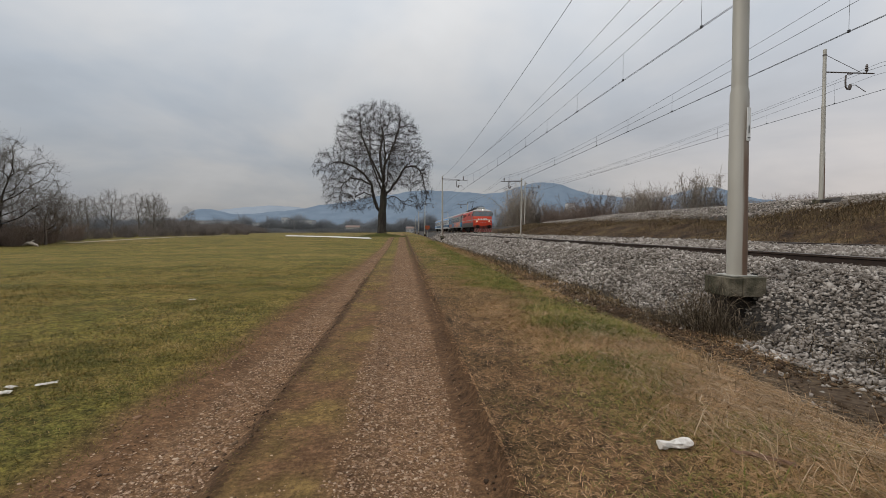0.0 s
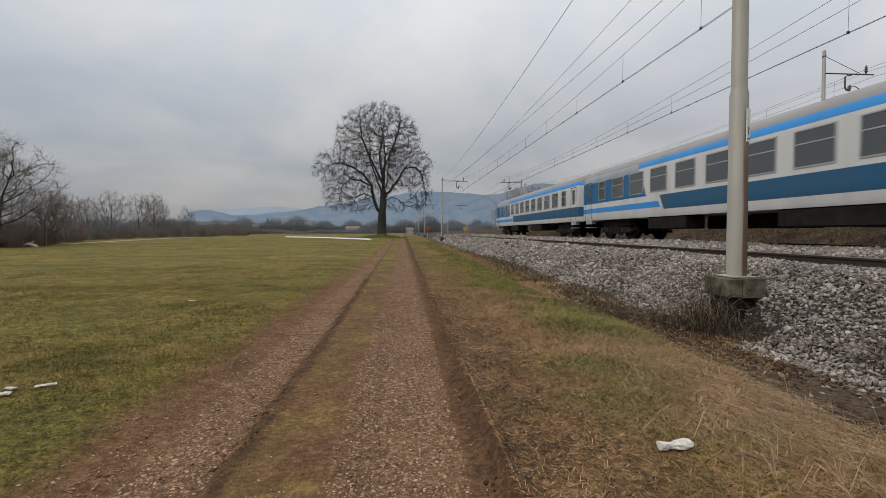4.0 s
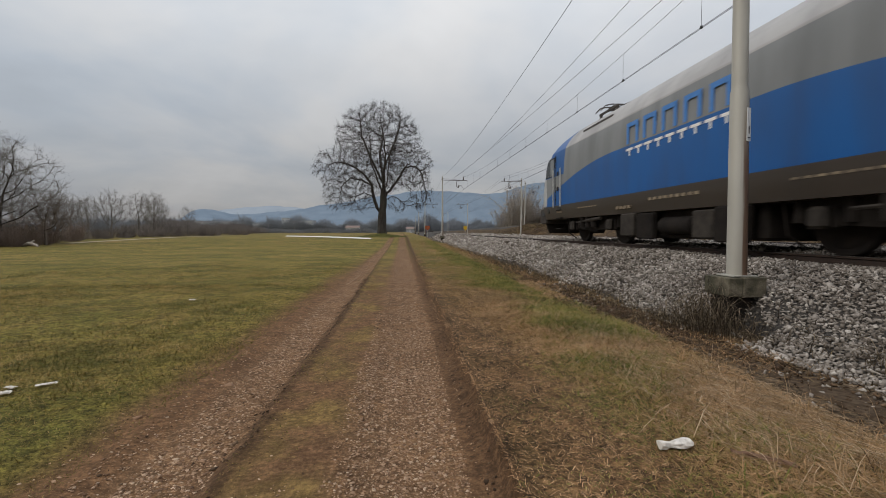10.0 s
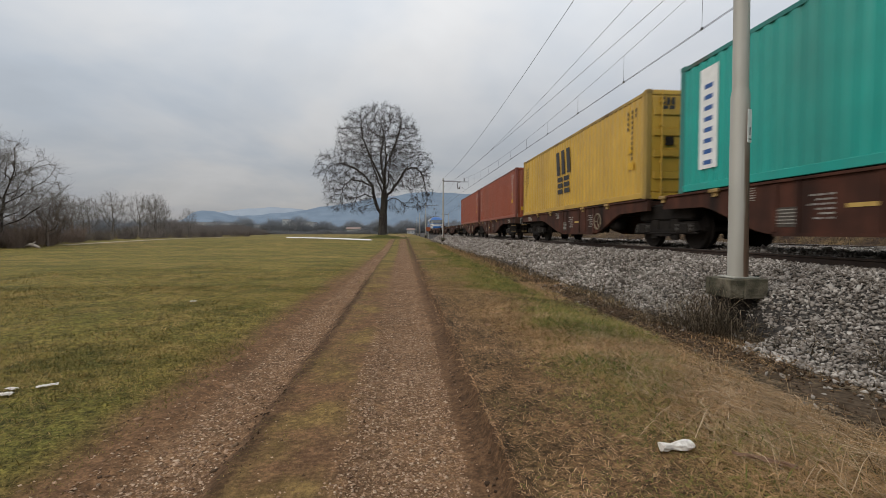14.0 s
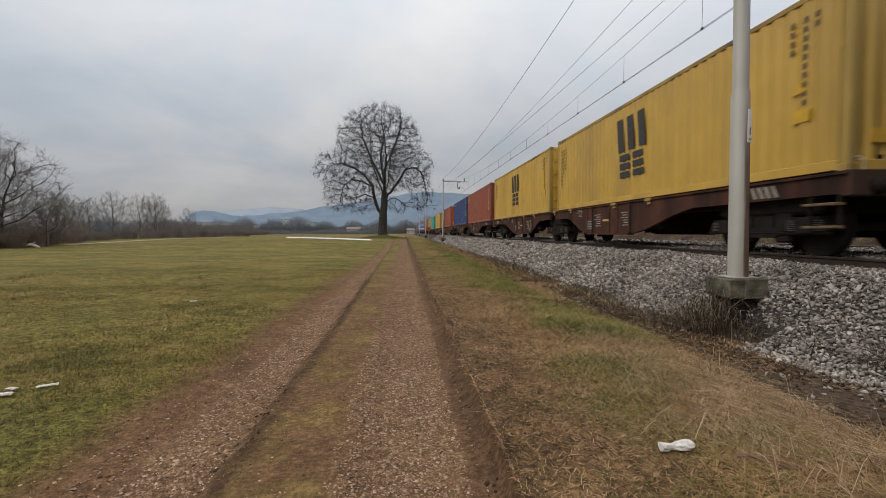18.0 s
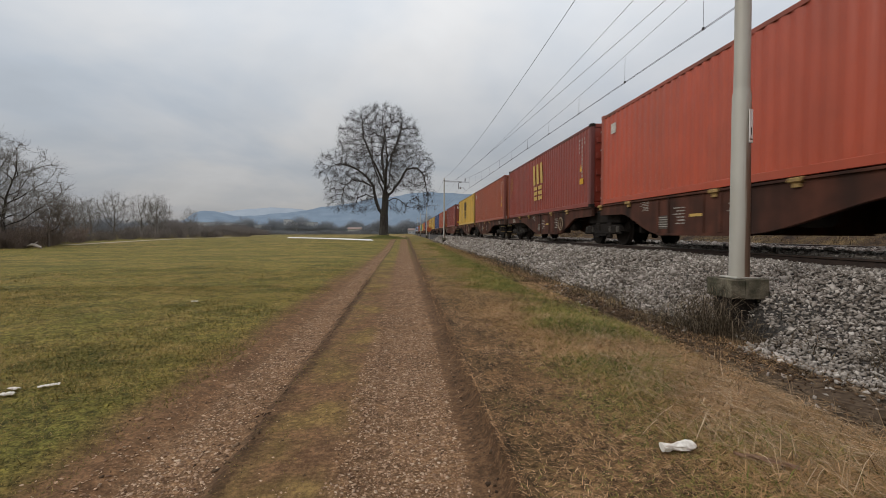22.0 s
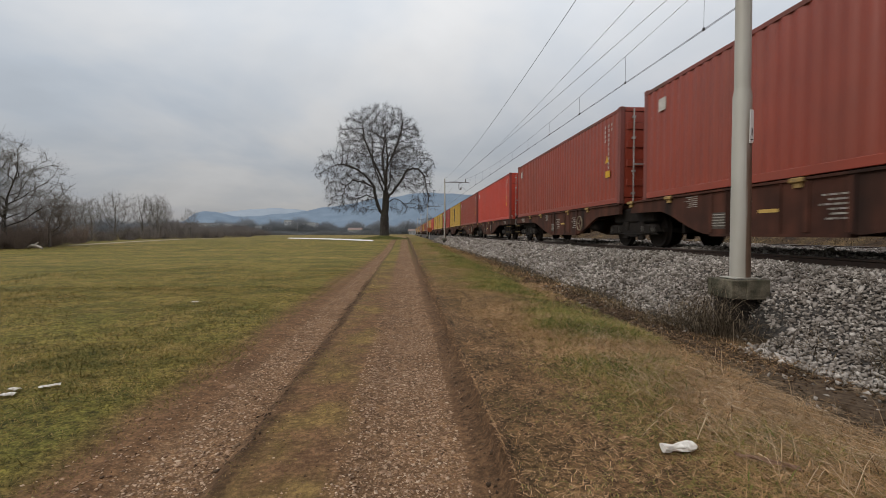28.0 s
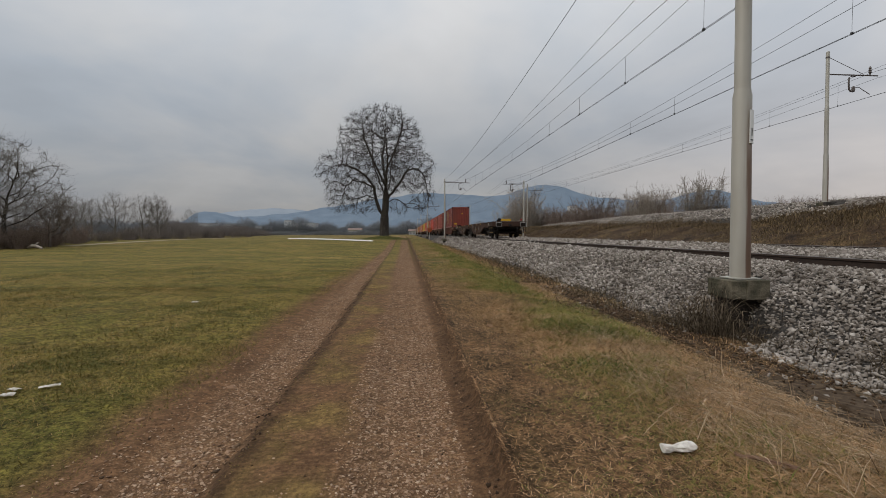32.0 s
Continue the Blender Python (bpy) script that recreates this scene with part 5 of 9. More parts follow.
M["fleece"] = mat("white_crop_fleece", (0.70, 0.69, 0.66), (0.60, 0.59, 0.56), 2.0, 0.8, 0, 0.2)
g = Geo()
ring = [(-0.5, 0.0), (-0.42, 0.08), (-0.2, 0.13), (0.1, 0.14), (0.35, 0.09), (0.5, 0.0)]
for i in range(33):
    f = i / 32
    x, y = -4.2 - 15.3 * f, 57.0 + 19.0 * f
    z, k = float(ground_z(x, y)) - 0.02, 1.0 if 0 < i < 32 else 0.35
    g.v += [(x - 0.59 * a * k, y - 0.8 * a * k, z + b * k * (1 + 0.08 * math.sin(i * 1.9))) for a, b in ring]
for i in range(32):
    for j in range(5):
        g.face((6 * i + j, 6 * i + j + 1, 6 * i + j + 7, 6 * i + j + 6))
solid("crop_cover", g, M["fleece"], "long low white crop cover lying across the meadow", "crop cover", smooth=True)
strip("field_track", [(-32.0 + 1.4 * i / 16, 45.5 + 36 * i / 16) for i in range(17)], 1.6, 0.03, mat("straw_coloured_track", (0.30, 0.24, 0.15), (0.24, 0.19, 0.12), 0.8, 0.95, 0, 0.1), "straw-coloured track along the wood edge", "track")
M["signorange"] = mat("orange_sign_face", (0.42, 0.10, 0.03), (0.36, 0.09, 0.03), 3, 0.6, 0, 0)
M["signyellow"] = mat("yellow_sign_face", (0.62, 0.38, 0.02), (0.55, 0.33, 0.02), 3, 0.6, 0, 0)


def line_sign(x, y, z, w, h, face, label):
    t = thing("line_sign", label, "railway sign", "line-side signs", at=pose(x, y, float(max(ground_z(x, y), 0.3))))
    part("post", Geo().tube([(0, 0, -0.3), (0, 0, z)], 0.04, 8), M["mast"], t)
    part("board", Geo().extrude([(-w / 2, z + 0.1), (-w / 2, z + h), (w / 2, z + h), (w / 2, z + 0.1), (0.1, z - h * 0.25), (-0.1, z - h * 0.25)], "y", -0.06, -0.04), face, t)


line_sign(3.6, 74, 1.35, 0.75, 0.55, M["signorange"], "orange board on a post beside the track")
line_sign(14.3, 108, 1.0, 0.8, 0.8, M["signyellow"], "yellow board on a post beside the far track")

# a bleached fallen trunk at the edge of the thicket
g = Geo().tube([(-31.3, 40.0, 0.22), (-30.7, 39.7, 0.42), (-30.1, 39.4, 0.36), (-29.5, 39.1, 0.2)], [0.10, 0.12, 0.11, 0.08], 7)
g.tube([(-30.6, 39.7, 0.4), (-30.5, 39.9, 0.6), (-30.45, 40.0, 0.66)], [0.06, 0.05, 0.03], 6)
solid("fallen_trunk", g, M["deadwood"], "bleached fallen trunk lying before the thicket", "fallen tree", smooth=True)


# ---- the freight train ----
MOVERS = []  # (thing, x, place along its train, height, train)


def paint(name, c, dirt=(0.10, 0.07, 0.05), rough=0.4, amount=0.22, bump=0.05, spec=0.5):
    return mat(name, c, tuple(x * 0.86 for x in c), 1.4, rough, 0, bump, 18, dirt, 0.9, amount, 0.05, spec=spec, streak=1)


PAINT = {
    "oxide": paint("oxide_red_paint", (0.262, 0.042, 0.020)),
    "brick": paint("brick_red_paint", (0.275, 0.060, 0.024), (0.11, 0.06, 0.04), 0.4, 0.35),
    "orange": paint("faded_orange_paint", (0.385, 0.078, 0.024)),
    "coral": paint("coral_red_paint", (0.405, 0.066, 0.027)),
    "red": paint("bright_red_paint", (0.47, 0.045, 0.022)),
    "maroon": paint("maroon_paint", (0.222, 0.036, 0.021)),
    "yellow": paint("ochre_yellow_paint", (0.530, 0.318, 0.042), (0.16, 0.105, 0.045), 0.4, 0.4),
    "teal": paint("teal_green_paint", (0.004, 0.320, 0.262)),
    "blue": paint("navy_blue_paint", (0.014, 0.040, 0.136)),
}
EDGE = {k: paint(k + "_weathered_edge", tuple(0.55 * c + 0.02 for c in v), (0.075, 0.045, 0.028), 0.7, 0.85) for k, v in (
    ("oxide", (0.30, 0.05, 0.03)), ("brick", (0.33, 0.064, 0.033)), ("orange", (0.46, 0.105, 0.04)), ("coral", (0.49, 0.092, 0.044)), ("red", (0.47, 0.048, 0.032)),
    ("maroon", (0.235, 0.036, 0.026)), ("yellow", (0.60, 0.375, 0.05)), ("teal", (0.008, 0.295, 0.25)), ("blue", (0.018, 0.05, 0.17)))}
PAINT["wagon"] = mat("brown_wagon_paint", (0.092, 0.034, 0.021), (0.050, 0.021, 0.014), 2.2, 0.85, 0, 0.15, 18, (0.014, 0.010, 0.008), 1.6, 1.0, 0.08, spec=0.2, streak=1)
PAINT["wagonred"] = mat("red_brown_wagon_paint", (0.145, 0.052, 0.032), (0.085, 0.034, 0.022), 2.2, 0.85, 0, 0.15, 18, (0.030, 0.018, 0.012), 1.6, 0.9, 0.08, spec=0.2, streak=1)
PAINT["wagondark"] = paint("sooty_wagon_paint", (0.062, 0.034, 0.024), (0.02, 0.016, 0.013), 0.85, 0.6, 0.15, 0.2)
# oily steel, its black deepened to hold the shade under the wagons
M["bogie"] = mat("oily_black_steel", (0.010, 0.008, 0.007), (0.020, 0.016, 0.013), 4, 0.9, 0.0, 0.3, 20, spec=0.15)
M["wheel"] = mat("brown_wheel_steel", (0.018, 0.013, 0.010), (0.011, 0.009, 0.008), 5, 0.85, 0.1, 0.1, spec=0.2)
M["label"] = mat("white_stencil_paint", (0.36, 0.335, 0.295), (0.17, 0.15, 0.125), 9, 0.7, 0, 0)
M["boxwhite"] = mat("white_box_paint", (0.56, 0.53, 0.49), (0.38, 0.35, 0.31), 9, 0.7, 0, 0)
M["mark_y"] = mat("yellow_mark_paint", (0.62, 0.36, 0.02), (0.5, 0.28, 0.02), 7, 0.6, 0, 0)
M["mark_k"] = mat("black_mark_paint", (0.02, 0.02, 0.022), (0.035, 0.033, 0.03), 7, 0.6, 0, 0)
M["mark_o"] = mat("ochre_mark_paint", (0.50, 0.33, 0.09), (0.42, 0.27, 0.07), 7, 0.6, 0, 0)
M["spigot"] = mat("worn_ochre_casting", (0.42, 0.27, 0.085), (0.17, 0.11, 0.055), 9, 0.75, 0.1, 0.1)
M["tread"] = mat("grimy_ochre_tread", (0.24, 0.155, 0.055), (0.07, 0.048, 0.03), 9, 0.8, 0.1, 0.1)
M["spring"] = mat("dusty_spring_steel", (0.085, 0.075, 0.064), (0.04, 0.034, 0.029), 6, 0.7, 0.2, 0.1)
M["panelgrey"] = mat("grimy_data_panel", (0.045, 0.036, 0.028), (0.075, 0.06, 0.046), 7, 0.8, 0, 0)
M["buffer_face"] = mat("worn_buffer_face", (0.23, 0.21, 0.19), (0.08, 0.07, 0.06), 9, 0.5, 0.3, 0.05)
M["hazard"] = mat("worn_hazard_paint", (0.34, 0.31, 0.26), (0.20, 0.18, 0.15), 9, 0.7, 0, 0)
M["worn_wheel"] = mat("worn_handwheel_paint", (0.26, 0.20, 0.13), (0.13, 0.10, 0.07), 9, 0.75, 0, 0)
M["mark_b"] = mat("blue_mark_paint", (0.03, 0.10, 0.30), (0.03, 0.08, 0.24), 7, 0.6, 0, 0)
M["zinc"] = mat("galvanised_rod", (0.42, 0.41, 0.39), (0.30, 0.29, 0.27), 7, 0.5, 0.5, 0)

CL, CW, CH = 12.19, 2.44, 2.80
HX, HY = CW / 2, CL / 2


def corrugate(length, pitch=0.278, depth=0.030):
    """The zigzag line of a trapezoid-ribbed steel wall."""
    n = int(length / pitch)
    p = length / n
    pts = []
    for i in range(n):
        a = -length / 2 + i * p
        pts += [(a, 0), (a + 0.28 * p, 0), (a + 0.5 * p, -depth), (a + 0.78 * p, -depth)]
    return pts + [(length / 2, 0)]


CACHE = {}


def box_meshes(colour):
    """The meshes that all containers of a colour share."""
    if colour in CACHE:
        return CACHE[colour]
    pm = PAINT[colour]
    out = {}
    for s in (-1, 1):
        g = Geo()
        pts = corrugate(CL - 0.34)
        for a, d in pts:
            for z in (0.17, CH - 0.11):
                g.v.append((s * (HX - 0.014 + d), a, z))
        for i in range(len(pts) - 1):
            g.face((2 * i, 2 * i + 2, 2 * i + 3, 2 * i + 1))
        out["side%d" % s] = g.mesh("side_wall", pm)
    g = Geo()
    pts = corrugate(CW - 0.3, 0.25, 0.045)
    for a, d in pts:
        for z in (0.17, CH - 0.12):
            g.v.append((a, HY - 0.014 + d, z))
    for i in range(len(pts) - 1):
        g.face((2 * i, 2 * i + 2, 2 * i + 3, 2 * i + 1))
    out["front"] = g.mesh("end_wall", pm)
    g = Geo().box(-HX + 0.06, HX - 0.06, -HY + 0.1, HY - 0.1, CH - 0.05, CH - 0.012)
    n = 40
    for i in range(n):
        y = -HY + 0.25 + i * (CL - 0.5) / (n - 1)
        g.box(-HX + 0.16, HX - 0.16, y - 0.05, y + 0.05, CH - 0.014, CH + 0.004)
    out["roof"] = g.mesh("roof", pm)
    out["floor"] = Geo().box(-HX + 0.05, HX - 0.05, -HY + 0.1, HY - 0.1, 0.06, 0.15).mesh("floor", M["bogie"])
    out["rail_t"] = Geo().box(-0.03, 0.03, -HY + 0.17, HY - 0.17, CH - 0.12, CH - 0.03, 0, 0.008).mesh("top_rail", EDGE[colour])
    out["rail_b"] = Geo().box(-0.035, 0.035, -HY + 0.17, HY - 0.17, 0.03, 0.18, 0, 0.008).mesh("bottom_rail", pm)
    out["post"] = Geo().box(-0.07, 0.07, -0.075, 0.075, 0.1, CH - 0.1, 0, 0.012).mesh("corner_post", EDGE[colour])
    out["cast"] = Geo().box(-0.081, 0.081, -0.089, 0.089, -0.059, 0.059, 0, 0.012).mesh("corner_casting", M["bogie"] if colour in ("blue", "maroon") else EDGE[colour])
    out["sill"] = Geo().box(-HX + 0.16, HX - 0.16, -0.06, 0.06, 0.0, 0.17, 0, 0.01).mesh("end_sill", pm)
    out["header"] = Geo().box(-HX + 0.16, HX - 0.16, -0.06, 0.06, CH - 0.13, CH - 0.01, 0, 0.01).mesh("end_header", pm)
    g = Geo().box(-0.53, 0.53, -0.03, 0.02, 0.19, CH - 0.14, 0, 0.01)
    out["door"] = g.mesh("door", pm)
    out["panel"] = Geo().box(-0.47, 0.47, -0.055, -0.028, -0.10, 0.10, 0, 0.02).mesh("raised_panel", pm)
    g = Geo().tube([(0, -0.09, 0.08), (0, -0.09, CH - 0.06)], 0.018, 6)
    for z in (0.3, 0.95, 1.9, 2.5):
        g.box(-0.05, 0.05, -0.1, -0.05, z - 0.03, z + 0.03)
    g.box(-0.02, 0.3, -0.125, -0.1, 1.12, 1.16)
    out["bar"] = g.mesh("locking_bar", M["zinc"] if colour not in ("yellow",) else pm)
    CACHE[colour] = out
    return out


def bars(g, x, y0, z0, rows, m=0, w=0.05, depth=0.006, seed=0):
    """Plain bars in place of small lettering, in columns running down: rows of (dy, length)."""
    for dy, ln in rows:
        z = z0
        while z > z0 - ln:
            g.box(x - depth, x, y0 + dy, y0 + dy + w, z - 0.085, z, m)
            z -= 0.14
    return g


def emblem(ob, kind, door):
    """Plain shapes, in the colours of the markings, on the camera's side and the trailing end."""
    x = -HX + 0.004
    r = random.Random(len(MOVERS) + 5)
    k, y, w, o = M["mark_k"], M["mark_y"], M["boxwhite"], M["mark_o"]
    g = Geo()
    if kind in ("slats_dark", "slats_gold"):
        c = k if kind == "slats_dark" else o
        ya = HY - 5.3
        # three slanted uprights over two stacks of short slanted bars
        tone = "dark" if kind == "slats_dark" else "gold"
        for d in (0.0, 0.58, 1.16):
            g = Geo().extrude([(ya - d, 1.42), (ya - d - 0.34, 1.42), (ya - d - 0.22, 2.36), (ya - d + 0.12, 2.36)], "x", x - 0.006, x)
            part("emblem_bar", g, c, ob, "%s slanted emblem bar" % tone)
        for a in (0.12, 0.86):
            for n in range(3):
                z = 0.68 + 0.24 * n
                g = Geo().extrude([(ya - a + 0.02 * n, z), (ya - a - 0.56 + 0.02 * n, z), (ya - a - 0.54 + 0.02 * n, z + 0.17), (ya - a + 0.02 + 0.02 * n, z + 0.17)], "x", x - 0.006, x)
                part("emblem_bar", g, c, ob, "%s short emblem bar" % tone)
        g = Geo()
        bars(g, x, HY - 0.75, 2.35, [(0, 0.9), (-0.22, 0.75), (0.22, 1.3)], w=0.048)
        part("marking", g, c, ob)
        if door:
            g = Geo()
            for d in (0.0, 0.13, 0.26):
                g.box(-0.82 + d, -0.74 + d, -HY - 0.012, -HY - 0.004, 2.42, 2.6)
            for d in (0.02, 0.2):
                g.box(-0.82 + d, -0.68 + d, -HY - 0.012, -HY - 0.004, 2.3, 2.39)
            part("door_marking", g, c, ob, "small %s marking on the door" % tone)
            part("vent_box", Geo().box(-0.72, -0.5, -HY - 0.03, -HY + 0.0, 1.38, 1.6, 0, 0.01), M["bogie"], ob, "small dark vent box")
    elif kind == "white_column":
        for i in range(6):
            z = 2.42 - i * 0.27
            g.box(x - 0.006, x, HY - 0.92, HY - 0.66, z - 0.2, z - 0.13).box(x - 0.006, x, HY - 0.92, HY - 0.86, z - 0.2, z)
        part("marking", g, w, ob, "worn white lettering bars running down")
    elif kind == "panel":
        part("panel", Geo().box(x - 0.005, x, HY - 1.25, HY - 0.7, 0.45, 2.5), M["white"], ob, "tall white sign panel")
        for i in range(8):
            z = 2.2 - i * 0.22
            g.box(x - 0.009, x - 0.005, HY - 1.1, HY - 0.85, z - 0.13, z - 0.04)
        part("marking", g, M["mark_b"], ob)
    elif kind == "slant":
        for i, d in enumerate((0, 0.36, 0.72)):
            g.extrude([(HY - 0.8 - d, 2.0), (HY - 1.06 - d, 2.0), (HY - 0.98 - d, 2.42), (HY - 0.72 - d, 2.42)], "x", x - 0.006, x)
        part("emblem", g, w, ob, "white slanted emblem")
    elif kind == "bluebars":
        for i in range(5):
            g.box(x - 0.006, x, HY - 1.0 - i * 0.3, HY - 0.75 - i * 0.3, 2.36, 2.52)
        part("emblem", g, w if r.random() < 0.5 else o, ob, "small row of light bars")
    elif kind == "short_bars":
        for n in range(3):
            part("emblem_bar", Geo().box(x - 0.006, x, HY - 0.85, HY - 0.6, 1.25 + n * 0.42, 1.55 + n * 0.42), w, ob, "white emblem bar")
        part("emblem", Geo().extrude([(-HY + 0.9, 0.95), (-HY + 1.5, 0.95), (-HY + 1.42, 1.3), (-HY + 1.2, 1.5), (-HY + 0.98, 1.3)], "x", x - 0.006, x), w, ob, "white rounded emblem")
        for n in range(3):
            d = -0.92 + n * 0.25
            g = Geo().box(d, d + 0.19, -HY - 0.01, -HY - 0.002, 2.26, 2.31).box(d, d + 0.055, -HY - 0.01, -HY - 0.002, 2.312, 2.44 + 0.1 * (n == 0)).box(d + 0.06, d + 0.19, -HY - 0.01, -HY - 0.002, 2.39, 2.44)
            part("door_marking", g, M["white"], ob, "white lettering bar")
    elif kind == "plain":
        g.box(x - 0.006, x, HY - 1.0, HY - 0.7, 2.1, 2.4)
        part("marking", g, w, ob)
    # number bars and warning marks by the trailing end
    g = Geo()
    bars(g, x, -HY + 0.72, 2.45, [(0, 1.35), (0.24, 0.5), (-0.2, 0.25)], w=0.055)
    tagged(part("number_marking", g, w if kind not in ("slats_dark",) else k, ob), kind="stuff")
    part("warning_plate", Geo().box(x - 0.006, x, -HY + 0.65, -HY + 0.95, 0.85, 1.05), y, ob, "yellow warning plate")
    g = Geo().extrude([(-HY + 0.98, 1.3), (-HY + 0.72, 1.3), (-HY + 0.85, 1.52)], "x", x - 0.006, x)
    part("warning_triangle", g, y, ob, "yellow warning triangle")


def container(colour, kind, door, label):
    ob = thing("shipping_container", label, "shipping container", "containers on the freight train")
    me = box_meshes(colour)
    part("side_wall", me["side-1"], None, ob)
    part("side_wall", me["side1"], None, ob)
    part("end_wall", me["front"], None, ob)
    part("roof", me["roof"], None, ob)
    part("floor", me["floor"], None, ob)
    for s in (-1, 1):
        for nm in ("rail_t", "rail_b"):
            part("top_rail" if nm == "rail_t" else "bottom_rail", me[nm], None, ob).location = (s * (HX - 0.04), 0, 0)
        for e in (-1, 1):
            part("corner_post", me["post"], None, ob).location = (s * (HX - 0.075), e * (HY - 0.08), 0)
            for z in (0.059, CH - 0.059):
                part("corner_casting", me["cast"], None, ob).location = (s * (HX - 0.08), e * (HY - 0.088), z)
    for e in (-1, 1):
        part("end_sill", me["sill"], None, ob).location = (0, e * (HY - 0.065), 0)
        part("end_header", me["header"], None, ob).location = (0, e * (HY - 0.065), 0)
    if door:
        for s in (-1, 1):
            d = part("door", me["door"], None, ob)
            for z in (0.62, 1.18, 1.72, 2.25):
                part("raised_panel", me["panel"], None, d).location = (0, 0, z)
            d.location = (s * 0.545, -HY + 0.05, 0)
            for dx in (-0.28, 0.28):
                b = part("locking_bar", me["bar"], None, d)
                b.location = (dx, 0, 0)
    else:
        w = part("end_wall", me["front"], None, ob)
        w.rotation_euler = (0, 0, math.pi)
        g = Geo().extrude([(0.1, 1.85), (0.3, 1.85), (0.2, 2.05)], "y", -HY - 0.004, -HY + 0.006)
        part("warning_triangle", g, M["mark_y"], ob)
        part("warning_plate", Geo().box(-0.9, -0.55, -HY - 0.004, -HY + 0.006, 0.4, 0.6), M["mark_y"], ob)
    emblem(ob, kind, door)
    return ob


def bogie_meshes():
    if "bogie" in CACHE:
        return CACHE["bogie"]
    g = Geo()
    for s in (-1, 1):
        x = s * 1.0
        g.extrude([(-1.35, 0.42), (-1.2, 0.62), (-0.55, 0.62), (-0.3, 0.45), (0.3, 0.45), (0.55, 0.62), (1.2, 0.62), (1.35, 0.42), (1.2, 0.36), (0.5, 0.40), (0.3, 0.28), (-0.3, 0.28), (-0.5, 0.40), (-1.2, 0.36)], "x", x - 0.06, x + 0.06)
        for y in (-0.9, 0.9):
            g.box(x - 0.1, x + 0.1, y - 0.17, y + 0.17, 0.34, 0.6, 0, 0.03)
            for d in (-0.25, 0.25):
                g.tube([(x, y + d, 0.38), (x, y + d, 0.6)], 0.085, 10)
    g.box(-1.0, 1.0, -0.22, 0.22, 0.40, 0.66)
    for y in (-1.3, 1.3):
        g.box(-0.9, 0.9, y - 0.05, y + 0.05, 0.4, 0.5)
    g.box(-1.02, 1.02, -1.15, 1.15, 0.66, 1.08, 0, 0.05)
    for s in (-1, 1):
        for y in (-0.42, 0.42):
            g.box(s * 0.98 - 0.05, s * 0.98 + 0.05, y - 0.16, y + 0.16, 0.2, 0.7, 0, 0.03)
        g.tube([(s * 1.04, -1.35, 0.36), (s * 1.04, 1.35, 0.36)], 0.03, 6)
    fr = g.mesh("frame", M["bogie"])
    g = Geo()
    for i in range(6):
        g.tube([(0, 0, 0.03 * i), (0, 0, 0.03 * i + 0.016)], 0.095, 10)
    CACHE["spring"] = g.mesh("spring", M["spring"])
    g = Geo()
    for s in (-1, 1):
        x = s * 0.72
        prof = [(-0.065, 0.46), (0.0, 0.462), (0.03, 0.49), (0.045, 0.49)] if s < 0 else [(-0.045, 0.49), (-0.03, 0.49), (0.0, 0.462), (0.065, 0.46)]
        g.tube([(x + a, 0, 0.46) for a, r in prof], [r for a, r in prof], 28)
        g.tube([(x + s * 0.05, 0, 0.46), (x + s * 0.075, 0, 0.46)], [0.38, 0.36], 24)
        g.tube([(x + s * 0.06, 0, 0.46), (x + s * 0.16, 0, 0.46)], [0.13, 0.1], 14)
    g.tube([(-0.72, 0, 0.46), (0.72, 0, 0.46)], 0.085, 10)
    CACHE["bogie"] = fr, g.mesh("wheelset", M["wheel"], True)
    return CACHE["bogie"]


def bogie(parent, y):
    fr, ws = bogie_meshes()
    b = part("bogie", fr, None, parent, "black two-axle bogie")
    b.location = (0, y, 0)
    for d in (-0.9, 0.9):
        w = part("wheelset", ws, None, b)
        w.location = (0, d, 0)
        for s in (-1, 1):
            for q in (-0.25, 0.25):
                part("spring", CACHE["spring"], None, b, "dusty coil spring").location = (s * 1.02, d + q, 0.40)
    return b


DECK = 1.22


def beam_profile(a, b, deep):
    """Side beam of a wagon unit from y=a to y=b: shallow over the bogies, deep between them, with curved steps."""
    la, lb = deep
    p = [(a, DECK), (b, DECK), (b, DECK - 0.30)]
    curve = [(1 - i / 8, 0.92 - 0.58 * sstep(i / 8, -0.15, 1.1)) for i in range(9)]
    kb, ka = (2.6, 1.7) if la > 0 else (1.7, 2.6) if lb < 0 else (2.2, 2.2)
    p += [(lb + kb * c, float(z)) for c, z in curve]
    p += [(la - ka * c, float(z)) for c, z in curve[::-1]]
    return p + [(a, DECK - 0.30)]


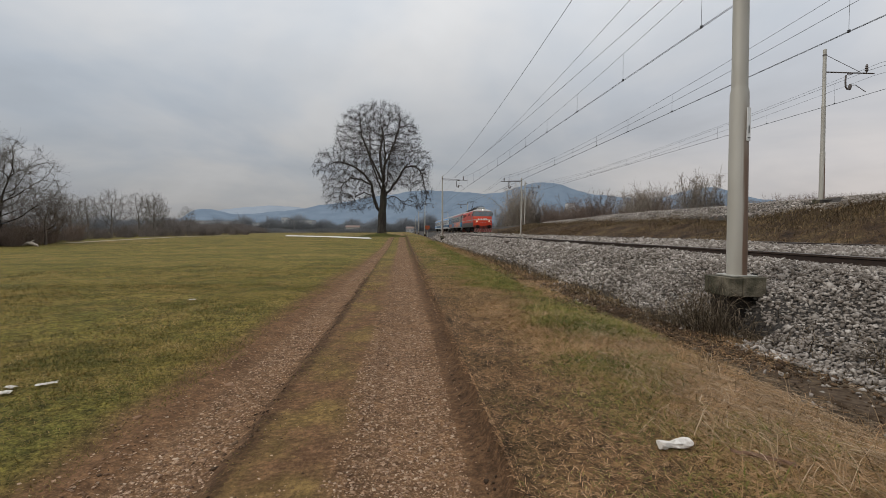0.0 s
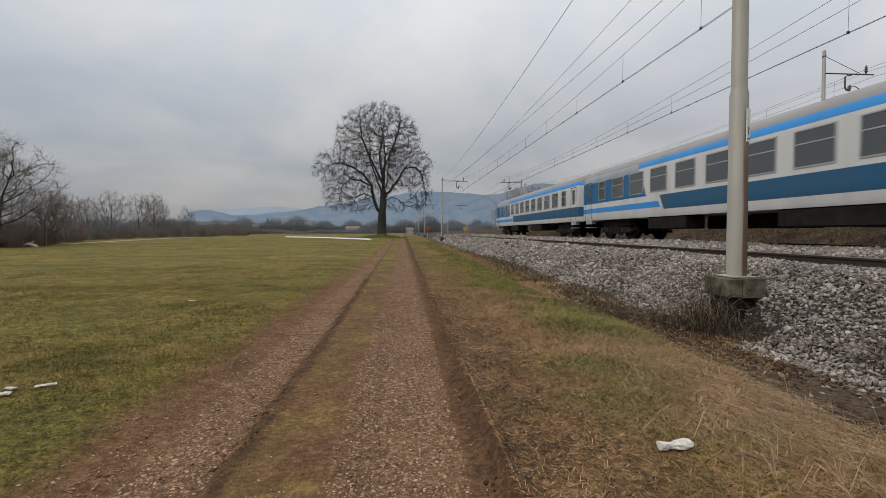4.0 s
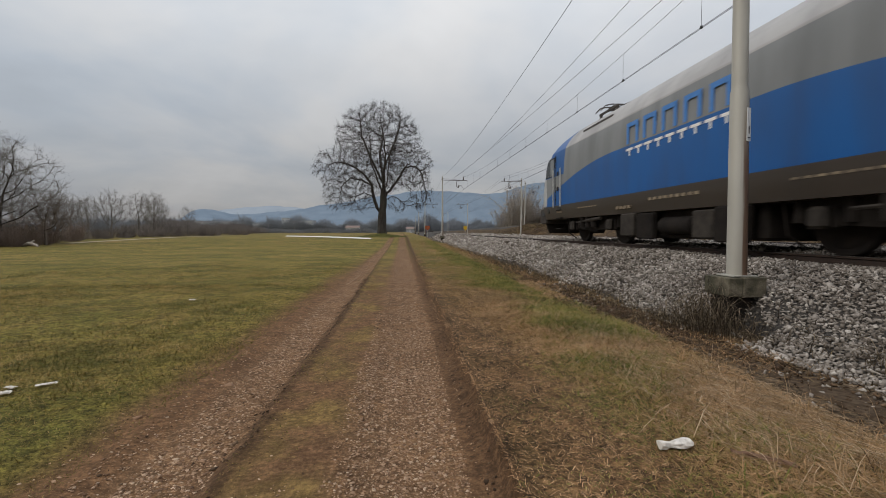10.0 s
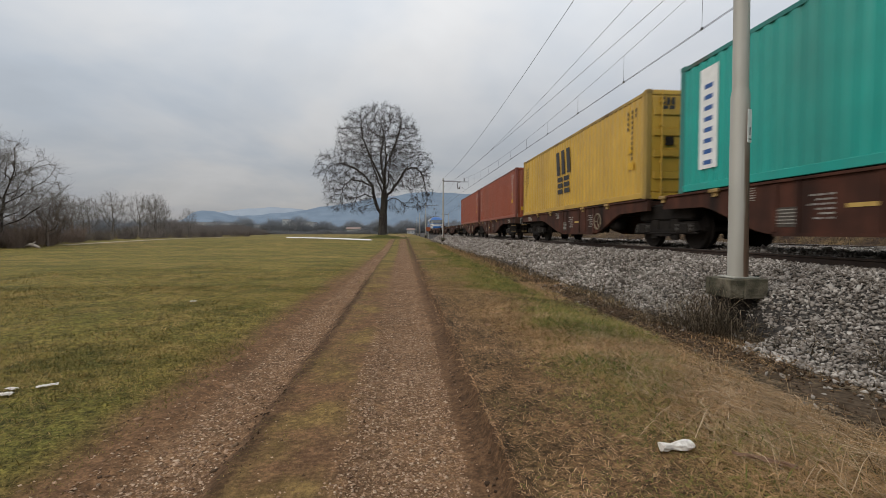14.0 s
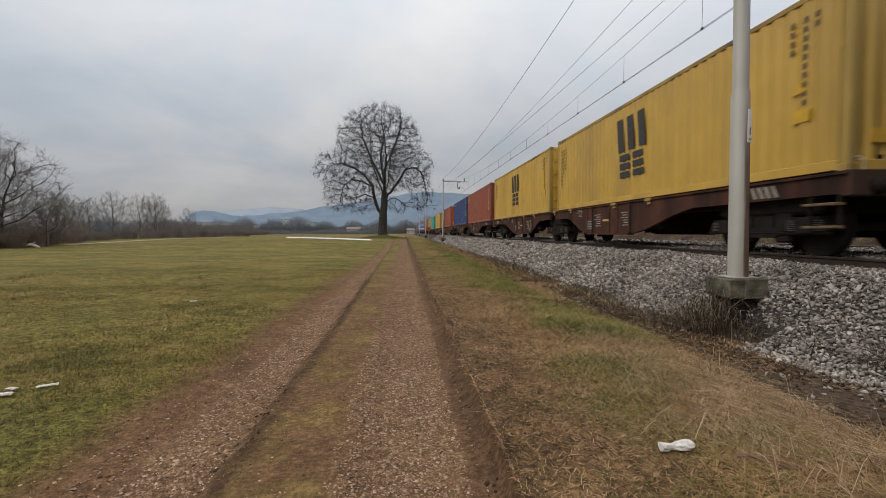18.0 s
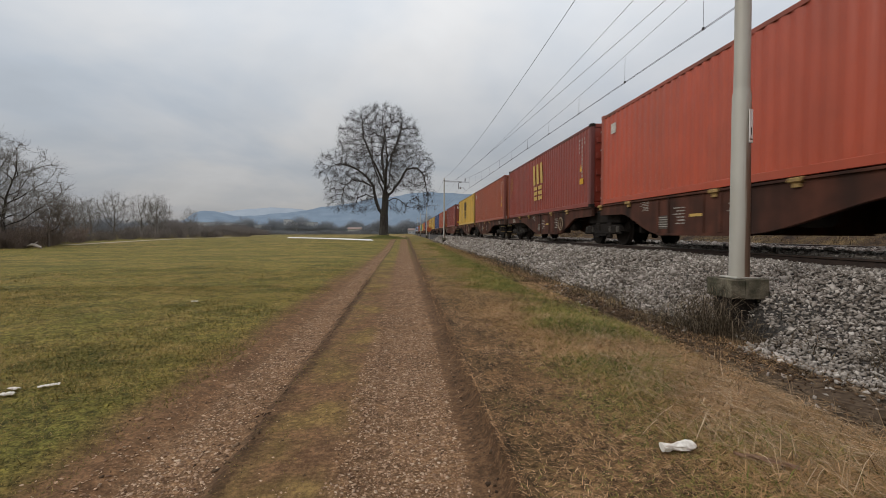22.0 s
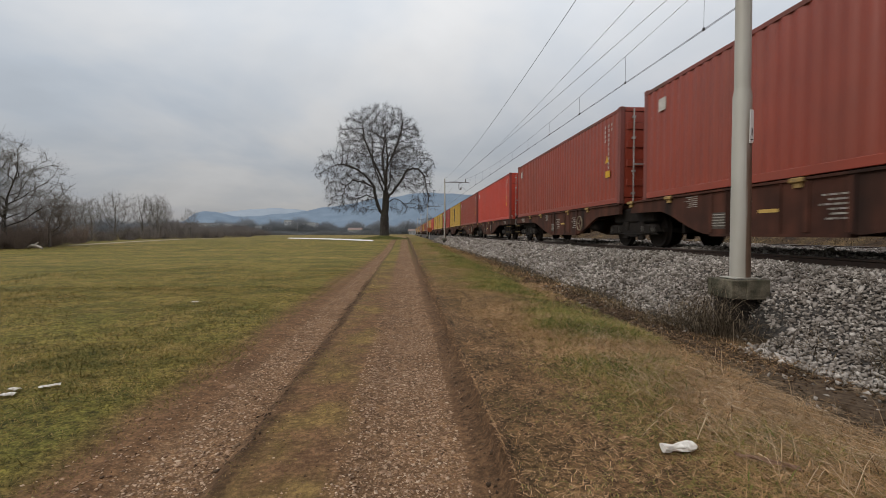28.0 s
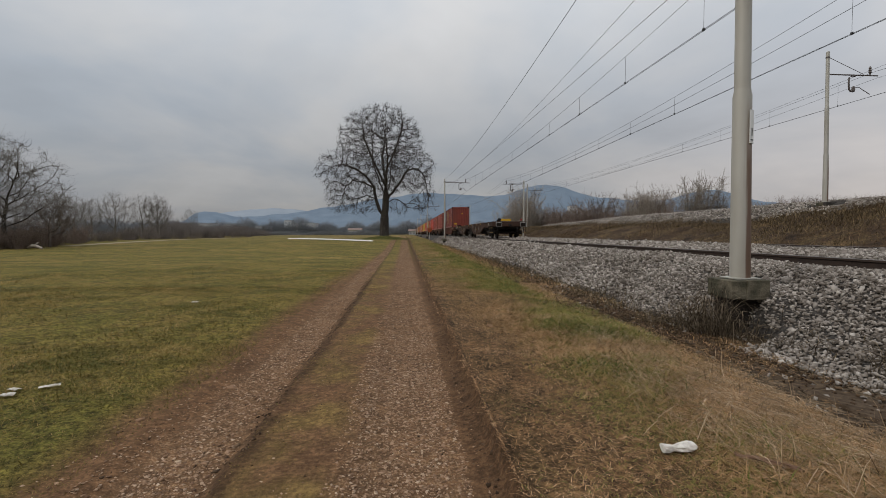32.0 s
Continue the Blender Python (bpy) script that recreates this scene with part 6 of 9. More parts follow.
def wagon_meshes(kind, colour):
    key = ("wagon", kind, colour)
    if key in CACHE:
        return CACHE[key]
    pm = PAINT[colour]
    out = {}
    L = 26.7 if kind == "double" else 19.74
    units = [(-L / 2 + 0.62, -0.35), (0.35, L / 2 - 0.62)] if kind == "double" else [(-L / 2 + 0.62, L / 2 - 0.62)]
    deep = [(-6.7, -3.5), (3.5, 6.7)] if kind == "double" else [(-5.4, 5.4)]
    for i, ((a, b), d) in enumerate(zip(units, deep)):
        g = Geo().extrude(beam_profile(a, b, d), "x", -0.05, 0.05)
        g.box(-0.09, 0.09, a, b, DECK - 0.03, DECK + 0.012)
        g.box(-0.085, 0.085, d[0] + 0.15, d[1] - 0.15, 0.31, 0.36)
        for y in np.arange(d[0] + 0.1, d[1], 1.25):
            g.box(-0.075, 0.075, y - 0.02, y + 0.02, 0.36, DECK - 0.03)
        out["beam%d" % i] = g.mesh("side_beam", pm)
        g = Geo()
        for y in np.linspace(a + 0.25, b - 0.25, 8):
            g.box(-1.18, 1.18, y - 0.09, y + 0.09, DECK - 0.2, DECK - 0.035)
        g.box(-0.2, 0.2, a, b, DECK - 0.32, DECK - 0.06)
        out["deck%d" % i] = g.mesh("deck_frame", pm)
    g = Geo().box(-1.25, 1.25, -0.08, 0.08, 0.88, DECK + 0.03, 0, 0.015)
    out["end"] = g.mesh("end_beam", PAINT["wagondark"])
    g = Geo().tube([(0, 0, 0), (0, 0.22, 0)], 0.11, 12)
    g.tube([(0, 0.2, 0), (0, 0.55, 0)], 0.075, 12)
    g.box(-0.23, 0.23, 0.55, 0.61, -0.17, 0.17, 1, 0.05).box(-0.17, 0.17, 0.60, 0.622, -0.115, 0.115, 2, 0.05)
    out["buffer"] = g.mesh("buffer", [M["bogie"], M["buffer_face"], M["wheel"]])
    g = Geo().box(-0.05, 0.05, 0, 0.5, -0.06, 0.06).tube([(0, 0.5, 0.05), (0, 0.62, 0.0), (0, 0.6, -0.1)], 0.035, 6)
    out["hook"] = g.mesh("draw_hook", M["bogie"])
    g = Geo().box(-0.09, 0.05, -0.13, 0.13, DECK - 0.06, DECK + 0.015, 0, 0.012).box(-0.05, 0.0, -0.07, 0.07, DECK - 0.14, DECK - 0.06)
    out["spigot"] = g.mesh("container_spigot", M["spigot"])
    g = Geo()
    pts = [(0, 0.24 * math.cos(TAU * i / 18), 0.24 * math.sin(TAU * i / 18)) for i in range(19)]
    g.tube(pts, 0.022, 6)
    for q in range(3):
        c, s = math.cos(q * 2.09), math.sin(q * 2.09)
        g.tube([(0, 0, 0), (0, 0.24 * c, 0.24 * s)], 0.016, 5)
    out["hand"] = g.mesh("brake_handwheel", M["worn_wheel"])
    g = Geo()
    for i in range(6):
        a = -0.3
        for w in ((0.1, 0.16, 0.07), (0.2, 0.06), (0.07, 0.12, 0.1, 0.05), (0.14, 0.12), (0.25,), (0.08, 0.05, 0.13))[i]:
            g.box(-0.004, 0, a, a + w, 0.2 - i * 0.07, 0.228 - i * 0.07)
            a += w + 0.035
    out["text"] = g.mesh("stencil", M["label"])
    out["plate"] = Geo().box(-0.004, 0, -0.22, 0.22, -0.03, 0.03).mesh("yellow_plate", M["mark_o"])
    # corner steps with worn edges, end hoops, hazard stripes, brake pipe and brake gear
    out["stile"] = Geo().box(-0.02, 0.02, -0.02, 0.02, 0.42, 0.95).mesh("step_stile", M["bogie"])
    out["tread"] = Geo().box(-0.12, 0.04, -0.27, 0.27, -0.02, 0.02, 0, 0.006).mesh("step_tread", M["tread"])
    out["hoop"] = Geo().tube([(0, -0.42, 0), (0, -0.40, 0.14), (0, -0.34, 0.2), (0, 0.34, 0.2), (0, 0.40, 0.14), (0, 0.42, 0)], 0.012, 6).mesh("hand_hoop", M["hazard"])
    g = Geo()
    for i in range(4):
        g.extrude([(-0.3 + 0.15 * i, 0.0), (-0.23 + 0.15 * i, 0.0), (-0.13 + 0.15 * i, 0.2), (-0.20 + 0.15 * i, 0.2)], "x", -0.004, 0.0)
    out["hazard"] = g.mesh("hazard_stripes", M["hazard"])
    g = Geo().tube([(0, -1.0, 0), (0, -0.9, 0), (0, 0.9, 0), (0, 1.0, 0)], [0.12, 0.19, 0.19, 0.12], 14)
    out["tank"] = g.mesh("air_tank", M["bogie"], True)
    g = Geo().tube([(0, -0.3, 0), (0, -0.25, 0), (0, 0.2, 0)], [0.1, 0.17, 0.17], 12).tube([(0, 0.2, 0), (0, 0.7, 0)], 0.03, 6).box(-0.05, 0.05, 0.62, 0.7, -0.25, 0.2)
    out["cylinder"] = g.mesh("brake_cylinder", M["bogie"], True)
    out["stop"] = Geo().box(-0.16, 0.16, -0.14, 0.14, 0, 0.2, 0, 0.03).box(-0.1, 0.1, -0.2, -0.1, 0.0, 0.28, 0, 0.02).mesh("deck_block", M["bogie"])
    g = Geo().box(-0.004, 0, -0.24, 0.24, -0.16, 0.16)
    out["panel"] = g.mesh("data_panel", M["panelgrey"])
    g = Geo()
    for i in range(5):
        g.box(-0.007, -0.004, -0.2, 0.2 - 0.05 * (i % 2), 0.11 - i * 0.055, 0.128 - i * 0.055)
    out["panel_text"] = g.mesh("panel_bars", M["label"])
    out["rib"] = Geo().box(-0.02, 0.0, -0.05, 0.05, 0.38, DECK - 0.05, 0, 0.006).mesh("beam_post", pm)
    CACHE[key] = (L, units, deep, out)
    return CACHE[key]


def wagon(kind, colour, label):
    L, units, deep, me = wagon_meshes(kind, colour)
    t = thing("container_wagon", label, "freight wagon", "wagons of the freight train")
    for i, (u, d) in enumerate(zip(units, deep)):
        for s in (-1, 1):
            b = part("side_beam", me["beam%d" % i], None, t)
            b.location = (s * 1.2, 0, 0)
            for y in (d[0] + 0.5, d[1] - 0.9, d[1] + 0.6):
                p = tagged(part("stencil", me["text"], None, b), "worn white stencilled bars", kind="stuff")
                p.location = (s * 0.052, y, 0.72 + (0.3 if y > d[1] else 0))
                p.scale = (1, 1, 0.6 if y > d[1] else 1)
                if s > 0:
                    p.rotation_euler = (0, 0, math.pi)
            for y in ((4.2, 3.3, 1.9, -2.6) if kind == "single" else ()):
                p = tagged(part("stencil", me["text"], None, b), "worn white stencilled bars", kind="stuff")
                p.location, p.scale = (s * 0.052, y, 0.8), (1, 0.8, 0.7)
                if s > 0:
                    p.rotation_euler = (0, 0, math.pi)
            p = part("yellow_plate", me["plate"], None, b)
            p.location = (s * 0.052, (d[0] + d[1]) / 2, 0.75)
            if s > 0:
                p.rotation_euler = (0, 0, math.pi)
        part("deck_frame", me["deck%d" % i], None, t)
        for s in (-1, 1):
            for y in (d[0] + 0.15, d[1] - 0.15, (d[0] + d[1]) / 2 - 0.75):
                p = part("beam_post", me["rib"], None, t)
                p.location, p.rotation_euler = (s * 1.252, y, 0), (0, 0, 0 if s < 0 else math.pi)
            p = part("data_panel", me["panel"], None, t, "grimy panel with pale bars")
            p.location, p.rotation_euler = (s * 1.252, d[1] - 0.35, 0.62), (0, 0, 0 if s < 0 else math.pi)
            part("panel_text", me["panel_text"], None, p)
        part("air_tank", me["tank"], None, t).location = (-0.72, (d[0] + d[1]) / 2, 0.55)
        part("brake_cylinder", me["cylinder"], None, t).location = (-0.95, d[0] - 0.9, 0.62)
        part("brake_cylinder", me["cylinder"], None, t).location = (-0.95, d[1] + 0.5, 0.62)
        for y in ((d[0] - 0.3, d[0] + 1.6, d[1] - 1.2, d[1] + 0.6) if kind == "single" else (d[0] - 0.9, d[0] + 1.0, d[1] + 1.3, d[1] + 3.1)):
            for s in (-1, 1):
                p = part("container_spigot", me["spigot"], None, t, "worn ochre folding spigot")
                p.location, p.rotation_euler = (s * 1.24, y, 0), (0, 0, 0 if s < 0 else math.pi)
    for e in (-1, 1):
        part("end_beam", me["end"], None, t).location = (0, e * (L / 2 - 0.66), 0)
        for s in (-1, 1):
            b = part("buffer", me["buffer"], None, t)
            b.location, b.rotation_euler = (s * 0.875, e * (L / 2 - 0.62), 1.02), (0, 0, 0 if e > 0 else math.pi)
            y = e * (L / 2 - 1.0)
            f = part("corner_step", me["stile"], None, t, "dark corner step with worn ochre treads")
            f.location = (s * 1.22, y - 0.24, 0)
            part("stile", me["stile"], None, f).location = (0, 0.48, 0)
            for z in (0.45, 0.78):
                part("tread", me["tread"], None, f).location = (0, 0.24, z)
            part("hand_hoop", me["hoop"], None, t, "pale hand hoop").location = (s * 1.12, e * (L / 2 - 0.95), DECK + 0.01)
            p = part("hazard_marking", me["hazard"], None, t, "worn pale slanted stripes")
            p.location, p.rotation_euler = (s * 1.252, e * (L / 2 - 2.1), DECK - 0.27), (0, 0, 0 if s < 0 else math.pi)
        part("deck_block", me["stop"], None, t).location = (-0.7, e * (L / 2 - 0.9), DECK - 0.02)
        b = part("draw_hook", me["hook"], None, t)
        b.location, b.rotation_euler = (0, e * (L / 2 - 0.62), 0.98), (0, 0, 0 if e > 0 else math.pi)
    for y in ((-L / 2 + 2.4, 0.0, L / 2 - 2.4) if kind == "double" else (-L / 2 + 2.75, L / 2 - 2.75)):
        bogie(t, y)
    h = part("brake_handwheel", me["hand"], None, t, "worn pale brake handwheel")
    h.location = (-1.32, 3.2 if kind == "double" else 5.0, 0.72)
    return t


def wagon_at(kind, lead, colour="wagon", label="brown articulated container wagon on black bogies"):
    w = wagon(kind, colour, label)
    L = 26.7 if kind == "double" else 19.74
    MOVERS.append((w, TRACK_1, lead - L / 2, RAIL_Z, "freight"))
    return w


def box_at(lead, colour, kind, door, label):
    c = container(colour, kind, door, label)
    MOVERS.append((c, TRACK_1, lead - CL / 2, RAIL_Z + DECK + 0.012, "freight"))


FULL = "brown articulated container wagon carrying two containers"
for lead in (80.9, 52.6):
    wagon_at("double", lead, "wagon", "empty red-brown articulated container wagon behind the locomotive")
for lead in (24.75, -2.35, -69.45, -96.35, -123.05, -169.75, -196.4, -222.95, -249.9, -276.9, -303.55, -330.55):
    wagon_at("double", lead, "wagon", FULL)
for lead in (-29.4, -49.45):
    wagon_at("single", lead, "wagonred", "red-brown bogie container wagon carrying one container")
wagon_at("single", -149.9, "wagonred", "red-brown bogie container wagon with a maroon container")
wagon_at("single", -358.2, "wagonred", "red-brown bogie container wagon with a maroon container")
last = wagon_at("double", -378.3, "wagondark", "empty dark container wagon at the tail of the train")
g = Geo().box(-0.75, 0.15, -12.62, -12.58, 1.28, 1.44, 0, 0.01)
part("tail_board", g, M["mark_y"], last, "yellow board on the last wagon")
g = Geo().box(0.78, 0.9, -12.95, -12.86, 1.3, 1.45, 0, 0.02)
part("tail_lamp", g, mat("red_tail_lamp", (0.35, 0.05, 0.04), (0.28, 0.04, 0.03), 5, 0.4, 0, 0), last)

DOOR, BULK = True, False
LOAD = [
    (24.1, "brick", "plain", DOOR, "brick red steel container with yellow marks"), (10.9, "brick", "white_column", BULK, "brick red steel container with white lettering bars"),
    (-3.0, "yellow", "slats_dark", DOOR, "ochre yellow container with a dark stacked emblem"), (-16.6, "teal", "panel", BULK, "teal container with a tall white sign panel"),
    (-33.4, "yellow", "plain", BULK, "ochre yellow container alone on its wagon"), (-53.4, "orange", "plain", BULK, "faded orange-brown container alone on its wagon"),
    (-70.1, "blue", "bluebars", DOOR, "navy blue ribbed container with patched paint"), (-83.3, "brick", "plain", BULK, "brick red container with yellow squares on its end"),
    (-97.0, "yellow", "slats_dark", DOOR, "dirty ochre yellow container with a dark emblem"), (-110.2, "yellow", "slats_dark", BULK, "ochre yellow container with a dark stacked emblem"),
    (-123.7, "blue", "bluebars", DOOR, "navy blue ribbed container with a yellow bar row"), (-137.1, "orange", "white_column", BULK, "faded orange container with white lettering bars"),
    (-153.8, "maroon", "short_bars", BULK, "maroon ribbed container with white emblem bars"), (-170.4, "yellow", "slats_dark", DOOR, "ochre yellow container with a dark stacked emblem"),
    (-183.4, "brick", "plain", BULK, "scratched brick red container"), (-197.0, "maroon", "slats_gold", DOOR, "maroon container with a gold stacked emblem"),
    (-210.0, "coral", "plain", DOOR, "faded coral red container with rust stains"), (-223.5, "yellow", "slats_dark", DOOR, "ochre yellow container with rust streaks"),
    (-236.4, "red", "slant", BULK, "bright red container with a white slanted emblem"), (-250.6, "yellow", "slats_dark", DOOR, "ochre yellow container with a dark emblem"),
    (-263.8, "yellow", "slats_dark", BULK, "ochre yellow container with a dark emblem"), (-277.6, "red", "slant", DOOR, "bright red container with a white slanted emblem"),
    (-290.9, "yellow", "slats_dark", DOOR, "ochre yellow container with a dark emblem"), (-303.9, "oxide", "plain", DOOR, "oxide red ribbed container"),
    (-317.0, "red", "plain", DOOR, "red ribbed container with a small white mark"), (-331.3, "oxide", "plain", DOOR, "oxide red ribbed container with white number bars"),
    (-344.8, "oxide", "plain", BULK, "oxide red ribbed container, dusty"), (-362.0, "maroon", "slats_gold", BULK, "maroon ribbed container with a gold stacked emblem"),
]
for row in LOAD:
    box_at(*row)


# ---- locomotives and coaches ----
def livery(name, base, rules, rough=0.45, dirt=(0.08, 0.065, 0.05), amount=0.3):
    """Paint scheme: each rule is a colour and bounds on 'x' (distance from the middle), 'y', 'a' (distance from the middle lengthwise), 'z',
    's' (y slanted by height) or 'w' (height over a long wave)."""
    mt = bpy.data.materials.new(name)
    mt.use_nodes = True
    nt = mt.node_tree
    bs = nt.nodes["Principled BSDF"]
    bs.inputs["Roughness"].default_value = rough
    bs.inputs["Specular IOR Level"].default_value = 0.4
    N, L = nt.nodes.new, nt.links.new
    co = N("ShaderNodeTexCoord").outputs["Object"]
    sep = N("ShaderNodeSeparateXYZ")
    L(co, sep.inputs[0])

    def m(op, a, b=None, c=None):
        n = N("ShaderNodeMath")
        n.operation = op
        for i, x in enumerate((a, b, c)):
            if x is None:
                continue
            if isinstance(x, (int, float)):
                n.inputs[i].default_value = x
            else:
                L(x, n.inputs[i])
        return n.outputs[0]

    x, y, z = sep.outputs
    ay = m("ABSOLUTE", y)
    axes = {"x": m("ABSOLUTE", x), "y": y, "a": ay, "z": z, "s": m("MULTIPLY_ADD", z, 0.55, y)}
    # the long wave: low at the cabs, high in the middle
    t = m("MINIMUM", m("MAXIMUM", m("DIVIDE", m("SUBTRACT", 9.0, ay), 6.5), 0.0), 1.0)
    axes["w"] = m("SUBTRACT", z, m("MULTIPLY", m("SINE", m("MULTIPLY", t, 1.57)), 1.0))
    noise = N("ShaderNodeTexNoise")
    noise.inputs["Scale"].default_value, noise.inputs["Detail"].default_value, noise.inputs["Distortion"].default_value = 0.9, 2, 2.2
    L(co, noise.inputs["Vector"])
    col = N("ShaderNodeRGB")
    col.outputs[0].default_value = (*base, 1)
    col = col.outputs[0]
    for colour, bounds in rules:
        mask = None
        for ax, lo, hi in bounds:
            v = axes[ax]
            if ax == "z" and colour == "graffiti":
                v = m("ADD", z, m("MULTIPLY", m("SUBTRACT", noise.outputs["Fac"], 0.5), 0.9))
            for op, lim in (("GREATER_THAN", lo), ("LESS_THAN", hi)):
                if lim is not None:
                    k = m(op, v, lim)
                    mask = k if mask is None else m("MULTIPLY", mask, k)
        mx = N("ShaderNodeMixRGB")
        L(mask, mx.inputs[0])
        L(col, mx.inputs[1])
        if colour == "graffiti":
            r = N("ShaderNodeValToRGB")
            r.color_ramp.interpolation = "CONSTANT"
            els = r.color_ramp.elements
            stops = [(0.0, (0.02, 0.30, 0.48)), (0.375, (0.02, 0.05, 0.10)), (0.39, (0.52, 0.10, 0.10)), (0.46, (0.64, 0.42, 0.06)), (0.495, (0.50, 0.12, 0.14)), (0.56, (0.66, 0.46, 0.07)), (0.585, (0.55, 0.20, 0.22)), (0.635, (0.02, 0.05, 0.10)), (0.65, (0.04, 0.38, 0.58))]
            while len(els) < len(stops):
                els.new(0.5)
            for e, (p, c) in zip(els, stops):
                e.position, e.color = p, (*c, 1)
            n2 = N("ShaderNodeTexNoise")
            n2.inputs["Scale"].default_value, n2.inputs["Detail"].default_value, n2.inputs["Distortion"].default_value = 0.75, 1.5, 2.6
            L(co, n2.inputs["Vector"])
            L(n2.outputs["Fac"], r.inputs[0])
            L(r.outputs[0], mx.inputs[2])
        else:
            mx.inputs[2].default_value = (*colour, 1)
        col = mx.outputs[0]
    d = N("ShaderNodeTexNoise")
    d.inputs["Scale"].default_value, d.inputs["Detail"].default_value = 1.3, 7
    mp = N("ShaderNodeMapping")
    mp.inputs["Scale"].default_value = (1, 1, 0.25)
    L(co, mp.inputs[0])
    L(mp.outputs[0], d.inputs["Vector"])
    r = N("ShaderNodeMapRange")
    r.inputs["From Min"].default_value, r.inputs["From Max"].default_value, r.inputs["To Max"].default_value = 0.4, 0.75, amount
    L(d.outputs["Fac"], r.inputs["Value"])
    mx = N("ShaderNodeMixRGB")
    L(r.outputs[0], mx.inputs[0])
    L(col, mx.inputs[1])
    mx.inputs[2].default_value = (*dirt, 1)
    L(mx.outputs[0], bs.inputs["Base Color"])
    return mt


class Hull:
    """A rail vehicle's shell: half width and half length by height, with ends rounded in plan by depth b."""

    def __init__(self, width, nose, b, power=3.0):
        self.wz, self.nz, self.b, self.p = width, nose, b, power

    def w(self, z):
        return float(np.interp(z, [q[0] for q in self.wz], [q[1] for q in self.wz]))

    def n(self, z):
        return float(np.interp(z, [q[0] for q in self.nz], [q[1] for q in self.nz]))

    def end(self, t, z, e, off=0.0):
        y = self.n(z) - self.b * abs(t) ** self.p
        return (self.w(z) * t * (1 + 0.003 * (off > 0)), e * (y + off), z)

    def shell(self, zs, nt=12):
        g = Geo()
        ring = []
        for z in zs:
            r = [self.end(1 - 2 * i / nt, z, 1) for i in range(nt + 1)] + [self.end(-1 + 2 * i / nt, z, -1) for i in range(nt + 1)]
            ring.append(range(len(g.v), len(g.v) + len(r)))
            g.v += r
        k = len(ring[0])
        for a, b in zip(ring, ring[1:]):
            for i in range(k):
                j = (i + 1) % k
                g.face((a[i], a[j], b[j], b[i]))
        g.face(list(ring[-1]))
        g.face(list(ring[0])[::-1])
        return g

    def patch(self, t0, t1, z0, z1, e, off=0.012, n=8, k=5):
        g = Geo()
        for j in range(k + 1):
            for i in range(n + 1):
                g.v.append(self.end(t0 + (t1 - t0) * i / n, z0 + (z1 - z0) * j / k, e, off))
        for j in range(k):
            for i in range(n):
                a = j * (n + 1) + i
                g.face((a, a + 1, a + n + 2, a + n + 1))
        return g

    def side(self, s, y0, y1, z0, z1, off=0.012, k=4, slope=0.0):
        g = Geo()
        for j in range(k + 1):
            z = z0 + (z1 - z0) * j / k
            for y in (y0, y1 - slope * j / k):
                g.v.append((s * (self.w(z) + off), y, z))
        for j in range(k):
            g.face((2 * j, 2 * j + 1, 2 * j + 3, 2 * j + 2))
        return g


# cab glass: its base is lightened for the sky seen through it
M["glass"] = glassy("dark_cab_glass", (0.085, 0.105, 0.120), 0.05)
M["coachglass"] = glassy("grey_coach_glass", (0.055, 0.062, 0.068), 0.06)
M["frame"] = mat("aluminium_window_frame", (0.45, 0.45, 0.44), (0.36, 0.36, 0.35), 8, 0.4, 0.5, 0)
M["rubber"] = mat("black_rubber", (0.015, 0.015, 0.016), (0.022, 0.022, 0.022), 8, 0.8, 0, 0)
M["undergear"] = mat("dusty_under_gear", (0.024, 0.020, 0.017), (0.05, 0.042, 0.034), 5, 0.85, 0, 0.2, spec=0.2)
M["roofgear"] = mat("dusty_roof_gear", (0.055, 0.048, 0.045), (0.10, 0.088, 0.08), 6, 0.8, 0.2, 0.1)
M["lamp_on"] = glow("lit_headlamp", (1.0, 0.74, 0.42), 1.5)
M["lamp_top"] = glow("lit_top_lamp", (1.0, 0.93, 0.84), 2.2)
M["lamp_off"] = glassy("unlit_lamp", (0.16, 0.16, 0.165), 0.2)
M["grey_rail"] = mat("pale_handrail", (0.5, 0.5, 0.48), (0.42, 0.42, 0.4), 8, 0.5, 0.2, 0)


